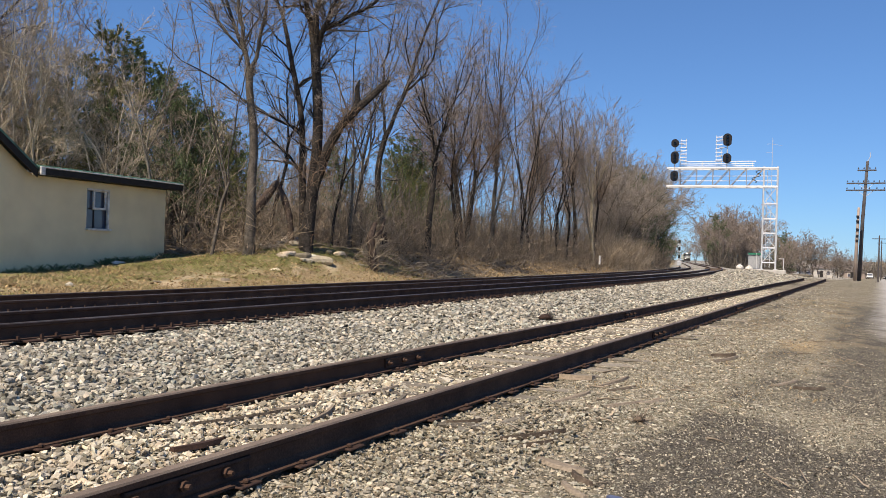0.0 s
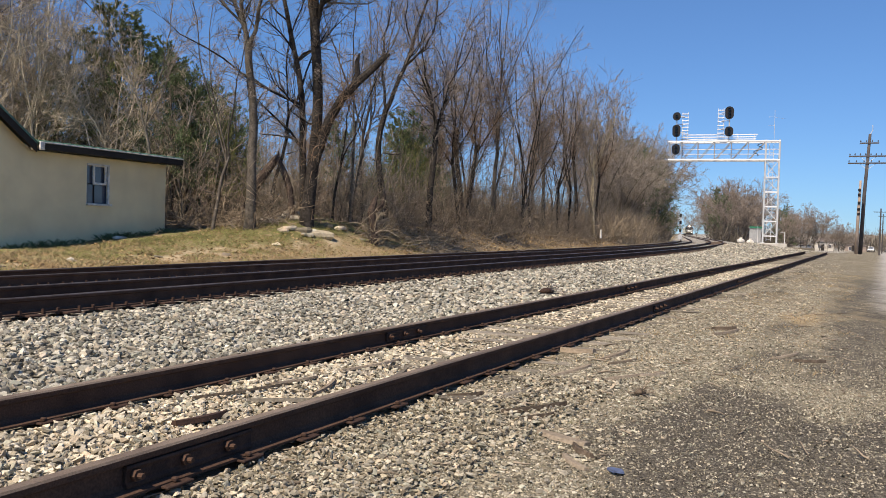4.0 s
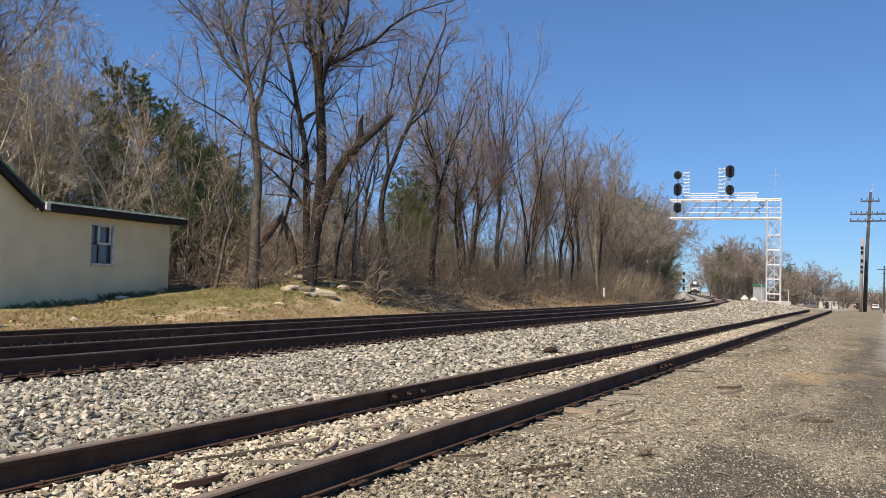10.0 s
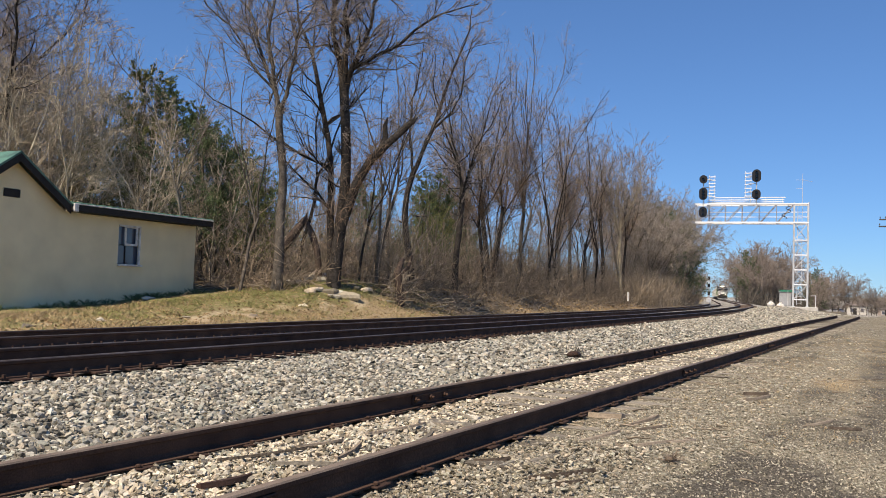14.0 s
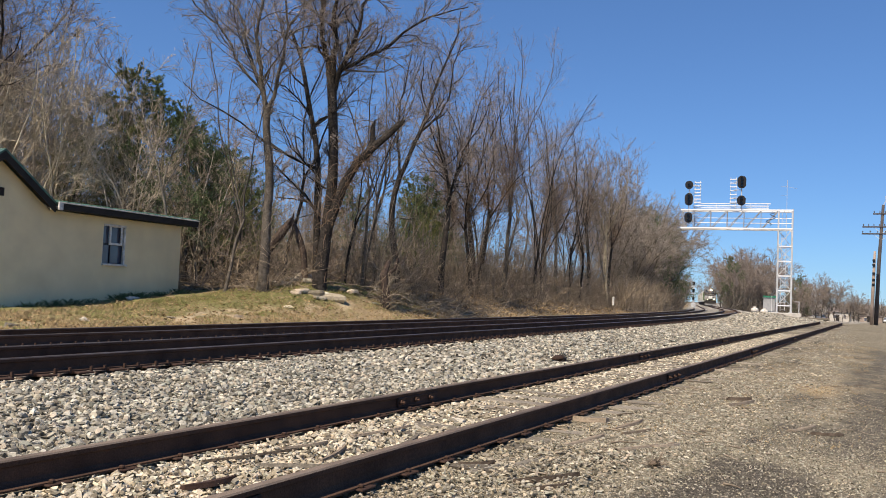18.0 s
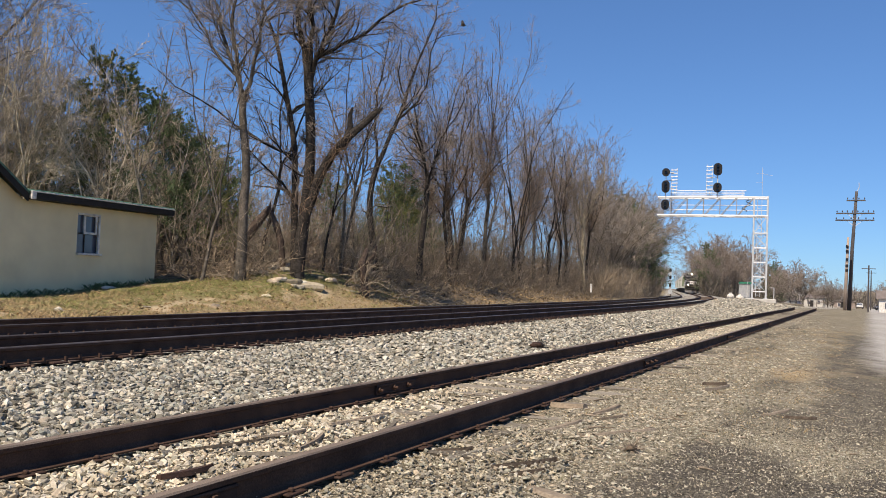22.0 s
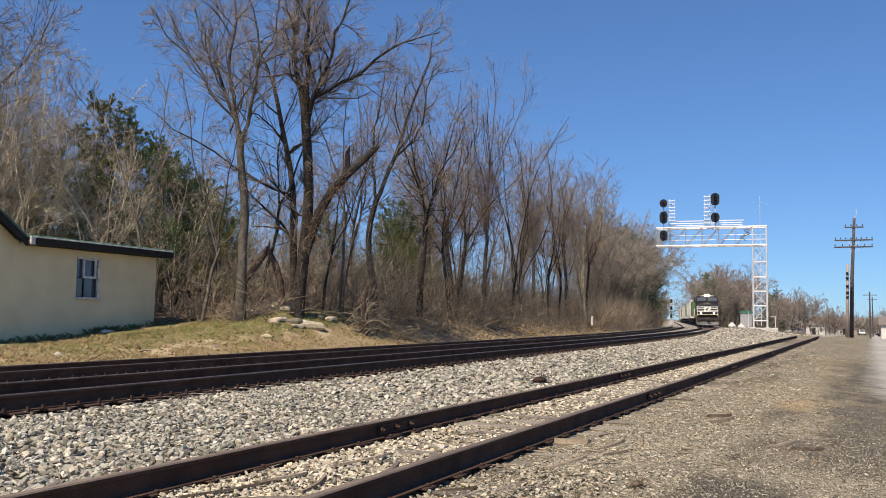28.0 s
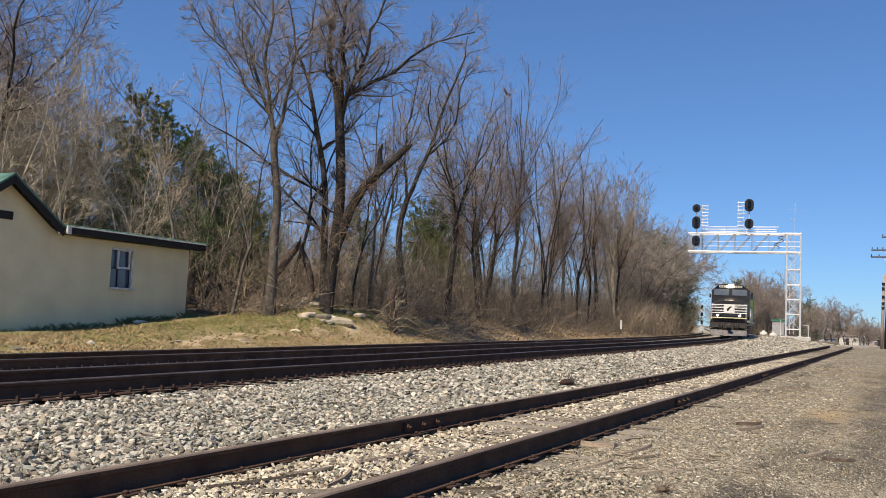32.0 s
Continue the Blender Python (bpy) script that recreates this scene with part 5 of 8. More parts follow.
    stump = thing("vine_stump", pose(27.75, 16.7, float(ground_z(27.75, 16.7))), "dead dark stump wrapped in pale vines", "tree stump")
    part("trunk", Geo().tube([(0, 0, -0.2), (0.05, 0.05, 0.6), (-0.05, 0.1, 1.2), (0.1, 0.0, 1.75)], [0.22, 0.16, 0.15, 0.09], 9).tube([(0.0, 0.08, 1.1), (0.25, -0.2, 1.5), (0.3, -0.3, 1.9)], [0.09, 0.07, 0.03], 7), M["bark_rust"], stump)


def build_woods():
    r = random.Random(11)
    used = set()
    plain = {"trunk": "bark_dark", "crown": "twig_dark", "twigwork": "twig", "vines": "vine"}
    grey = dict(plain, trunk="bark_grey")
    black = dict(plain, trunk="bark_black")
    build_old_tree()
    # its grey neighbour, forked at mid height
    trunk = (sway([(0, 0, -0.3), (0.05, 0, 1.2), (0.02, 0.1, 2.6), (0.06, 0.1, 4.0), (-0.14, 0, 5.8), (-0.11, 0, 6.5)]), [0.24, 0.17, 0.155, 0.145, 0.13, 0.12])
    leaders = [(sway([(-0.11, 0, 6.4), (-0.52, 0.2, 7.4), (-1.11, 0.5, 8.8), (-1.27, 0.7, 9.8), (-2.05, 1.0, 10.8), (-2.3, 1.2, 12.2)]), 0.085),
               (sway([(-0.11, 0, 6.4), (0.13, -0.2, 7.05), (0.38, -0.5, 8.3), (0.61, -0.7, 9.1), (1.14, -0.9, 10.1), (1.3, -1.1, 11.6)]), 0.08),
               (sway([(-0.2, 0, 6.5), (-0.38, -0.2, 7.75), (-0.60, -0.3, 9.1), (-0.40, -0.4, 10.4), (-0.5, -0.5, 11.9), (-0.3, -0.7, 13.4)]), 0.08),
               (sway([(-0.25, 0, 7.0), (-1.2, 0.1, 8.0), (-2.0, 0.3, 9.3), (-2.9, 0.5, 10.1), (-3.6, 0.6, 11.2)]), 0.05)]
    t = tree_thing("bare_tree", bare_tree(131, 13.5, 0.16, 3, 0.5, 0.48, trunk=trunk, stems=leaders, limbs_n=10, reach=0.40, branch_n=9, twig_n=7, fine_n=4, bend=0.22), plain, "tall bare tree with grey trunk forked at mid height", "tree", "bare trees")
    t.matrix_basis = pose(23.86, 19.41, float(ground_z(23.86, 19.41)) - 0.03)
    # a curved tree that leans over the others
    trunk = (sway([(0, 0, -0.3), (-0.1, 0, 1.2), (-0.35, 0.1, 2.6), (-0.4, 0.1, 4.0), (-0.1, 0, 5.4)]), [0.2, 0.15, 0.14, 0.13, 0.12])
    leaders = [(sway([(-0.1, 0, 5.3), (0.4, 0.1, 6.6), (0.9, 0.2, 8.0), (1.3, 0.4, 9.4), (1.8, 0.6, 10.8), (2.3, 0.8, 12.4), (2.4, 1.0, 13.6)]), 0.11),
               (sway([(-0.1, 0, 5.3), (-0.3, -0.2, 6.8), (-0.2, -0.4, 8.4), (0.1, -0.6, 10.0), (0.2, -0.8, 11.6)]), 0.075),
               (sway([(0.7, 0.1, 7.4), (1.7, 0.2, 8.4), (2.1, 0.2, 9.6), (2.2, 0.3, 11.0), (2.6, 0.3, 12.0)]), 0.06)]
    t = tree_thing("bare_tree", bare_tree(141, 13, 0.15, 3, 0.5, 0.4, trunk=trunk, stems=leaders, limbs_n=10, reach=0.34, branch_n=9, twig_n=6, bend=0.24), black, "tall curved bare tree with dark trunk", "tree", "bare trees")
    t.matrix_basis = pose(34.4, 20.1, float(ground_z(34.4, 20.1)) - 0.03)
    # templates
    spread_tree = tree_thing("bare_tree", bare_tree(201, 11.6, 0.17, 5, 0.62, 0.46, limbs_n=9, reach=0.42, bend=0.24), black, "bare spreading tree with dark trunk", "tree", "bare trees")
    upright = tree_thing("bare_tree", bare_tree(202, 16, 0.15, 6, 0.26, 0.33, limbs_n=8, reach=0.28, branch_n=6, twig_n=4, vines=70, lift=0.09), plain, "tall bare tree with upright limbs and vines", "tree", "bare trees")
    twin = tree_thing("bare_tree", bare_tree(203, 15, 0.14, 4, 0.30, 0.16, limbs_n=8, reach=0.29, branch_n=6, twig_n=4, lift=0.08), black, "tall bare tree that parts low into dark stems", "tree", "bare trees")
    fan = tree_thing("bare_tree", bare_tree(204, 14.2, 0.125, 8, 0.58, 0.44, limbs_n=7, reach=0.38, branch_n=6, twig_n=5, fine_n=2, least=0.008, bend=0.15, lift=0.09), dict(plain, trunk="bark_tan"), "bare tree with straight tan trunk and fan of branches", "tree", "bare trees")
    vined = tree_thing("bare_tree", bare_tree(205, 12.5, 0.15, 4, 0.40, 0.5, limbs_n=6, reach=0.40, branch_n=6, twig_n=4, vines=120), black, "bare tree wrapped in thick brown vines", "tree", "bare trees")
    slim = [tree_thing("bare_tree", bare_tree(206 + k, h, 0.08, f, sp, low, limbs_n=7, reach=0.30, branch_n=6, twig_n=4), look_, lab, "tree", "bare trees")
            for k, (h, f, sp, low, look_, lab) in enumerate(((12, 3, 0.28, 0.40, grey, "slender bare grey tree at the wood's edge"), (11, 3, 0.34, 0.3, plain, "slender bare tree with brown bark"), (10, 2, 0.3, 0.35, black, "slender bare tree with dark bark")))]
    pale = [tree_thing("pale_tree", bare_tree(300 + k, h, 0.15, f, 0.46, 0.16, limbs_n=9, reach=0.42, branch_n=7, twig_n=5, fine_n=2, least=0.0075, bend=0.26, lift=0.07), {"trunk": "bark_pale", "crown": "twig_pale", "twigwork": "twig_pale"}, "bare tree with pale sunlit limbs behind the house", "tree", "pale trees")
            for k, (h, f) in enumerate(((10.0, 5), (9.3, 6), (10.6, 5)))]
    far = [tree_thing("woodland_tree", bare_tree(500 + k, h, 0.13, 5, 0.44, low, limbs_n=8, reach=0.36, branch_n=8, twig_n=6, fine_n=3, least=0.0105, lift=0.09, distant=True), {"trunk": "bark_grey", "crown": "twig_warm", "twigwork": "twig_warm"}, "bare brown tree deep in the woods", "tree", "woodland trees")
           for k, (h, low) in enumerate(((13, 0.25), (12, 0.32), (14, 0.28)))]
    great = tree_thing("bare_tree", bare_tree(510, 16, 0.24, 6, 0.72, 0.34, limbs_n=11, reach=0.44, branch_n=9, twig_n=6, fine_n=4, least=0.008, bend=0.26), dict(black, twigwork="twig_warm"), "great bare tree with dark wide limbs behind the house", "tree", "bare trees")
    evergreen = [tree_thing("pine_tree", pine(400 + k, h, w, n), {"trunk": "bark_dark", "needles": mat}, "dark green pine among bare trees", "tree", "pines")
                 for k, (h, w, n, mat) in enumerate(((9.5, 3.4, 13, "needle_light"), (8.5, 3.5, 12, "needle")))]
    bushy = [tree_thing("bushy_tree", bare_tree(600 + k, h, 0.13, 7, 0.52 if k < 2 else 0.62, 0.20, limbs_n=9, reach=0.33 if k < 2 else 0.38, branch_n=8 if k < 2 else 9, twig_n=5 if k < 2 else 6, fine_n=3, least=lt, bend=0.26 if k < 2 else 0.18, lift=0.01 if k < 2 else 0.05, distant=True), {"trunk": "bark_dark", "crown": mat, "twigwork": mat}, "rounded bushy bare tree with brown twigs", "tree", "bushy trees")
             for k, (h, lt, mat) in enumerate(((11, 0.0105, "twig_far"), (9.5, 0.0105, "twig_far"), (11, 0.0125, "twig_haze"), (10, 0.0125, "twig_haze")))]
    # single trees that stand out along the edge
    for src, x, y, yaw, s, tall in ((spread_tree, 37.0, 19.2, 80, 1.0, 1.0), (vined, 40.8, 19.4, 10, 0.75, 0.8), (upright, 49.6, 21.4, 40, 1.0, 1.02), (twin, 54.2, 21.1, 150, 0.95, 1.0),
                                    (twin, 57.0, 21.6, 60, 0.95, 1.0), (upright, 60.2, 21.6, 250, 0.98, 1.0), (slim[2], 61.8, 21.2, 90, 1.1, 1.0), (vined, 70.6, 22.6, 300, 1.1, 1.0), (fan, 71.7, 21.2, 20, 1.0, 1.0),
                                    (fan, 84.0, 25.4, 120, 1.15, 1.0), (spread_tree, 45.0, 21.2, 210, 1.0, 1.05), (slim[0], 30.4, 19.5, 330, 0.9, 1.0), (slim[2], 29.0, 19.4, 60, 0.75, 1.0), (slim[1], 23.3, 20.6, 170, 0.85, 1.0),
                                    (slim[0], 22.9, 22.4, 260, 0.8, 1.0), (slim[2], 26.6, 20.6, 15, 1.0, 1.0), (slim[1], 31.8, 20.4, 75, 1.1, 1.0), (slim[2], 36.0, 22.4, 115, 1.15, 1.0), (vined, 43.4, 20.2, 200, 0.85, 0.9),
                                    (slim[0], 47.2, 20.6, 33, 1.0, 1.0), (slim[2], 65.0, 21.4, 283, 1.15, 1.0), (twin, 66.5, 23.4, 200, 0.9, 0.95), (vined, 77.0, 22.6, 100, 0.9, 1.0), (slim[0], 74.4, 22.0, 183, 1.15, 1.0)):
        plant(src, used, x, y, yaw, s, tall)
    for k, (x, y, s) in enumerate(((48.0, 24.5, 0.95), (52.0, 24.0, 1.0), (59.0, 24.2, 1.0), (67.6, 25.4, 0.95), (73.0, 25.0, 0.9), (79.5, 25.4, 0.85), (83.0, 27.2, 0.8), (87.0, 27.8, 0.78), (90.5, 28.0, 0.74))):
        plant((upright, twin, slim[0])[k % 3], used, x, y, 47 * k, s * (1.15 if k % 3 == 2 else 1.0))
    for k in range(4):      # thinner trees just behind
        x = 38 + 9.0 * k + r.uniform(-1.2, 1.2)
        y = float(line_a(x)) + r.uniform(11.5, 16.0)
        plant((slim[k % 3], far[k % 3], twin)[k % 5 % 3], used, x, y, r.uniform(0, 360), r.uniform(0.85, 1.0), 0.95 if x > 60 else 1.0)
    for k in range(7):      # the wood's depth
        plant(far[k % 3], used, 44 + 7.5 * k, float(line_a(44 + 7.5 * k)) + 22 + 3 * (k % 3), 97 * k, 0.72)
    for k in range(3):      # deep woods
        x = 80 + k * 6.5 + r.uniform(-2, 2)
        y = float(line_a(x)) + r.uniform(18, 30)
        plant(far[k % 3], used, x, y, r.uniform(0, 360), r.uniform(0.8, 1.0))
    # behind the house: pale trees in front, a great tree, brown ones behind
    for k, (x, y, s) in enumerate(((20.6, 30.6, 1.0), (21.9, 29.6, 0.95), (23.0, 29.6, 1.0), (22.6, 31.8, 1.06), (24.2, 29.4, 0.9), (25.6, 27.4, 0.78), (24.4, 26.4, 0.70), (26.6, 25.0, 0.62), (20.2, 33.2, 1.1))):
        plant(pale[k % 3], used, x, y, 73 * k, s)
    plant(great, used, 22.0, 33.6, 40, 1.05)
    for k, (x, y, s) in enumerate(((21.8, 36.5, 0.92), (24.0, 37.2, 0.95), (26.0, 36.4, 0.92), (28.2, 37.6, 0.9), (23.0, 40.5, 1.0), (26.8, 41.5, 0.98), (30.4, 38.8, 0.85), (33.5, 37.0, 0.75), (30.0, 43.0, 0.9), (36.5, 34.0, 0.7), (39.5, 33.0, 0.72))):
        plant(far[k % 3], used, x, y, 111 * k, s)
    for x, y, s, k in ((25.6, 28.5, 0.96, 0), (27.0, 29.4, 1.05, 1), (26.4, 25.6, 0.86, 1), (26.2, 27.0, 0.94, 1), (28.0, 26.3, 0.82, 1), (24.2, 29.8, 0.74, 0), (29.4, 27.6, 0.8, 1), (30.6, 25.6, 0.62, 1), (28.0, 24.0, 0.5, 0), (31.6, 28.0, 0.74, 1), (33.0, 30.0, 0.8, 1),
                       (45.9, 25.2, 0.84, 1), (47.8, 26.8, 0.9, 1), (51.0, 27.6, 0.85, 1), (38.6, 25.4, 0.72, 1), (56.5, 29.0, 0.8, 1), (43.6, 24.6, 0.72, 1), (40.0, 22.9, 0.55, 0), (42.0, 22.6, 0.5, 0), (112, 27.6, 1.55, 1), (116, 28.8, 1.5, 1), (147, 31.5, 1.0, 1), (126, 28.2, 1.15, 1), (133, 29.9, 1.05, 1), (218, 18.8, 1.25, 1), (129, 10.9, 0.72, 1), (124, 27.6, 1.45, 1), (190, 29.2, 1.3, 1)):
        plant(evergreen[k], used, x, y, r.uniform(0, 360), s)
    for k in range(32):      # dense end of the wood along the curve
        x = 93 + k * 1.4 + r.uniform(-1, 1)
        y = float(line_a(x)) + r.uniform(8.5, 14.5)
        plant(bushy[k % 2], used, x, y, r.uniform(0, 360), r.uniform(1.0, 1.2) if x < 98 else r.uniform(1.2, 1.4) - 0.28 * float(step(116, 134, x)), 1.0 if x < 98 else 1.1)
    # woods in the middle distance behind the bridge
    for x, k_y, s in ((196, 0.166, 0.95), (204, 0.158, 1.15), (192, 0.150, 1.25), (206, 0.146, 1.42), (198, 0.139, 1.42), (210, 0.133, 1.35), (195, 0.127, 1.25), (207, 0.121, 1.38), (200, 0.119, 1.40), (226, 0.150, 1.3), (230, 0.136, 1.3), (232, 0.126, 1.2), (215, 0.162, 1.1), (190, 0.123, 1.0), (188, 0.135, 1.0), (186, 0.146, 0.95)):
        plant(bushy[2 + r.randrange(2)], used, x, x * k_y, r.uniform(0, 360), s)
    for x, y, s in ((124.5, 10.6, 0.52), (128, 10.0, 0.5), (241, 15.0, 0.92), (244, 12.0, 0.82), (240, 7.4, 0.62), (243, 6.4, 0.58), (246, 20.5, 0.85), (236, 18.4, 0.8), (240, 16.4, 1.02), (243, 13.6, 0.92), (250, 19.5, 0.85), (246, 22.5, 0.8), (240, 8.6, 0.70), (262, 11.0, 0.55), (300, 4.5, 0.6), (310, 6.5, 0.55), (320, 2.0, 0.6), (285, -5.5, 0.7), (295, -8.5, 0.75), (300, -12.5, 0.8), (270, -15, 0.9), (240, -16.0, 0.8), (330, -3.5, 0.6), (340, 8.5, 0.6),
                    (300, 44.5, 0.8), (318, 49.0, 0.75), (335, 53.0, 0.8), (320, 67.5, 0.8), (345, 72.0, 0.85), (362, 58.0, 0.8), (380, 61.0, 0.9), (290, 60.0, 0.8), (306, 64.0, 0.8), (690, 96.0, 1.5), (684, 106.0, 1.6), (695, 114.0, 1.6), (688, 122.0, 1.6), (700, 131.0, 1.6), (690, 140.0, 1.6)):
        plant(bushy[2 + r.randrange(2)], used, x, y, r.uniform(0, 360), s * 1.15)
    # behind and beside the camera the place goes on
    for k in range(10):
        plant(far[k % 3], used, -30 - 6 * k, r.uniform(24, 40), r.uniform(0, 360), 1.0)


build_woods()


def build_brush():
    """Undergrowth along the foot of the wood."""
    r = np.random.RandomState(77)

    def rooted(n, x, d, lean, L, thin, segs, bend, lift):
        y = line_a(x) + d
        way = np.stack([r.normal(0, lean, n), r.normal(-0.1, lean * 0.8, n), np.ones(n)], -1)
        return wander(r, np.stack([x, y, ground_z(x, y) - 0.05], -1), way, L, np.full(n, thin) * r.uniform(0.7, 1.4, n), np.full(n, thin * 0.5), segs, bend, lift)

    n = 3600
    x = 23.5 + 80 * r.uniform(0, 1, n) ** 1.35
    d = np.where(x > 29, r.uniform(7.3, 12.8, n), r.uniform(9.3, 13.5, n))
    keep = (x > 29) | (r.uniform(0, 1, n) < 0.5)
    x, d = x[keep], d[keep]
    n = len(x)
    L = r.uniform(0.6, 3.4, n) * np.where(d < 8.6, 0.5, 1.0)
    arching = rooted(n, x, d, 0.75, L, 0.011, 6, 0.24, -0.03)
    side = grow(r, arching, 4, 0.3, 1.0, 0.95, 0.36, 2, 0.25, 0.03, 0.75, 0.6, 0.006)
    fine = grow(r, side, 3, 0.2, 1.0, 0.8, 0.55, 1, 0.1, 0.03, 0.8, 0.6, 0.006)
    b = thing("brush", Matrix.Identity(4), "tangled bare brush along the wood's edge", "brush", kind="stuff")
    part("canes", solid("canes", *joined([tube_arrays(*arching, 3), tube_arrays(*side, 2)]), M["brush"]), None, b)
    part("twigwork", solid("twigwork", *spikes(r, *fine), M["brush"]), None, b)
    # fans of tan canes where the wood thins out
    n = 1100
    k = r.randint(0, 26, n)
    cx, cd = r.uniform(70, 118, 26), r.uniform(6.8, 9.0, 26)
    tan = rooted(n, cx[k] + r.normal(0, 0.5, n), cd[k] + r.normal(0, 0.4, n), 0.50, r.uniform(0.9, 3.6, n), 0.014, 4, 0.16, -0.02)
    fine = grow(r, tan, 5, 0.25, 1.0, 0.6, 0.35, 1, 0.1, 0.04, 0.8, 0.6, 0.011)
    b = thing("tall_brush", Matrix.Identity(4), "fans of tan bare canes by the track", "brush", kind="stuff")
    part("canes", solid("canes", *tube_arrays(*tan, 2), M["cane"]), None, b)
    part("twigwork", solid("twigwork", *spikes(r, *fine), M["cane"]), None, b)
    # young stems deep in the wood
    n = 5600
    x = 23 + 95 * r.uniform(0, 1, n) ** 1.15
    d = np.where(x > 30, r.uniform(9.6, 26, n), r.uniform(13, 34, n))
    deep = rooted(n, x, d, 0.25, r.uniform(2.2, 6.4, n) * r.uniform(0.5, 1.0, n), 0.018, 5, 0.13, 0.02)
    side = grow(r, deep, 4, 0.2, 1.0, 0.8, 0.26, 2, 0.2, 0.05, 0.6, 0.5, 0.008)
    fine = grow(r, side, 3, 0.1, 1.0, 0.8, 0.5, 1, 0.1, 0.05, 0.8, 0.6, 0.008)
    b = thing("thicket", Matrix.Identity(4), "dense bare stems deep in the woods", "thicket", kind="stuff")
    part("stems", solid("stems", *joined([tube_arrays(*deep, 3), tube_arrays(*side, 2)]), M["thicket"]), None, b)
    part("twigwork", solid("twigwork", *spikes(r, *fine), M["thicket"]), None, b)
    # the wood's far side
    n = 4200
    x = r.uniform(14, 120, n)
    d = r.uniform(29, 60, n)
    belt = rooted(n, x, d, 0.30, r.uniform(2.0, 7.6, n), 0.03, 4, 0.15, 0.02)
    side = grow(r, belt, 6, 0.1, 1.0, 0.8, 0.35, 1, 0.2, 0.05, 0.6, 0.5, 0.018)
    fine = grow(r, side, 3, 0.1, 1.0, 0.8, 0.6, 1, 0.1, 0.05, 0.8, 0.6, 0.016)
    b = thing("far_belt", Matrix.Identity(4), "brown brush at the far side of the woods", "thicket", kind="stuff")
    part("canes", solid("canes", *tube_arrays(*belt, 2), M["twig_warm"]), None, b)
    part("twigwork", solid("twigwork", *joined([spikes(r, *side), spikes(r, *fine)]), M["twig_warm"]), None, b)
    # fallen branches along the foot of the wood
    n = 380
    x = 29.5 + 75 * r.uniform(0, 1, n) ** 1.1
    y = line_a(x) + r.uniform(5.2, 8.4, n)
    lying = wander(r, np.stack([x, y, ground_z(x, y) + 0.03], -1), np.stack([r.normal(0, 1, n), r.normal(0, 0.7, n), r.normal(0.10, 0.10, n)], -1), r.uniform(0.3, 1.9, n), r.uniform(0.007, 0.022, n), np.full(n, 0.005), 5, 0.16, 0.0)
    forks = grow(r, lying, 3, 0.3, 1.0, 0.7, 0.4, 2, 0.2, 0.05, 0.6, 0.5, 0.006)
    b = thing("fallen_branches", Matrix.Identity(4), "pale fallen branches along the foot of the woods", "branches", kind="stuff")
    part("stems", solid("stems", *tube_arrays(*lying, 5), M["drift"]), None, b)
    part("forks", solid("forks", *tube_arrays(*forks, 3), M["drift"]), None, b)
    # felled branches and cut wood heaped at the foot of the trees
    for cx, cy, rad, count, hgt, bend, look_, lab in ((31.3, 16.1, 1.3, 130, 0.75, 0.2, "dead_vine", "heap of grey fallen branches beside the track"), (24.6, 22.6, 2.0, 170, 0.5, 0.2, "drift", "low heap of dry branches behind the house"),
                                               (25.2, 19.7, 1.6, 190, 0.5, 0.2, "drift", "heap of dry branches among rocks"), (34.5, 17.0, 2.0, 70, 0.35, 0.2, "dead_vine", "heap of pale dry branches"),
                                               (27.8, 16.75, 0.45, 120, 1.8, 0.34, "dead_vine", "tall tangle of pale dead vines")):
        items = []
        for k in range(count):
            a, q = r.uniform(0, 6.28), rad * math.sqrt(r.uniform(0, 1))
            x, y = cx + q * math.cos(a), cy + q * math.sin(a) * 0.6
            z = float(ground_z(x, y)) + r.uniform(0, hgt) * (1 - q / rad * 0.7)
            w = (r.normal(0, 1), r.normal(0, 1), r.normal(0.05, 0.25) + (0.8 if hgt > 1 else 0))
            items.append(stem(r, (x, y, z), np.array(w) / np.linalg.norm(w), r.uniform(0.4, 1.3), r.uniform(0.006, 0.020), 0.005, 6, bend, -0.04))
        tagged(part("branch_heap", solid("branch_heap", *tubes(items, 5), M[look_]), None), lab, "branch heap", "branch heaps", "stuff")


build_brush()


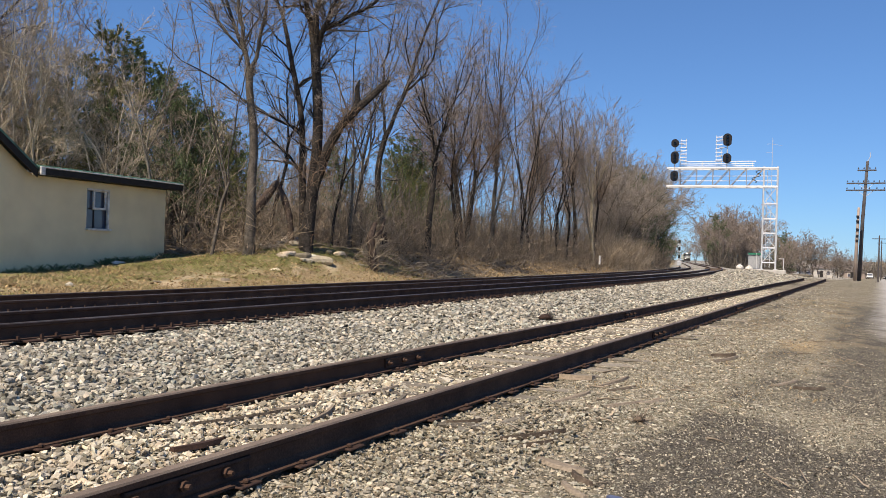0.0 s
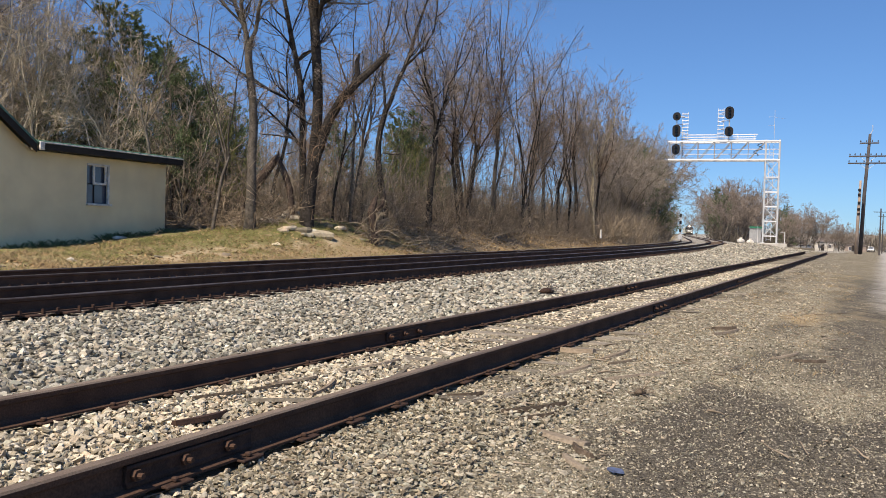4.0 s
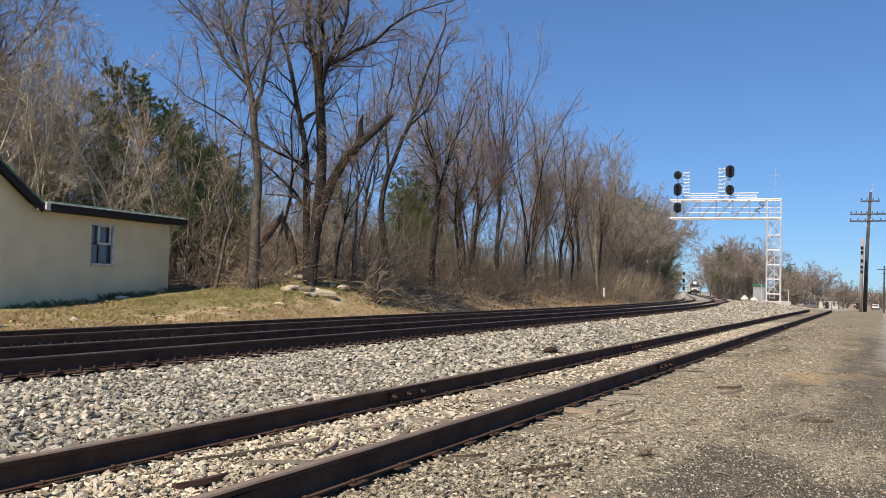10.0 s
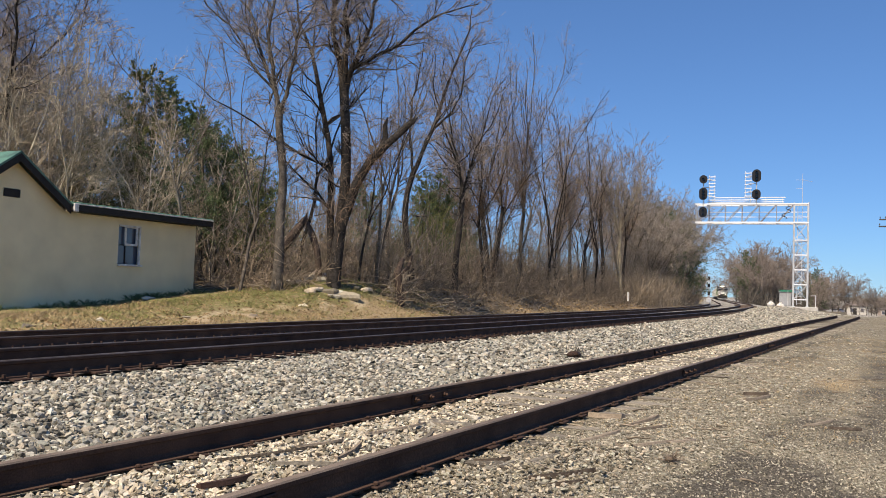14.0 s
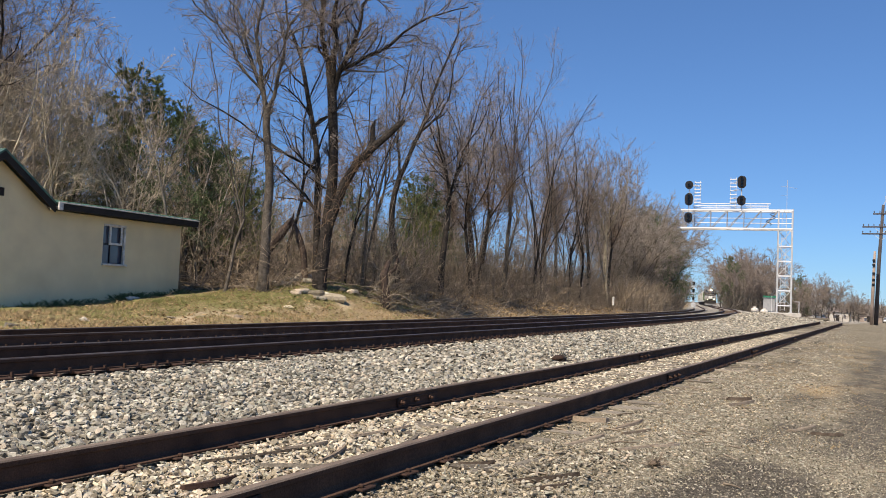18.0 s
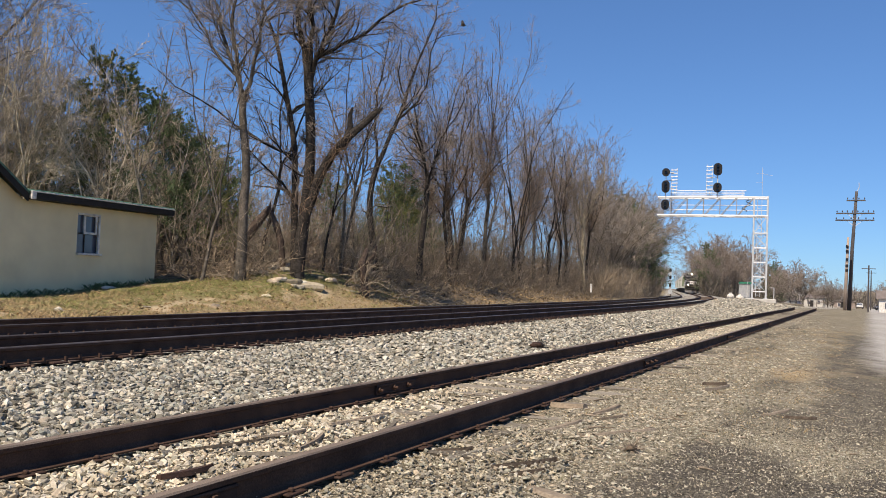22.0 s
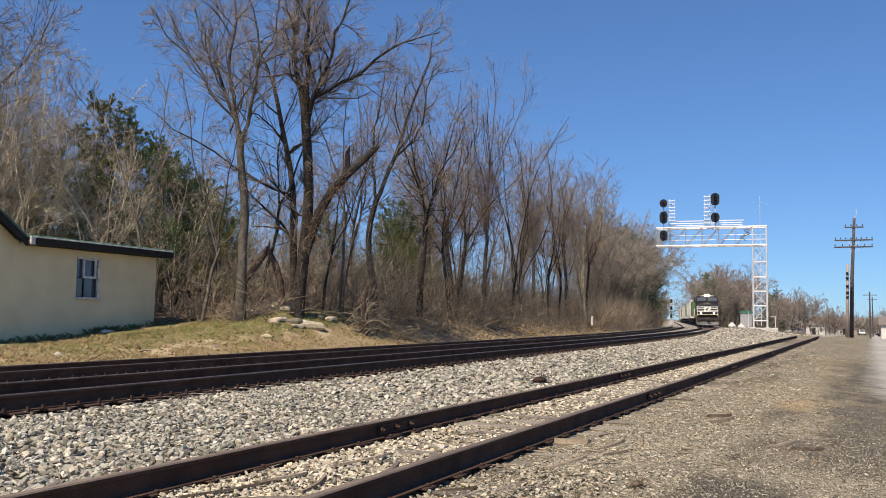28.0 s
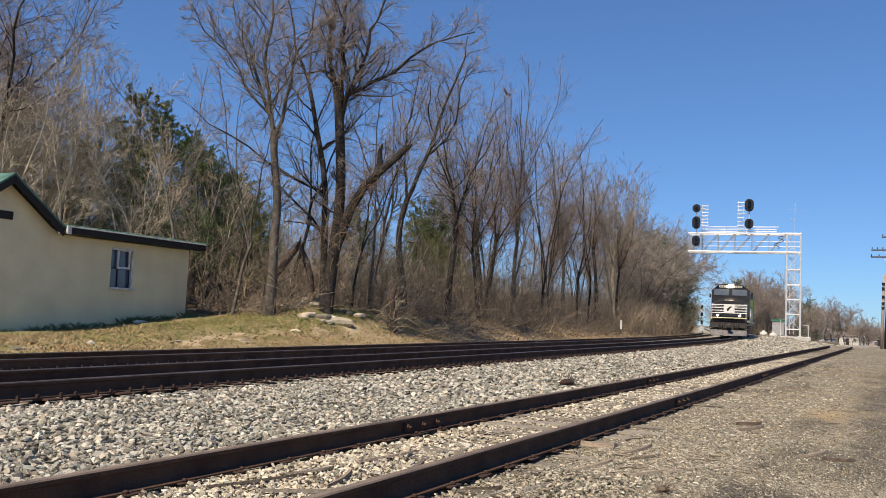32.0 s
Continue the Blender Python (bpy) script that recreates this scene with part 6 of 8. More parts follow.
# ---- stones, sticks and grass on the ground ----
def stone_shapes(count, seed, plain):
    """Broken stone: the hull of a few scattered corners, sharp-edged; 8 faces where plain."""
    r = np.random.RandomState(seed)
    out = []
    for _ in range(count):
        stretch = np.array([1.15, r.uniform(0.6, 0.95), r.uniform(0.42, 0.75)])
        if plain:
            v = np.array([(-0.8, -0.8, -0.7), (0.8, -0.8, -0.7), (0.8, 0.8, -0.7), (-0.8, 0.8, -0.7), (-0.55, -0.6, 0.7), (0.6, -0.55, 0.7), (0.55, 0.6, 0.7), (-0.6, 0.55, 0.7)])
            f = np.array([(4, 5, 6), (4, 6, 7), (0, 1, 5), (0, 5, 4), (1, 2, 6), (1, 6, 5), (2, 3, 7), (2, 7, 6), (3, 0, 4), (3, 4, 7)])
            out.append(((v * r.uniform(0.7, 1.2, (8, 1)) + r.normal(0, 0.14, v.shape)) * stretch, f))
            continue
        bm = bmesh.new()
        p = r.normal(0, 1, (11, 3))
        p *= 1.15 * r.uniform(0.85, 1.05, (11, 1)) / (0.5 * np.abs(p).max(axis=1, keepdims=True) + 0.5 * np.linalg.norm(p, axis=1, keepdims=True))
        for q in p * 0.9:
            bm.verts.new(q)
        bmesh.ops.convex_hull(bm, input=bm.verts)
        for q in [q for q in bm.verts if not q.link_faces]:
            bm.verts.remove(q)
        bmesh.ops.triangulate(bm, faces=bm.faces)
        bm.verts.index_update()
        v = np.array([q.co for q in bm.verts])
        f = np.array([[q.index for q in t.verts] for t in bm.faces])
        bm.free()
        out.append((v * stretch, f))
    return out


def turns(r, n):
    """Random turns as matrices."""
    q = r.normal(0, 1, (n, 4))
    q /= np.linalg.norm(q, axis=1, keepdims=True)
    w, x, y, z = q.T
    return np.stack([np.stack([1 - 2 * (y * y + z * z), 2 * (x * y - z * w), 2 * (x * z + y * w)], -1),
                     np.stack([2 * (x * y + z * w), 1 - 2 * (x * x + z * z), 2 * (y * z - x * w)], -1),
                     np.stack([2 * (x * z - y * w), 2 * (y * z + x * w), 1 - 2 * (x * x + y * y)], -1)], 1)


def flat_turns(r, n, lean=0.35):
    a, b, c = r.uniform(0, 6.28, n), r.normal(0, lean, n), r.normal(0, lean, n)
    ca, sa, o, e = np.cos(a), np.sin(a), np.ones(n), np.zeros(n)
    Z = np.stack([np.stack([ca, -sa, e], -1), np.stack([sa, ca, e], -1), np.stack([e, e, o], -1)], 1)
    X = np.stack([np.stack([o, e, e], -1), np.stack([e, np.cos(b), -np.sin(b)], -1), np.stack([e, np.sin(b), np.cos(b)], -1)], 1)
    Y = np.stack([np.stack([np.cos(c), e, np.sin(c)], -1), np.stack([e, o, e], -1), np.stack([-np.sin(c), e, np.cos(c)], -1)], 1)
    return X @ Y @ Z


def flake_shapes(count, seed):
    """Flat chips: four slanting faces."""
    r = np.random.RandomState(seed)
    v = np.array([(-1, -0.7, -0.2), (1, -0.6, -0.2), (0.9, 0.8, -0.2), (-0.8, 0.7, -0.2), (0.1, 0, 0.55)])
    return [(v * r.uniform(0.6, 1.3, (5, 1)), np.array([(0, 1, 4), (1, 2, 4), (2, 3, 4), (3, 0, 4)])) for _ in range(count)]


def scatter(name, xs, ys, sizes, seed, mat, label, plain=False, flat=0.9, raise_by=0.15, lean=0.5, heap=0.0):
    """Stones in one mesh, lying on the ground; heap: how high they pile up."""
    r = np.random.RandomState(seed)
    shapes = flake_shapes(10, seed) if plain == "flake" else stone_shapes(10, seed, plain)
    pick = r.randint(0, 10, len(xs))
    m = turns(r, len(xs)) if lean is None else flat_turns(r, len(xs), lean)
    zs = ground_z(xs, ys) + sizes * raise_by + r.uniform(0, 1, len(xs)) ** 2 * heap
    V, F, n = [], [], 0
    for s, (v, f) in enumerate(shapes):
        w = pick == s
        c = int(w.sum())
        P = np.einsum("nij,kj->nki", m[w], v) * sizes[w][:, None, None] * np.array([1, 1, flat]) + np.stack([xs, ys, zs], -1)[w][:, None]
        V.append(P.reshape(-1, 3))
        F.append((f[None] + (np.arange(c) * len(v))[:, None, None]).reshape(-1, 3) + n)
        n += c * len(v)
    return tagged(part(name, solid(name, np.concatenate(V), np.concatenate(F), M[mat], True), None), label, "gravel", kind="stuff")


def build_stones():
    r = np.random.RandomState(9)

    def field(n, x0, x1, lo, hi, power=1.0):
        x = x0 + (x1 - x0) * r.uniform(0, 1, n) ** power
        x = x - r.exponential(0.9, n) * (r.uniform(0, 1, n) < 0.22)
        t = r.uniform(0, 1, n)
        a, b = lo(x), hi(x)
        return x, a + (b - a) * t

    shoulder = (lambda x: 4.56 + 0 * x, lambda x: line_a(x) - 0.98)
    x, y = field(24000, 1.6, 10.5, *shoulder)
    keep = ~((x < 4.4) & (y < 6.4) & (y > 4.7)) | (r.uniform(0, 1, len(x)) < 0.6)
    scatter("ballast", x[keep], y[keep], (0.015 + 0.029 * r.uniform(0, 1, len(x)) ** 1.4)[keep], 1, "stone", "grey broken limestone ballast beside the track", heap=0.03)
    x, y = field(16000, 10.3, 46, *shoulder, 1.35)
    scatter("ballast", x, y, r.uniform(0.026, 0.056, len(x)), 2, "stone", "grey limestone ballast along the tracks", True, heap=0.03)
    x, y = field(6500, 44, 112, lambda x: np.minimum(4.8 + 0 * x, line_a(x) - 4), lambda x: line_a(x) - 1.2, 1.1)
    scatter("ballast", x, y, r.uniform(0.05, 0.10, len(x)), 12, "stone", "pale ballast heaped by the signal bridge", True)
    x, y = field(2600, 1.6, 26, lambda x: line_a(x) - 0.62, lambda x: line_a(x) + 0.62, 1.3)
    scatter("ballast", x, y, r.uniform(0.025, 0.05, len(x)), 3, "stone", "grey ballast between the main rails", True)
    x, y = field(15500, 1.4, 42, lambda x: 3.04 + 0 * x, lambda x: 4.36 + 0 * x, 1.5)
    scatter("gravel", x, y, 0.009 + 0.03 * r.uniform(0, 1, len(x)) ** 1.6, 4, "stone_warm", "tan and white gravel between the siding rails", True, 0.7, raise_by=0.3)
    x, y = field(1100, 1.6, 9, lambda x: 4.02 + 0 * x, lambda x: 4.36 + 0 * x, 1.2)
    scatter("gravel", x, y, r.uniform(0.015, 0.034, len(x)), 14, "stone_warm", "tan gravel heaped along the siding rail", raise_by=0.9)
    x, y = field(11000, 1.8, 17, lambda x: 1.3 + 0 * x, lambda x: 2.88 + 0 * x, 1.5)
    scatter("gravel", x, y, 0.005 + 0.020 * r.uniform(0, 1, len(x)) ** 2.2, 5, "gravel_dirty", "pale gravel spilled beside the siding", True, 0.6, 0.25)
    x, y = field(150000, 2.2, 24, lambda x: -2.2 + 0 * x, lambda x: 2.6 + 0 * x, 1.6)
    bare = soot_amount(x, y)
    keep = r.uniform(0, 1, len(x)) > np.maximum(0.86 * bare + 0.3 * step(9, 14, x), 0.25 * step(-0.1, 0.6, wobble(x, y, 0.8, 17)))
    x, y = x[keep], y[keep]
    scatter("chips", x, y, 0.004 + 0.013 * r.uniform(0, 1, len(x)) ** 2.6, 6, "chip", "flat stone chips and bark scattered over dirt", "flake", 0.85, 0.15, 0.4)
    x, y = field(4200, 15, 45, lambda x: 0.9 + 0 * x, lambda x: 4.4 + 0 * x, 1.4)
    scatter("gravel", x, y, 0.010 + 0.028 * r.uniform(0, 1, len(x)) ** 2, 7, "gravel_dirty", "pale gravel along the siding", True, 0.7, 0.2)
    x, y = field(75000, 2.2, 9.5, lambda x: -0.6 + 0 * x, lambda x: 2.7 + 0 * x, 1.3)
    keep = r.uniform(0, 1, len(x)) > np.maximum(0.80 * soot_amount(x, y), 0.3 * step(-0.1, 0.6, wobble(x, y, 0.5, 19)))
    x, y = x[keep], y[keep]
    scatter("chips", x, y, 0.003 + 0.0065 * r.uniform(0, 1, len(x)) ** 1.5, 16, "chip", "fine stone chips and splinters over dirt", "flake", 1.4, 0.2, 0.6)
    x, y = field(9000, 9, 31, lambda x: line_a(x) + 5.9, lambda x: line_a(x) + 12.2)
    tagged(scatter("leaf_litter", x, y, 0.015 + 0.035 * r.uniform(0, 1, len(x)) ** 2, 26, "fallen_leaf", "brown leaf litter and debris on the bank", "flake", 0.9, 0.3, 0.5), "brown leaf litter and debris on the bank", "leaf litter", kind="stuff")
    x, y = field(12000, 29, 72, lambda x: line_a(x) + 4.6, lambda x: line_a(x) + 9.5, 1.3)
    tagged(scatter("leaf_litter", x, y, 0.02 + 0.05 * r.uniform(0, 1, len(x)) ** 2, 27, "fallen_leaf", "brown leaf litter along the wood's edge", "flake", 0.9, 0.3, 0.5), "brown leaf litter along the wood's edge", "leaf litter", kind="stuff")
    x, y = field(6000, 1.4, 6.6, lambda x: 3.04 + 0 * x, lambda x: 4.36 + 0 * x, 1.15)
    scatter("gravel", x, y, 0.011 + 0.022 * r.uniform(0, 1, len(x)) ** 1.4, 31, "stone_warm", "mixed broken stone between the siding rails", raise_by=0.6, heap=0.03)
    x, y = field(7000, 1.8, 7.0, lambda x: 1.75 + 0 * x, lambda x: 2.86 + 0 * x, 1.2)
    scatter("gravel", x, y, 0.007 + 0.017 * r.uniform(0, 1, len(x)) ** 2.0, 32, "gravel_dirty", "mixed broken stone beside the siding rail", raise_by=0.5, heap=0.02)
    x, y = field(46000, 2.3, 15, lambda x: -1.6 + 0 * x, lambda x: 2.75 + 0 * x, 1.5)
    scatter("grit", x, y, 0.003 + 0.007 * r.uniform(0, 1, len(x)) ** 1.5, 36, "grit", "dark grit and fine splinters over dirt", "flake", 1.5, 0.2, 0.6)
    # single large stones
    for k, (sx, sy, s) in enumerate(((7.66, 3.75, 0.10), (7.03, 3.59, 0.085), (11.86, 4.30, 0.055), (25.3, 17.45, 0.42), (26.2, 19.15, 0.42), (25.8, 18.9, 0.32), (25.05, 19.5, 0.34), (25.6, 19.2, 0.22), (27.0, 17.7, 0.26), (26.5, 17.9, 0.20), (24.9, 17.9, 0.30), (24.55, 18.25, 0.25), (25.25, 17.75, 0.24), (24.2, 18.2, 0.20), (24.75, 17.55, 0.20), (27.4, 16.9, 0.16), (24.3, 15.4, 0.12), (24.6, 17.6, 0.12), (22.4, 17.1, 0.12), (30.3, 1.62, 0.13), (14.6, 17.2, 0.16), (17.2, 17.0, 0.12), (19.4, 16.6, 0.12), (12.4, 16.9, 0.14), (27.3, 15.0, 0.16))):
        if s > 0.19:
            rk = np.random.RandomState(60 + k)
            outline = [(rk.uniform(0.85, 1.15) * 1.15 * s * math.copysign(abs(math.cos(a)) ** 0.7, math.cos(a)), rk.uniform(0.8, 1.15) * 0.75 * s * math.copysign(abs(math.sin(a)) ** 0.7, math.sin(a))) for a in (0.2 + 0.628 * i for i in range(10))]
            ring = [(x * f + rk.normal(0, 0.02 * s), y * f + rk.normal(0, 0.02 * s), z * s + rk.normal(0, 0.03 * s)) for z, f in ((-0.30, 0.94), (-0.02, 1.06), (0.20, 1.0), (0.28, 0.86)) for x, y in outline]
            quads = [(10 * j + i, 10 * j + (i + 1) % 10, 10 * j + 10 + (i + 1) % 10, 10 * j + 10 + i) for j in range(3) for i in range(10)]
            hub = ring + [(0.0, 0.0, 0.31 * s)]
            me = solid("rock", np.array(hub), [t for a, b, c, d in quads for t in ((a, b, c), (a, c, d))] + [(30 + i, 30 + (i + 1) % 10, 40) for i in range(10)], M["stone_warm"], True)
        else:
            w, f = stone_shapes(1, 60 + k, False)[0]
            me = solid("rock", w * s * np.array([1.25, 1.0, 0.9]), f, M["stone_warm"], True)
        tagged(part("rock", me, None, at=pose(sx, sy, float(ground_z(sx, sy)) + (0.10 if s > 0.19 else 0.14) * s, 5 * (k % 4) - 7, 4, -62 if s > 0.4 else 47 * k)), "pale weathered rock lying on the bank" if s > 0.15 else "large white stone among gravel", "rock", "rocks")


build_stones()


def build_near_stones():
    """The ballast stones that lie nearest, each an object of its own."""
    bed = tagged(part("ballast_bed", Geo().box((3.0, 5.55, -0.10), (2.8, 1.7, 0.12), 0.03), M["stone"]), "grey limestone ballast heaped between siding and main track", "ballast")
    r = np.random.RandomState(21)
    meshes = [solid("stone", v, f, M["stone"], True) for v, f in stone_shapes(10, 22, False)]
    rr = random.Random(3)
    for k in range(340):
        x, y, s = 1.65 + 2.75 * ((k * 0.618) % 1), 4.7 + 1.7 * (k + 0.5) / 340 + rr.uniform(-0.02, 0.02), rr.uniform(0.026, 0.048)
        o = part("stone", meshes[k % 10], None, bed, at=pose(x, y, float(ground_z(x, y)) + 0.25 * s, rr.gauss(0, 30), rr.gauss(0, 30), rr.uniform(0, 360)))
        o.scale = (s, s, s)


build_near_stones()


def build_litter():
    """Sticks, tie splinters, clods and tufts."""
    def stick(name, a, b, w, h, mat, label, bow=0.02):
        g = Geo()
        a, b = Vector(a), Vector(b)
        n = 6
        side = (b - a).cross(Vector((0, 0, 1))).normalized()
        pts = []
        for i in range(n + 1):
            t = i / n
            p = a.lerp(b, t) + side * bow * math.sin(t * 3.1)
            k = 0.35 + 0.65 * math.sin(math.pi * (0.12 + 0.76 * t))
            z = float(ground_z(p.x, p.y)) + (0.035 if 3.0 < p.y < 4.4 and p.x < 7 else 0.0)
            for e, zz in ((-1, 0.0), (1, 0.0), (0.7, h), (-0.6, h * 0.8)):
                q = p + side * e * w * k / 2
                pts.append((q.x, q.y, z + zz * 0.6 + 0.004))
        fs = [(3, 2, 1, 0), tuple(n * 4 + i for i in range(4))]
        for i in range(n):
            for k in range(4):
                k2 = (k + 1) % 4
                fs.append((i * 4 + k, i * 4 + k2, i * 4 + 4 + k2, i * 4 + 4 + k))
        g.add(pts, fs)
        return tagged(part(name, g, M[mat], None), label, "wood piece", "wood pieces")
    rows = [((5.39, 2.20), (5.85, 1.90), 0.045, 0.06, "stick_dark"), ((5.25, 2.02), (5.55, 1.86), 0.045, 0.05, "stick_dark"), ((4.86, 1.52), (4.68, 1.36), 0.05, 0.05, "stick_dark"), ((5.75, 2.78), (5.98, 2.60), 0.05, 0.06, "stick_dark"), ((5.05, 1.80), (4.93, 1.46), 0.13, 0.035, "drift"), ((4.62, 1.50), (4.45, 1.32), 0.06, 0.03, "drift"),
            ((5.9, 2.45), (6.35, 2.36), 0.09, 0.03, "tie"), ((7.0, 2.42), (7.75, 2.30), 0.08, 0.03, "drift"), ((8.1, 2.3), (8.9, 2.24), 0.08, 0.04, "drift"), ((7.9, 2.16), (8.35, 2.02), 0.06, 0.03, "drift"),
            ((6.9, 2.05), (7.5, 1.75), 0.05, 0.03, "drift"), ((7.4, 1.75), (7.75, 1.62), 0.05, 0.03, "drift"), ((5.6, 2.62), (5.95, 2.55), 0.07, 0.03, "tie"), ((11.2, 1.75), (11.9, 1.55), 0.08, 0.05, "drift"),
            ((6.1, 3.95), (6.9, 3.85), 0.06, 0.03, "drift"), ((4.55, 4.15), (5.35, 3.95), 0.035, 0.03, "drift"), ((5.1, 3.55), (5.7, 3.75), 0.05, 0.03, "drift"), ((5.9, 3.4), (6.5, 3.55), 0.07, 0.03, "tie"), ((4.1, 3.35), (4.5, 3.2), 0.05, 0.03, "drift"), ((6.6, 3.3), (7.3, 3.4), 0.08, 0.03, "tie"), ((4.7, 3.8), (5.1, 3.3), 0.07, 0.035, "tie"), ((5.3, 4.05), (5.75, 3.95), 0.05, 0.03, "drift"), ((3.9, 3.7), (4.3, 3.65), 0.09, 0.05, "plate"), ((9.6, 0.9), (10.3, 0.7), 0.07, 0.03, "drift"), ((38.0, 6.6), (39.8, 6.3), 0.12, 0.07, "drift"), ((62.0, 7.6), (64.0, 7.3), 0.15, 0.1, "drift"),
            ((8.7, 3.0), (8.58, 2.5), 0.15, 0.08, "drift"), ((11.8, 1.85), (12.1, 1.60), 0.09, 0.07, "stick_dark"), ((9.6, 0.68), (9.9, 0.4), 0.05, 0.05, "stick_dark")]
    for (ax, ay), (bx, by), w, h, mat in rows:
        stick("wood_piece", (ax, ay, 0), (bx, by, 0), w, h, mat, {"tie": "split grey tie fragment on gravel", "drift": "dry weathered stick on the ground", "stick_dark": "dark brown broken stick on gravel", "plate": "rusty scrap of iron among gravel"}[mat])
    scrap = Geo().prism([(-0.05, -0.03), (0.03, -0.04), (0.06, 0.01), (0.02, 0.045), (-0.04, 0.03)], 2, 0.0, 0.012)
    tagged(part("plastic_scrap", scrap, material("scrap_blue", (0.10, 0.13, 0.22), (0.07, 0.09, 0.16), 20, 0.5), None, at=pose(4.52, 1.18, float(ground_z(4.52, 1.18)) + 0.012, 6, 4, 30)), "small blue plastic scrap on dirt", "scrap")
    rr = np.random.RandomState(44)
    small = []
    for k in range(260):
        x, y = 2.5 + 14 * rr.uniform() ** 1.4, rr.uniform(-0.2, 4.3)
        a, L = rr.uniform(0, 6.28), rr.uniform(0.05, 0.28)
        z = float(ground_z(x, y)) + 0.012
        small.append(stem(rr, (x, y, z), (math.cos(a), math.sin(a), 0.02), L, rr.uniform(0.004, 0.011), 0.003, 3, 0.15, 0.0))
    tagged(part("twigs", solid("twigs", *tubes(small, 4), M["drift"]), None), "small dry twigs strewn over gravel", "twigs", kind="stuff")

    def blades(name, items, mat, label):
        V, F, n = [], [], 0
        for x, y, hgt, count, rad in items:
            z = float(ground_z(x, y)) - 0.005
            for _ in range(count):
                a, q = rr.uniform(0, 6.28), rad * math.sqrt(rr.uniform())
                bx, by = x + q * math.cos(a), y + q * math.sin(a)
                lean = rr.normal(0, 0.55, 2) * hgt
                w = rr.uniform(0.002, 0.005)
                t = rr.uniform(0, 6.28)
                dx, dy = w * math.cos(t), w * math.sin(t)
                hh = hgt * rr.uniform(0.4, 1.1)
                V += [(bx - dx, by - dy, z), (bx + dx, by + dy, z), (bx + dx * 0.6 + lean[0] * 0.4, by + dy * 0.6 + lean[1] * 0.4, z + hh * 0.6), (bx + lean[0], by + lean[1], z + hh)]
                F += [(n, n + 1, n + 2), (n, n + 2, n + 3)]
                n += 4
        return tagged(part(name, solid(name, np.array(V), np.array(F), M[mat]), None), label, "grass", kind="stuff")

    dry = [(rr.uniform(8, 34), rr.uniform(0.4, 2.4), rr.uniform(0.012, 0.035), 30, 0.3) for _ in range(420)]
    blades("dry_grass", dry, "straw", "short dry grass beside the siding")
    bank, green = [], []
    for _ in range(4600):
        x = rr.uniform(9, 31)
        d = rr.uniform(6.2, 11.5)
        y = float(line_a(x)) + d
        if d < 9.2 and rr.uniform() < 0.9 * float(step(0.2, 0.6, wobble(x, y * 1.6, 2.6, 55))):
            continue
        lush = 0.22 + 0.6 * float(step(6.9, 8.4, d)) * float(step(13, 21, x)) + 0.15 * math.sin(x * 1.7)
        (green if rr.uniform() < lush else bank).append((x, y, rr.uniform(0.04, 0.14), 10, 0.22))
    blades("dry_grass", bank, "straw", "matted dry grass on the bank")
    blades("green_grass", green, "grass", "short green spring grass on the bank")
    # plants at the wall's foot, set dense and dark to deepen the shadow band
    weeds = [(22.3 - 0.35 * k + rr.uniform(-0.2, 0.2), 21.6 - 0.02 * k + rr.uniform(-0.15, 0.1), rr.uniform(0.08, 0.24), 46, 0.24) for k in range(34)]
    weeds += [(19.9 + rr.uniform(-0.5, 0.5), 21.45 + rr.uniform(-0.1, 0.1), 0.22, 40, 0.25) for k in range(6)]
    blades("weeds", weeds, "needle", "dark weeds at the wall foot, thickened to suggest its shadow")
    for x, y, s, lab in ((6.62, 1.56, 0.085, "small round clump of dry weeds"), (15.33, 5.43, 0.24, "rusty brown clump of dead weeds on ballast")):
        t = thing("weed_clump", pose(x, y, float(ground_z(x, y))), lab, "weeds")
        w, f = stone_shapes(1, 91, False)[0]
        part("clod", solid("clod", w * s * np.array([1, 1, 0.6]) + np.array([0, 0, s * 0.3]), f, M["stick_dark" if s < 0.1 else "plate"]), None, t)
        items = [stem(rr, (0, 0, s * 0.2), rr.normal(0, 1, 3) * np.array([1, 1, 0.4]) + np.array([0, 0, 0.35]), s * rr.uniform(0.9, 1.9), 0.004, 0.002, 3, 0.2, 0) for _ in range(60)]
        part("stalk_tuft", solid("stalk_tuft", *tubes(items, 3), M["drift" if s < 0.1 else "pole_wood"]), None, t)
    g = Geo()
    pts, fs = stone_shapes(1, 99, False)[0]
    g.add(pts * np.array([0.24, 0.15, 0.12]), [tuple(i) for i in fs])
    tagged(part("plastic_bag", g, M["white_paint"], None, at=pose(19.75, 21.2, float(ground_z(19.75, 21.2)) + 0.06)), "crumpled white plastic bag by the wall", "bag")


build_litter()


# ---- the train ----
M["loco_black"] = material("loco_black", (0.028, 0.028, 0.030), (0.018, 0.018, 0.019), 3, 0.42, 0, 0.05, 30, 0.15)
M["loco_frame"] = material("loco_frame", (0.05, 0.045, 0.042), (0.03, 0.027, 0.025), 4, 0.75, 0, 0.15, 30, 0.2)
M["plow_grey"] = material("plow_grey", (0.17, 0.165, 0.16), (0.10, 0.095, 0.09), 4, 0.7, 0.1, 0.1, 30, 0.2)
M["stripe_white"] = material("stripe_white", (0.78, 0.77, 0.74), (0.62, 0.60, 0.56), 4, 0.5, 0, 0.0, 30, 0.06)
M["sill_yellow"] = material("sill_yellow", (0.62, 0.54, 0.32), (0.45, 0.39, 0.24), 4, 0.6, 0, 0.0, 30, 0.1)
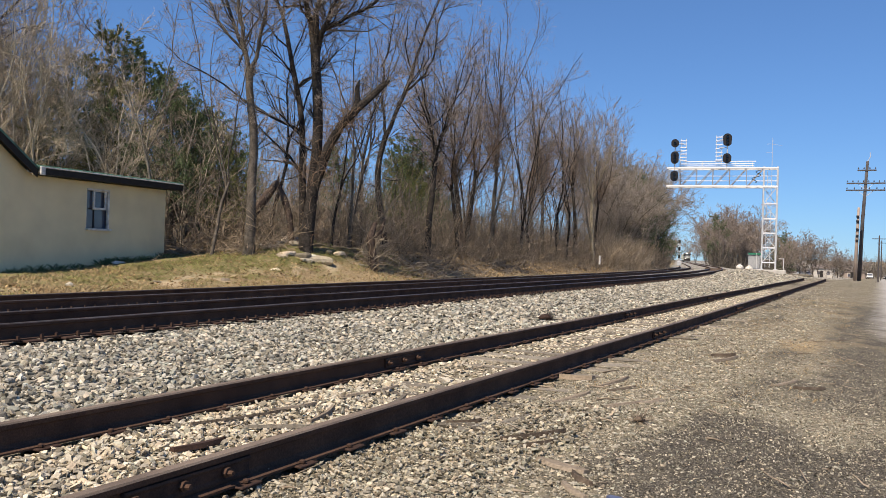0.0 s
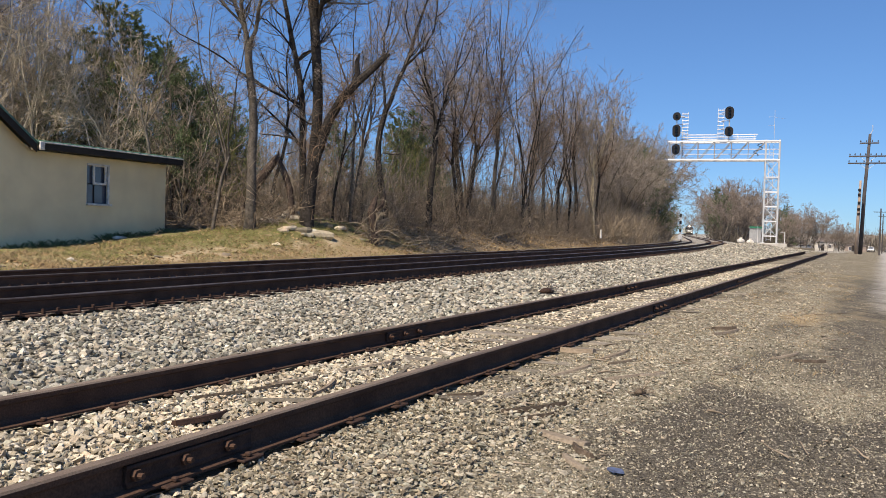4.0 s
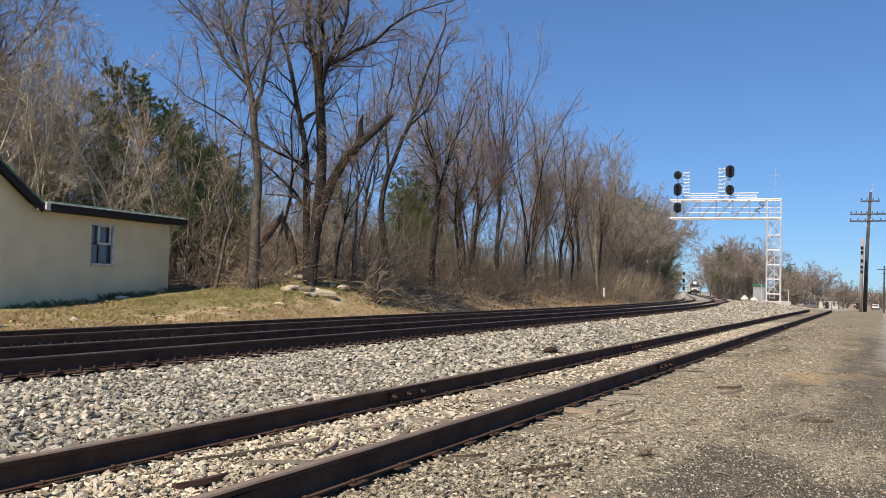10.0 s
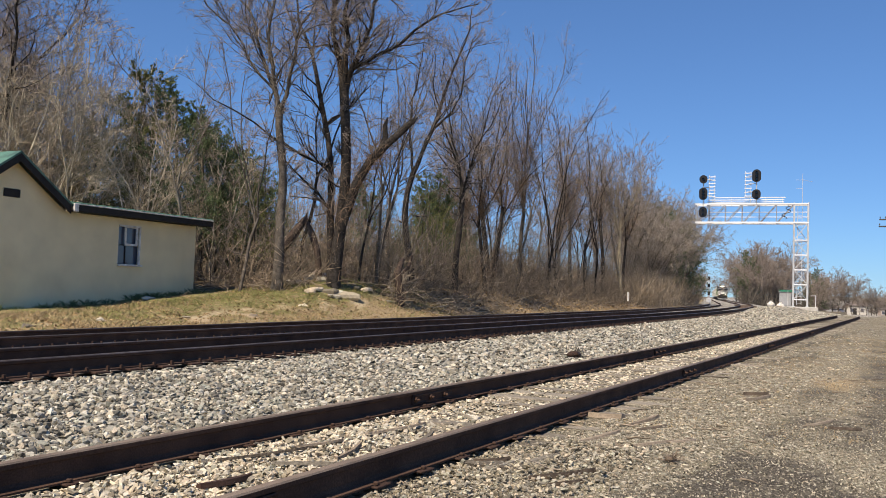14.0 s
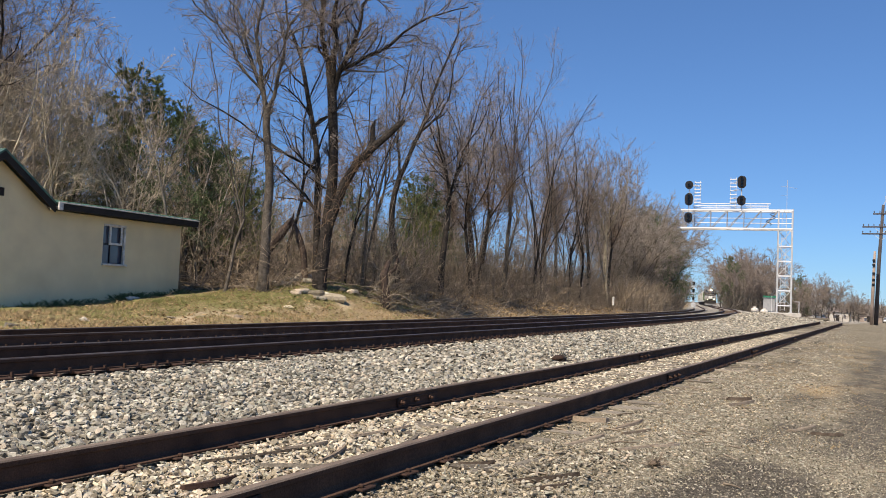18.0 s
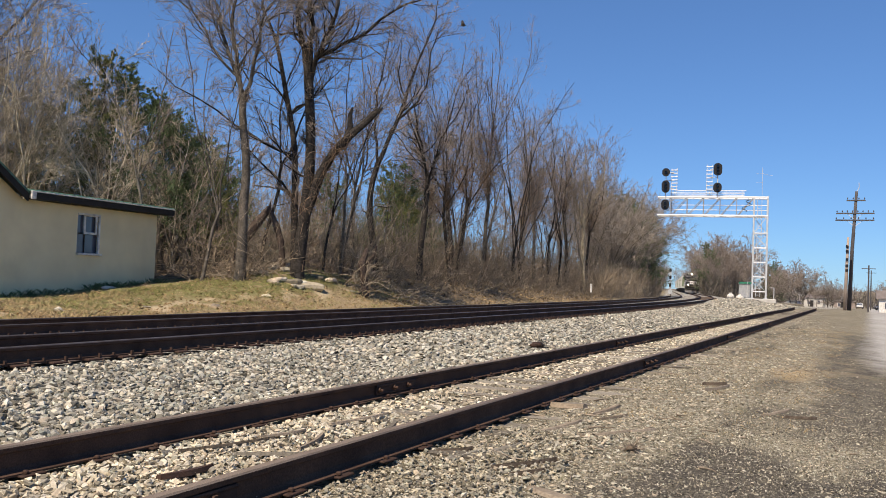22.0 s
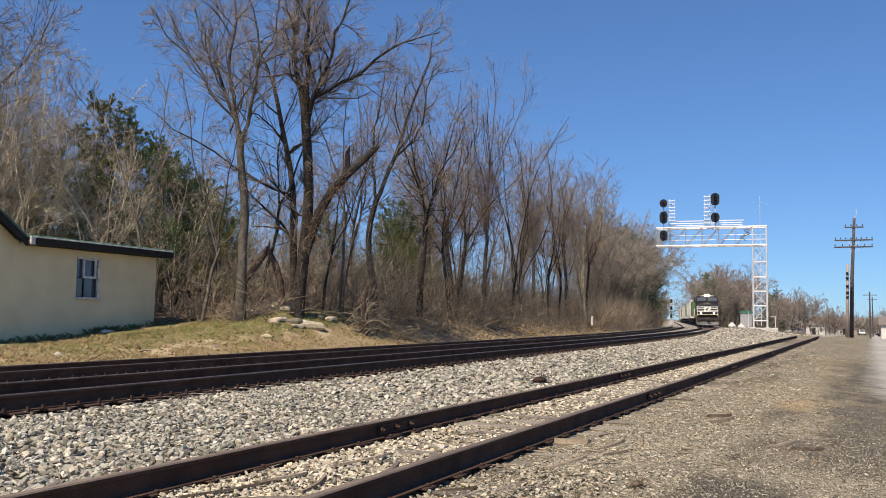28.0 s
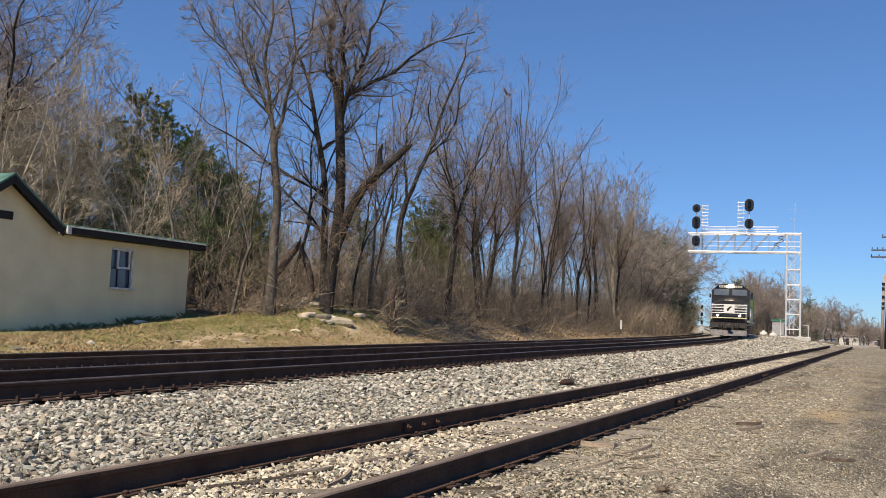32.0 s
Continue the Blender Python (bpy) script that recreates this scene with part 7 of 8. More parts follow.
M["cab_glass"] = glass("cab_glass", (0.10, 0.115, 0.14), 0.12)
M["headlight"] = glow("headlight", (1.0, 0.86, 0.62), 60.0)
M["ditch_light"] = glow("ditch_light", (1.0, 0.84, 0.60), 28.0)
M["number_light"] = glow("number_light", (1.0, 0.90, 0.72), 0.3)
M["car_green"] = material("car_green", (0.10, 0.17, 0.055), (0.06, 0.10, 0.04), 1.2, 0.6, 0, 0.05, 20, 0.2)
M["car_white"] = material("car_white", (0.56, 0.55, 0.50), (0.40, 0.385, 0.34), 0.9, 0.6, 0, 0.05, 20, 0.12)
M["car_steel"] = material("car_steel", (0.045, 0.038, 0.034), (0.03, 0.025, 0.022), 3, 0.8, 0, 0.1, 30, 0.2)


def wheelset(parent, x):
    """Two wheels and their axle."""
    a = part("axle", Geo().rod((x, -0.95, 0.5), (x, 0.95, 0.5), 0.08, 8), M["car_steel"], parent)
    for y in (-0.75, 0.75):
        w = Geo()
        ring = [(0.50 * math.cos(2 * math.pi * k / 20), 0.50 * math.sin(2 * math.pi * k / 20)) for k in range(20)]
        w.prism([(x + p, 0.5 + q) for p, q in ring], 1, y - 0.06, y + 0.06)
        part("wheel", w, M["car_steel"], a)


def bogie(parent, x, axles, wheelbase):
    b = part("bogie", Geo().box((x, 0, 0.62), (wheelbase + 0.5, 0.4, 0.3), 0.04).box((x, -1.03, 0.60), (wheelbase + 0.9, 0.16, 0.42), 0.05).box((x, 1.03, 0.60), (wheelbase + 0.9, 0.16, 0.42), 0.05), M["car_steel"], parent, "dark steel bogie")
    for k in range(axles):
        wheelset(b, x - wheelbase / 2 + wheelbase * k / (axles - 1))
    return b


def build_locomotive():
    """Front towards local +x, rail tops at z = 0, the coupler's face at x = 0."""
    L = thing("locomotive", pose(427, 80, TOP_A, 0, 0, 191), "black diesel freight locomotive with white nose stripes, headlights lit", "locomotive")
    part("underframe", Geo().box((-11.0, 0, 1.38), (20.4, 2.9, 0.30), 0.04), M["loco_frame"], L)
    for y in (-1.5, 1.5):
        part("side_sill", Geo().box((-11.0, y, 1.36), (20.2, 0.05, 0.22), 0.01), M["sill_yellow"], L, "pale yellow side sill stripe")
    # short wide nose with a sloping top
    nose = Geo()
    outline = [(-1.15, 1.53), (1.15, 1.53), (1.50, 1.75), (1.50, 2.85), (1.18, 3.10), (0.35, 3.36), (-0.35, 3.36), (-1.18, 3.10), (-1.50, 2.85), (-1.50, 1.75)]
    front = [(p * 0.97, q if q < 2.8 else 2.62 + (q - 2.8) * 0.75) for p, q in outline]
    pts = [(-3.0, p, q) for p, q in outline] + [(-1.25, p, q) for p, q in front]
    n = len(outline)
    nose.add(pts, [tuple(range(n))[::-1], tuple(range(n, 2 * n))] + [(i, (i + 1) % n, n + (i + 1) % n, n + i) for i in range(n)])
    no = part("nose", nose, M["loco_black"], L, "black wide nose")
    for z in (2.70, 2.46, 2.22, 2.02):
        part("nose_stripe", Geo().box((-1.235, 0, z), (0.02, 2.86, 0.075), 0.004), M["stripe_white"], no, "white nose stripe")
    part("nose_panel", Geo().box((-1.222, 0, 2.38), (0.02, 0.86, 0.66), 0.01), M["stripe_white"], no, "white panel with dark emblem")
    em = Geo().prism([(-0.16, 2.16), (-0.06, 2.20), (0.10, 2.44), (0.22, 2.50), (0.20, 2.62), (0.05, 2.60), (-0.06, 2.46), (-0.20, 2.32)], 0, -1.208, -1.198)
    part("emblem", em, M["loco_black"], no)
    part("nose_door", Geo().box((-1.24, 0.95, 2.2), (0.015, 0.62, 1.2), 0.004), M["loco_black"], no)
    # cab
    cab = Geo()
    co = [(-1.55, 1.53), (1.55, 1.53), (1.55, 3.98), (1.02, 4.40), (0.8, 4.50), (-0.8, 4.50), (-1.02, 4.40), (-1.55, 3.98)]
    cab.prism(co, 0, -5.8, -3.0)
    c = part("cab", cab, M["loco_black"], L, "black cab")
    for y in (-0.74, 0.74):
        part("windshield", Geo().box((-2.985, y, 3.80), (0.03, 1.22, 0.52), 0.03), M["cab_glass"], c, "dark windshield")
        part("wiper", Geo().bar((-2.965, y - 0.2, 3.5), (-2.965, y + 0.2, 3.9), 0.02), M["loco_frame"], c)
        part("number_board", Geo().box((-2.985, y * 0.86, 4.31), (0.03, 0.62, 0.17), 0.01), M["number_light"], c, "lit number board")
        for k in range(4):
            part("bar", Geo().box((-2.965, y * 0.86 - 0.2 + 0.13 * k, 4.31), (0.012, 0.06, 0.11)), M["loco_black"], c)
    for y in (-1.56, 1.56):
        part("side_window", Geo().box((-4.3, y, 3.45), (1.5, 0.03, 0.62), 0.01), M["cab_glass"], c)
        part("mirror", Geo().box((-3.2, y * 1.07, 3.5), (0.06, 0.14, 0.34), 0.01), M["loco_black"], c)
    part("sunshade", Geo().box((-2.9, 0, 4.46), (0.22, 2.5, 0.04), 0.01), M["loco_black"], c)
    hb = part("headlight_case", Geo().box((-2.95, 0, 4.33), (0.10, 0.46, 0.26), 0.03), M["loco_black"], c)
    for y in (-0.125, 0.125):
        part("headlight", Geo().tube([(-2.90, y, 4.33), (-2.87, y, 4.33)], [0.13, 0.12], 16), M["headlight"], hb, "lit headlight")
    part("horn", Geo().tube([(-4.2, 0.5, 4.62), (-3.7, 0.5, 4.66)], [0.03, 0.09], 8).rod((-4.2, 0.5, 4.5), (-4.2, 0.5, 4.65), 0.03), M["loco_frame"], L)
    # pilot, anticlimber, plow, coupler, ditch lights, steps
    part("anticlimber", Geo().box((-0.72, 0, 1.58), (0.5, 2.5, 0.16), 0.03), M["loco_frame"], L)
    part("sill_stripe", Geo().box((-0.462, 0, 1.60), (0.02, 2.9, 0.075), 0.004), M["sill_yellow"], L, "cream end sill stripe")
    part("pilot", Geo().box((-0.80, 0, 1.12), (0.16, 2.9, 0.72), 0.03), M["loco_frame"], L)
    plow = Geo()
    for e in (-1, 1):
        pts = [(-0.45, 0.0, 0.60), (-0.62, e * 1.45, 0.60), (-0.10, 0.0, 0.12), (-0.38, e * 1.45, 0.16), (-0.72, 0.0, 0.60), (-0.78, e * 1.45, 0.60), (-0.66, 0.0, 0.12), (-0.74, e * 1.45, 0.16)]
        plow.add(pts, [(0, 1, 3, 2), (4, 6, 7, 5), (0, 4, 5, 1), (2, 3, 7, 6), (1, 5, 7, 3), (0, 2, 6, 4)])
    part("plow", plow, M["plow_grey"], L, "grey snow plow")
    part("coupler", Geo().box((-0.25, 0, 0.92), (0.7, 0.26, 0.30), 0.05).box((0.05, 0.07, 0.92), (0.24, 0.36, 0.34), 0.07), M["loco_frame"], L, "dark steel coupler")
    part("draft_gear", Geo().box((-0.7, 0, 0.95), (0.1, 0.75, 0.5), 0.03), M["loco_frame"], L)
    for y in (-0.88, 0.88):
        d = part("ditch_light_case", Geo().box((-0.58, y, 1.80), (0.2, 0.30, 0.28), 0.04), M["loco_frame"], L)
        part("ditch_light", Geo().tube([(-0.48, y, 1.80), (-0.455, y, 1.80)], [0.085, 0.075], 16), M["ditch_light"], d, "lit ditch light")
    for y in (-0.55, -0.4, 0.4, 0.55, 0.75, -0.75):
        part("air_hose", Geo().tube([(-0.66, y, 1.15), (-0.5, y, 0.95), (-0.5, y * 0.95, 0.62), (-0.58, y * 0.9, 0.5)], [0.03] * 4, 6), M["loco_frame"], L)
    for y in (-1.36, 1.36):
        for k in range(4):
            part("step", Geo().box((-1.05, y, 0.42 + 0.3 * k), (0.5, 0.3, 0.04), 0.008), M["sill_yellow"], L, "pale edged step")
        part("step_side", Geo().box((-1.3, y, 0.85), (0.04, 0.34, 1.1), 0.01), M["loco_frame"], L)
        part("grab_rail", Geo().tube([(-0.75, y, 1.2), (-0.72, y, 2.6), (-0.9, y * 0.9, 2.75)], [0.02] * 3, 6), M["stripe_white"], L)
    part("front_rail", Geo().tube([(-0.72, -1.3, 2.55), (-0.62, -0.4, 2.55), (-0.62, 0.4, 2.55), (-0.72, 1.3, 2.55)], [0.018] * 4, 6), M["stripe_white"], L)
    # hood and the rest
    part("hood", Geo().prism([(-0.95, 1.53), (0.95, 1.53), (0.95, 4.0), (0.7, 4.28), (-0.7, 4.28), (-0.95, 4.0)], 0, -20.6, -5.8), M["loco_black"], L, "black engine hood")
    part("radiator", Geo().box((-18.2, 0, 4.05), (4.4, 3.0, 0.6), 0.08), M["loco_black"], L)
    part("exhaust", Geo().box((-11.5, 0, 4.4), (0.9, 0.5, 0.22), 0.04), M["loco_frame"], L)
    part("dynamic_brake", Geo().box((-7.4, 0, 3.9), (2.2, 2.5, 0.7), 0.06), M["loco_black"], L)
    part("fuel_tank", Geo().box((-11, 0, 0.72), (5.6, 2.7, 0.82), 0.15), M["loco_frame"], L)
    for y in (-1.42, 1.42):
        part("hand_rail", Geo().rod((-20.3, y, 2.55), (-6.0, y, 2.55), 0.02, 6), M["stripe_white"], L)
        for k in range(9):
            part("stanchion", Geo().rod((-20 + 1.7 * k, y, 1.5), (-20 + 1.7 * k, y, 2.55), 0.018, 5), M["stripe_white"], L)
    bogie(L, -5.0, 3, 3.6)
    bogie(L, -17.0, 3, 3.6)
    return L


def build_car(kind):
    """Freight car, its front coupler at x = 0, 16 m long."""
    mat = M["car_green" if kind == "green" else "car_white"]
    w = thing("freight_car", Matrix.Identity(4), "green covered hopper car in the train" if kind == "green" else "dirty white freight box car in the train", "freight car", "freight cars")
    if kind == "green":
        body = Geo().prism([(-1.4, 1.5), (1.4, 1.5), (1.45, 2.4), (1.43, 3.8), (0.85, 4.2), (-0.85, 4.2), (-1.43, 3.8), (-1.45, 2.4)], 0, -14.8, -0.9)
    else:
        body = Geo().prism([(-1.52, 1.15), (1.52, 1.15), (1.52, 4.35), (0.8, 4.55), (-0.8, 4.55), (-1.52, 4.35)], 0, -15.2, -0.6)
    part("body", body, mat, w)
    rib = Geo().box((0, 0, 2.7), (0.10, 2.96 if kind == "green" else 3.1, 2.3), 0.02).data("rib", mat)
    for k in range(9):
        part("rib", rib, None, w, at=pose(-1.4 - 1.62 * k, 0, 0.1))
    for y in (-1.54, 1.54):
        part("door", Geo().box((-7.9, y * (0.95 if kind == "green" else 1.0), 2.7), (2.6, 0.07, 2.4), 0.02), mat, w)
    part("roof_walk", Geo().box((-7.9, 0, 4.58), (13.5, 0.5, 0.06), 0.01), M["car_steel"], w)
    part("underframe", Geo().box((-7.9, 0, 1.05), (15.0, 1.0, 0.25), 0.03), M["car_steel"], w)
    for x in (-0.35, -15.45):
        part("coupler", Geo().box((x, 0, 0.92), (0.9, 0.25, 0.28), 0.05), M["car_steel"], w)
    for k in range(5):
        part("ladder_rung", Geo().box((-0.55, 1.1, 1.5 + 0.5 * k), (0.05, 0.5, 0.05)), M["car_steel"], w)
    bogie(w, -2.7, 2, 1.8)
    bogie(w, -13.1, 2, 1.8)
    return w


locomotive = build_locomotive()
first_green, first_white = build_car("green"), build_car("white")
CARS = []
for k, kind in enumerate("GWWGWWWGWWGW"):
    src = first_green if kind == "G" else first_white
    CARS.append(src if kind + str(k) in ("G0", "W1") else copy_thing(src, Matrix.Identity(4)))
NOSE_X = [(0, 427.6), (4, 391.0), (7, 362.5), (10, 333.0), (13, 302.0), (15, 279.5), (17, 256.0), (19, 232.3), (21, 208.6), (23, 184.6), (25.5, 154.8), (28, 124.4), (30, 99.6), (32, 74.1)]


# ---- birds ----
def build_bird(name, span, label, girth=1.0):
    """Dark bird, flying towards local +x; wings are parts that can turn about their roots."""
    b = thing(name, pose(0, 0, 60), label, "bird", "birds")
    dark = M["bird"]
    part("body", Geo().tube([(0.24, 0, 0.01), (0.18, 0, 0.015), (0.06, 0, 0), (-0.10, 0, 0), (-0.2, 0, 0.01)], [girth * q for q in (0.015, 0.038, 0.06, 0.05, 0.02)], 10), dark, b, smooth=True)
    part("head", Geo().tube([(0.20, 0, 0.02), (0.25, 0, 0.03), (0.30, 0, 0.015)], [girth * q for q in (0.035, 0.03, 0.006)], 8), dark, b, smooth=True)
    part("tail", Geo().prism([(-0.16, -0.025), (-0.36, -0.085), (-0.40, 0.0), (-0.36, 0.085), (-0.16, 0.025)], 2, -0.004, 0.010), dark, b)
    out = []
    for e in (-1, 1):
        h = span / 2
        w = Geo().prism([(0.12, 0.0), (0.16, e * h * 0.35), (0.12, e * h * 0.62), (0.03, e * h * 0.92), (-0.02, e * h), (-0.07, e * h * 0.9), (-0.05, e * h * 0.8), (-0.12, e * h * 0.78), (-0.10, e * h * 0.62), (-0.15, e * h * 0.4), (-0.13, 0.0)], 2, -0.008, 0.008)
        o = part("wing", w, dark, b, "dark outspread wing", at=pose(0, e * 0.03, 0.02))
        out.append(o)
    return b, out


M["bird"] = material("bird", (0.018, 0.016, 0.015), (0.03, 0.025, 0.02), 8, 0.6, 0, 0, 30, 0.2)
CROW = [ (0, 5.65, 20.10, 2.11), (1.4, 11.52, 19.23, 3.99), (1.8, 14.48, 19.98, 5.18), (1.9, 15.32, 20.52, 5.66), (2, 16.23, 20.93, 5.84), (2.1, 17.86, 22.19, 6.50), (2.2, 19.17, 22.97, 6.85), (2.3, 20.44, 23.85, 7.37), (2.5, 23.64, 26.49, 8.43), (2.7, 27.42, 30.25, 9.71), (3, 33.03, 37.22, 11.44), (3.3, 39.64, 46.71, 13.43), (5, 58.44, 85.26, 21.16), (12, 88.77, 253.41, 77.81), (32, 57.21, 716.66, 200.13) ]
HAWK = [ (0, -4.11, 142.97, 22.75), (12, 15.73, 96.94, 23.57), (17.2, 34.20, 52.50, 15.56), (18, 37.22, 46.25, 16.47), (18.2, 38.57, 45.77, 16.90), (18.4, 40.10, 44.97, 17.16), (18.6, 41.42, 44.59, 18.14), (18.8, 42.85, 44.13, 18.70), (19.5, 47.99, 41.53, 21.72), (20.6, 55.01, 36.01, 25.14), (21.4, 60.50, 31.51, 23.35), (21.8, 62.37, 30.13, 22.31), (22, 62.75, 29.44, 21.91), (22.2, 63.21, 28.59, 21.38), (22.4, 64.43, 28.41, 21.63), (22.6, 65.58, 28.37, 21.47), (22.8, 66.71, 28.39, 21.04), (23, 67.71, 28.67, 20.72), (23.2, 69.47, 29.59, 20.47), (23.7, 74.60, 32.56, 20.54), (25, 89.26, 43.27, 21.48), (28, 107.85, 70.28, 35.80), (32, 122.58, 145.04, 57.98) ]
GLIDER = [ (0, 91.14, -49.41, 80.46), (14, 72.89, -13.41, 50.31), (26, 53.20, 20.25, 27.06), (28, 51.65, 18.23, 24.01), (28.8, 52.35, 17.33, 22.09), (29, 53.71, 16.96, 22.36), (29.2, 55.21, 16.21, 22.51), (29.4, 57.43, 16.21, 22.79), (29.6, 59.51, 16.55, 22.79), (29.8, 61.69, 16.70, 22.78), (30, 63.68, 17.22, 22.70), (30.2, 65.32, 18.58, 22.66), (30.5, 67.98, 20.26, 22.49), (30.8, 70.42, 22.22, 22.75), (31.1, 72.38, 25.01, 22.69), (31.4, 74.14, 27.94, 22.93), (31.7, 75.79, 31.20, 23.14), (32, 77.44, 34.49, 23.36) ]
crow, crow_wings = build_bird("crow", 1.5, "black crow flapping past the trees", 2.2)
hawk, hawk_wings = build_bird("hawk", 1.6, "dark soaring bird with raised wings")
glider, glider_wings = build_bird("hawk", 1.5, "dark soaring bird with wings in a shallow V")


# ---- far things by the road ----
def build_far():
    brick = material("far_brick", (0.33, 0.27, 0.23), (0.25, 0.20, 0.17), 1, 0.9)
    shingle = material("far_shingle", (0.20, 0.17, 0.155), (0.13, 0.11, 0.10), 1, 0.9)

    M["far_cream"] = material("far_cream", (0.52, 0.49, 0.44), (0.42, 0.40, 0.36), 1, 0.9)

    def far_house(x, y, w, d, h, roof, wall, label, yaw=0, flat=False):
        z = float(ground_z(x, y)) - 0.3
        b = thing("distant_house", pose(x, y, z, 0, 0, yaw), label, "house", "distant houses")
        part("wall", Geo().box((0, 0, h / 2), (d, w, h), 0.02), wall, b)
        if flat:
            part("roof", Geo().box((0, 0, h + 0.15), (d + 0.6, w + 0.6, 0.3), 0.03), shingle, b)
        else:
            part("roof", Geo().prism([(-d / 2 - 0.4, h), (0, h + roof), (d / 2 + 0.4, h)], 1, -w / 2 - 0.4, w / 2 + 0.4), shingle, b)
        for k in range(max(2, int(w / 2.5))):
            yy = -w / 2 + (k + 0.5) * w / max(2, int(w / 2.5))
            f = part("window", Geo().box((-d / 2 - 0.02, yy, h * 0.55), (0.06, 0.95, 1.2), 0.01), M["white_paint"], b)
            part("pane", Geo().box((-d / 2 - 0.055, yy, h * 0.55), (0.02, 0.75, 1.0)), M["pane"], f)
        part("door", Geo().box((-d / 2 - 0.03, w * 0.1, 1.2), (0.06, 1.0, 2.1), 0.01), M["black_trim"], b)
        return b

    far_house(285.0, 12.6, 5.6, 6, 3.0, 1.4, M["far_cream"], "pale house with brown roof beyond the crossing")
    far_house(168.0, -6.6, 7.5, 6, 2.6, 1.5, M["white_paint"], "white bungalow with brown roof beside the road")
    far_house(200.0, -14.0, 9, 7, 3.2, 1.6, brick, "brown house far down the road")
    far_house(300.0, 4.5, 6, 6, 2.2, 1.2, brick, "low brown shed far beyond the tracks", flat=True)

    def vehicle(x, y, yaw, colour, tall, label, name="parked_car"):
        z = float(ground_z(x, y))
        c = thing(name, pose(x, y, z, 0, 0, yaw), label, "car", "parked cars")
        paint = material(name + "_paint", colour, tuple(k * 0.85 for k in colour), 2, 0.3, 0, 0, 20, 0.03, coat=0.6)
        body = Geo().prism([(-2.2, 0.35), (2.2, 0.35), (2.25, 0.75), (2.1, 0.95), (1.1, 1.05), (-2.15, 1.05), (-2.25, 0.7)], 1, -0.9, 0.9)
        part("body", body, paint, c)
        part("cabin", Geo().prism([(-2.0, 1.05), (1.0, 1.05), (0.35, tall), (-1.7, tall)], 1, -0.8, 0.8), paint, c)
        part("windshield", Geo().prism([(0.42, tall - 0.10), (0.98, 1.10), (1.0, 1.12), (0.45, tall - 0.07)], 1, -0.72, 0.72), M["cab_glass"], c)
        part("rear_window", Geo().prism([(-1.74, tall - 0.08), (-1.99, 1.12), (-2.03, 1.12), (-1.78, tall - 0.08)], 1, -0.7, 0.7), M["cab_glass"], c)
        for y2 in (-0.81, 0.81):
            part("side_window", Geo().box((-0.55, y2, (1.1 + tall) / 2), (1.9, 0.02, (tall - 1.2) * 0.75), 0.005), M["cab_glass"], c)
        for x2 in (-1.4, 1.4):
            for y2 in (-0.85, 0.85):
                ring = [(x2 + 0.34 * math.cos(2 * math.pi * k / 14), 0.34 + 0.34 * math.sin(2 * math.pi * k / 14)) for k in range(14)]
                part("wheel", Geo().prism(ring, 1, y2 - 0.1, y2 + 0.1), M["signal_black"], c)
        for y2 in (-0.65, 0.65):
            part("headlamp", Geo().box((2.22, y2, 0.72), (0.06, 0.3, 0.16), 0.02), M["white_paint"], c)
            part("tail_lamp", Geo().box((-2.22, y2, 0.8), (0.06, 0.16, 0.3), 0.02), material("tail_red", (0.4, 0.02, 0.02)), c)
        part("bumper", Geo().box((2.25, 0, 0.5), (0.1, 1.7, 0.2), 0.03), M["signal_black"], c)

    vehicle(300.0, 0.15, 178, (0.75, 0.75, 0.74), 1.75, "white van parked far down the road", "white_van")
    vehicle(262.0, -5.6, 120, (0.02, 0.02, 0.025), 1.6, "black car parked beside the road", "black_car")
    vehicle(250.0, -9.2, 100, (0.30, 0.31, 0.32), 1.5, "grey car parked beside the bungalow", "grey_car")
    vehicle(246.0, 16.3, 60, (0.75, 0.74, 0.72), 1.5, "white car parked by the pale house", "white_car")
    # stack of old ties and dirt mound beyond the bridge
    r = random.Random(8)
    h = thing("tie_stack", pose(96.0, 6.6, float(ground_z(96.0, 6.6))), "low stack of old dark ties", "tie stack")
    tm = tie_mesh(0.22, 0.17, 2.5, 71, 0.01)
    for k in range(7):
        part("tie", tm, None, h, at=pose(0.26 * (k % 4) - 0.4, r.uniform(-0.2, 0.2), 0.17 + 0.18 * (k // 4), 0, 0, r.uniform(-12, 12)))
    # far woods that close the view
    rr = np.random.RandomState(15)
    for name, lab, count, box, hh, mat in (("far_woods", "brown bare woods along the horizon", 8000, (300, 420, -190, 62), (5, 10), "bark_dark"), ("far_thicket", "brown bare trees behind the signal bridge", 6500, (178, 290, 0, 1), (2, 6.5), "bark_dark"),
                                           ("edge_thicket", "dense brown brush where the wood meets the curve", 7000, (88, 158, 6.8, 17), (1.5, 6.0), "thicket"), ("left_woods", "bare woods beyond the house", 2500, (-60, 40, 45, 75), (5, 13), "twig_far")):
        items = []
        for _ in range(count):
            x = rr.uniform(box[0], box[1])
            if name == "far_thicket":
                y = x * rr.uniform(0.083, 0.158)
            elif name == "edge_thicket":
                y = float(line_a(x)) + box[2] + (box[3] - box[2]) * rr.uniform() ** 1.3
            else:
                y = rr.uniform(box[2], box[3])
            if name == "far_woods" and abs(y - float(line_a(x))) < 7:
                continue
            L = rr.uniform(*hh) * rr.uniform(0.55, 1.0)
            if name == "edge_thicket":
                L *= min(1.0, 0.35 + (y - float(line_a(x)) - 6.5) / 6)
            z = float(ground_z(x, y)) + rr.uniform(-0.2, 0.35) * L * 0.9
            w = 0.6 if rr.uniform() < 0.6 else 0.25
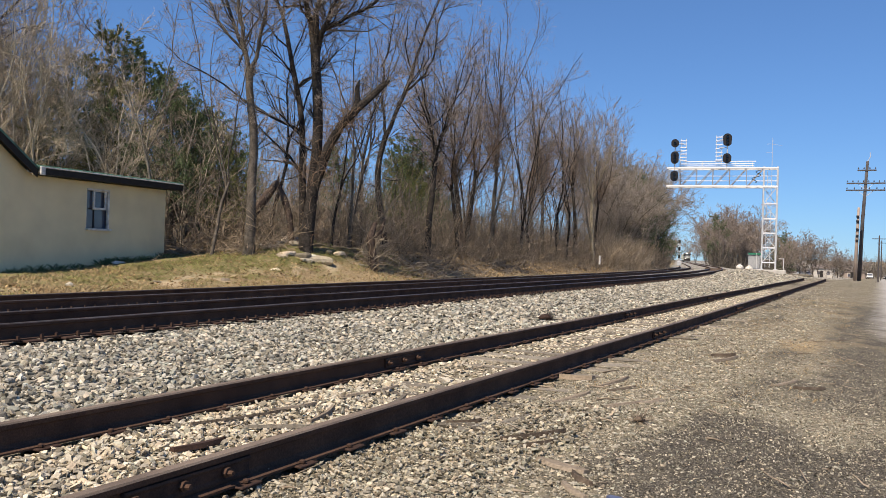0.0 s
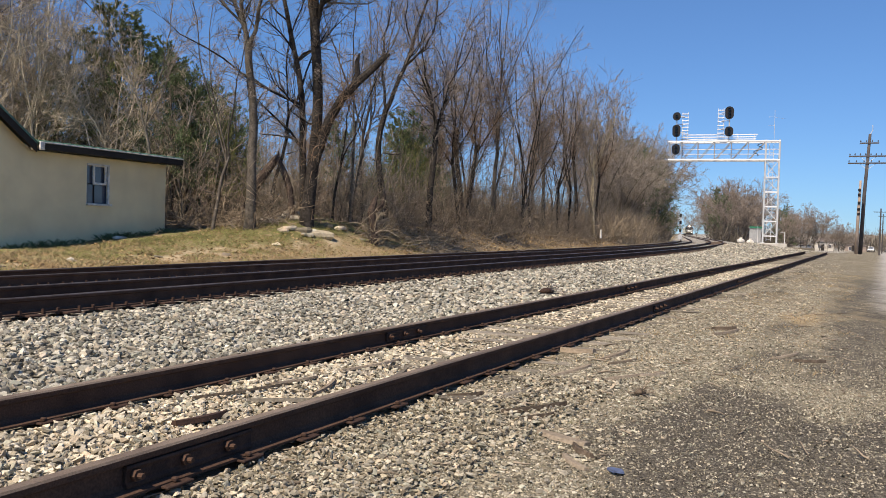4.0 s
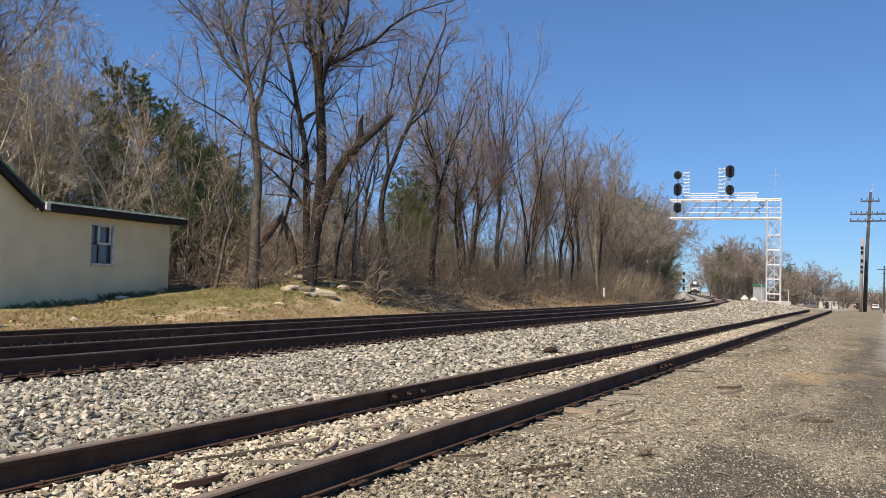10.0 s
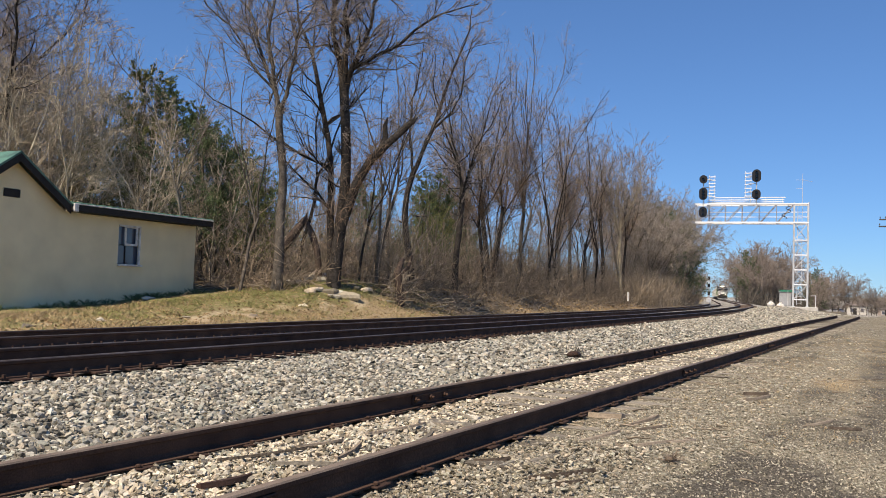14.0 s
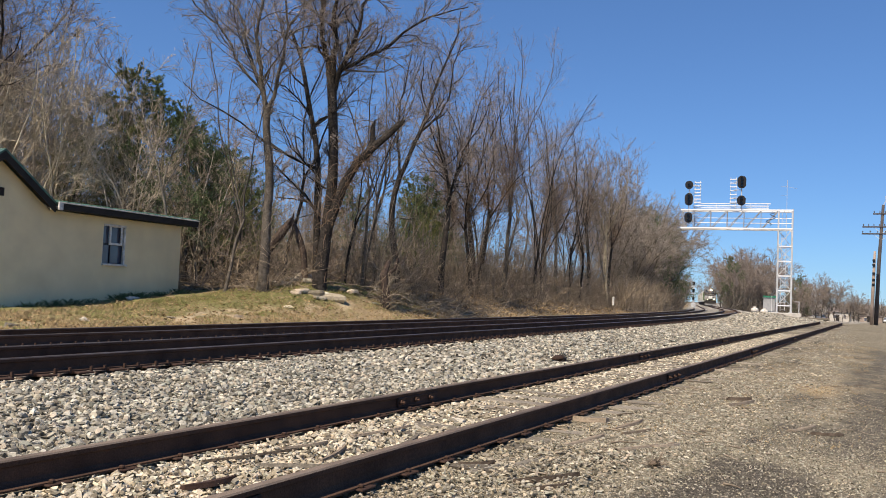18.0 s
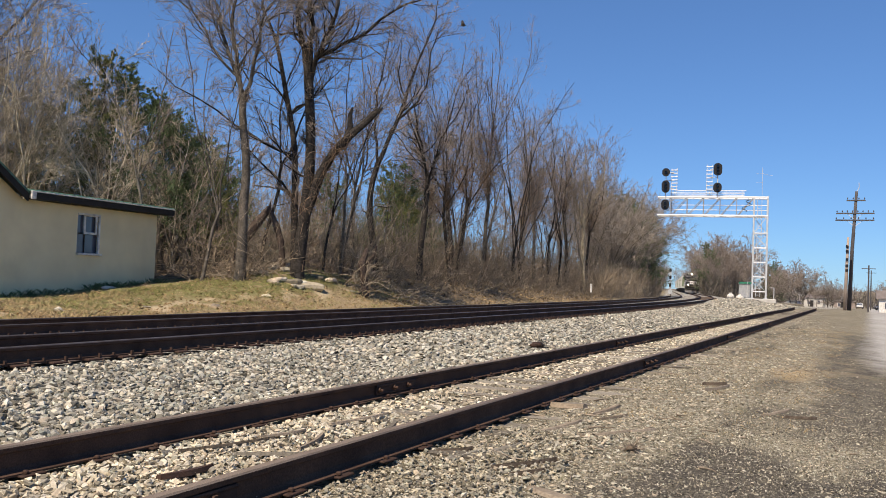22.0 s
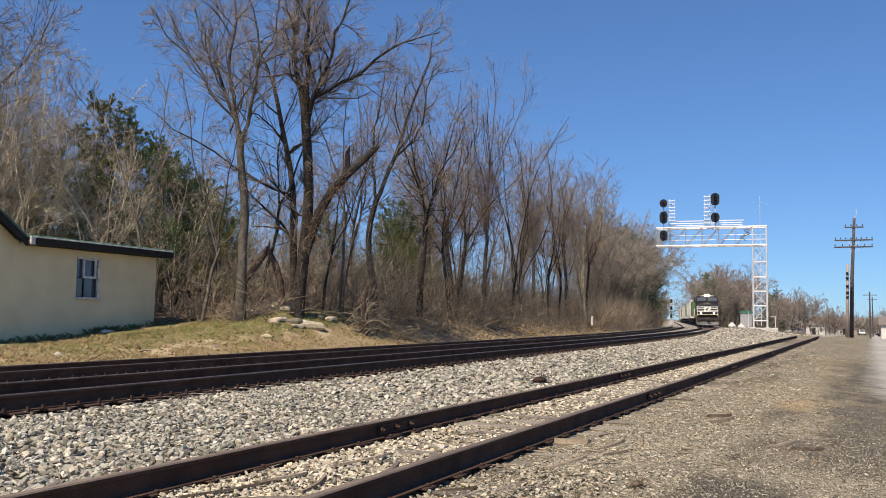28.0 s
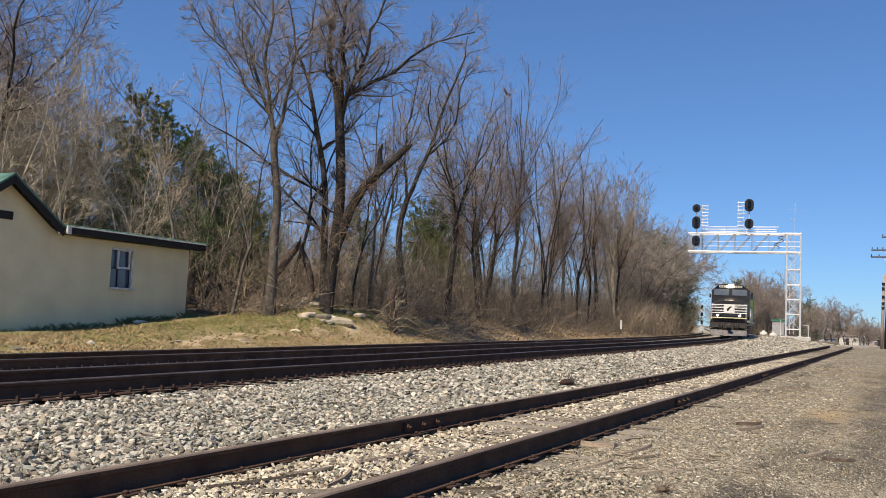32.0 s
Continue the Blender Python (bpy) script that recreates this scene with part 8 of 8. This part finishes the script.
            items.append(stem(rr, (x, y, z), (rr.normal(0, w), rr.normal(0, w), 1), L * (0.75 if w > 0.5 else 1), rr.uniform(0.02, 0.045) * (2.2 if box[0] > 170 else 1), 0.012, 3, 0.2, 0.03))
        tagged(part(name, solid(name, *tubes(items, 2), M[mat]), None), lab, "woods", kind="stuff")


build_far()


# ---- movement ----
def flight(rows, bank):
    """Poses along a path of (seconds, x, y, z), nose forward."""
    out, last = [], None
    for i, (t, x, y, z) in enumerate(rows):
        a, b = rows[max(i - 1, 0)], rows[min(i + 1, len(rows) - 1)]
        yaw = math.degrees(math.atan2(b[2] - a[2], b[1] - a[1]))
        if last is not None:
            while yaw - last > 180:
                yaw -= 360
            while yaw - last < -180:
                yaw += 360
            yaw = max(last - 80, min(last + 80, yaw))
        last = yaw
        out.append((t, pose(x, y, z, bank, 0, yaw)))
    return out


def motions():
    ts, xs = [t for t, _ in NOSE_X], [x for _, x in NOSE_X]
    line = np.arange(60, 720, 0.5)
    run = np.concatenate([[0], np.cumsum(np.hypot(np.diff(line), np.diff(line_a(line))))])

    def on_line(s):
        x = float(np.interp(s, run, line))
        return x, float(line_a(x))

    for ob, back, first, second in [(locomotive, 0.0, 5.0, 17.0)] + [(c, 22.0 + 16.0 * k, 2.7, 13.1) for k, c in enumerate(CARS)]:
        rows = []
        for t, x in zip(ts, xs):
            s = float(np.interp(x, line, run)) + back
            ax, ay = on_line(s + first)
            bx, by = on_line(s + second)
            yaw = math.atan2(ay - by, ax - bx)
            k = first
            rows.append((t, pose(ax + k * math.cos(yaw), ay + k * math.sin(yaw), TOP_A, 0, 0, math.degrees(yaw) % 360)))
        walk(ob, rows)
    walk(crow, flight(CROW, 0))
    beat = [0.0, 1.5] + [1.6 + 0.1 * k for k in range(20)] + [4.0, 32.0]
    for e, wing in zip((-1, 1), crow_wings):
        walk(wing, [(t, pose(0, e * 0.03, 0.02, e * (-30 if round(t * 10) % 2 == 0 else 50), 0, 0)) for t in beat])
    for bird, wings, path, bank, up in ((hawk, hawk_wings, HAWK, 25, 24), (glider, glider_wings, GLIDER, 20, 30)):
        walk(bird, flight(path, bank))
        for e, wing in zip((-1, 1), wings):
            walk(wing, [(0.0, pose(0, e * 0.03, 0.02, e * up, 0, 0)), (32.0, pose(0, e * 0.03, 0.02, e * up, 0, 0))])


motions()
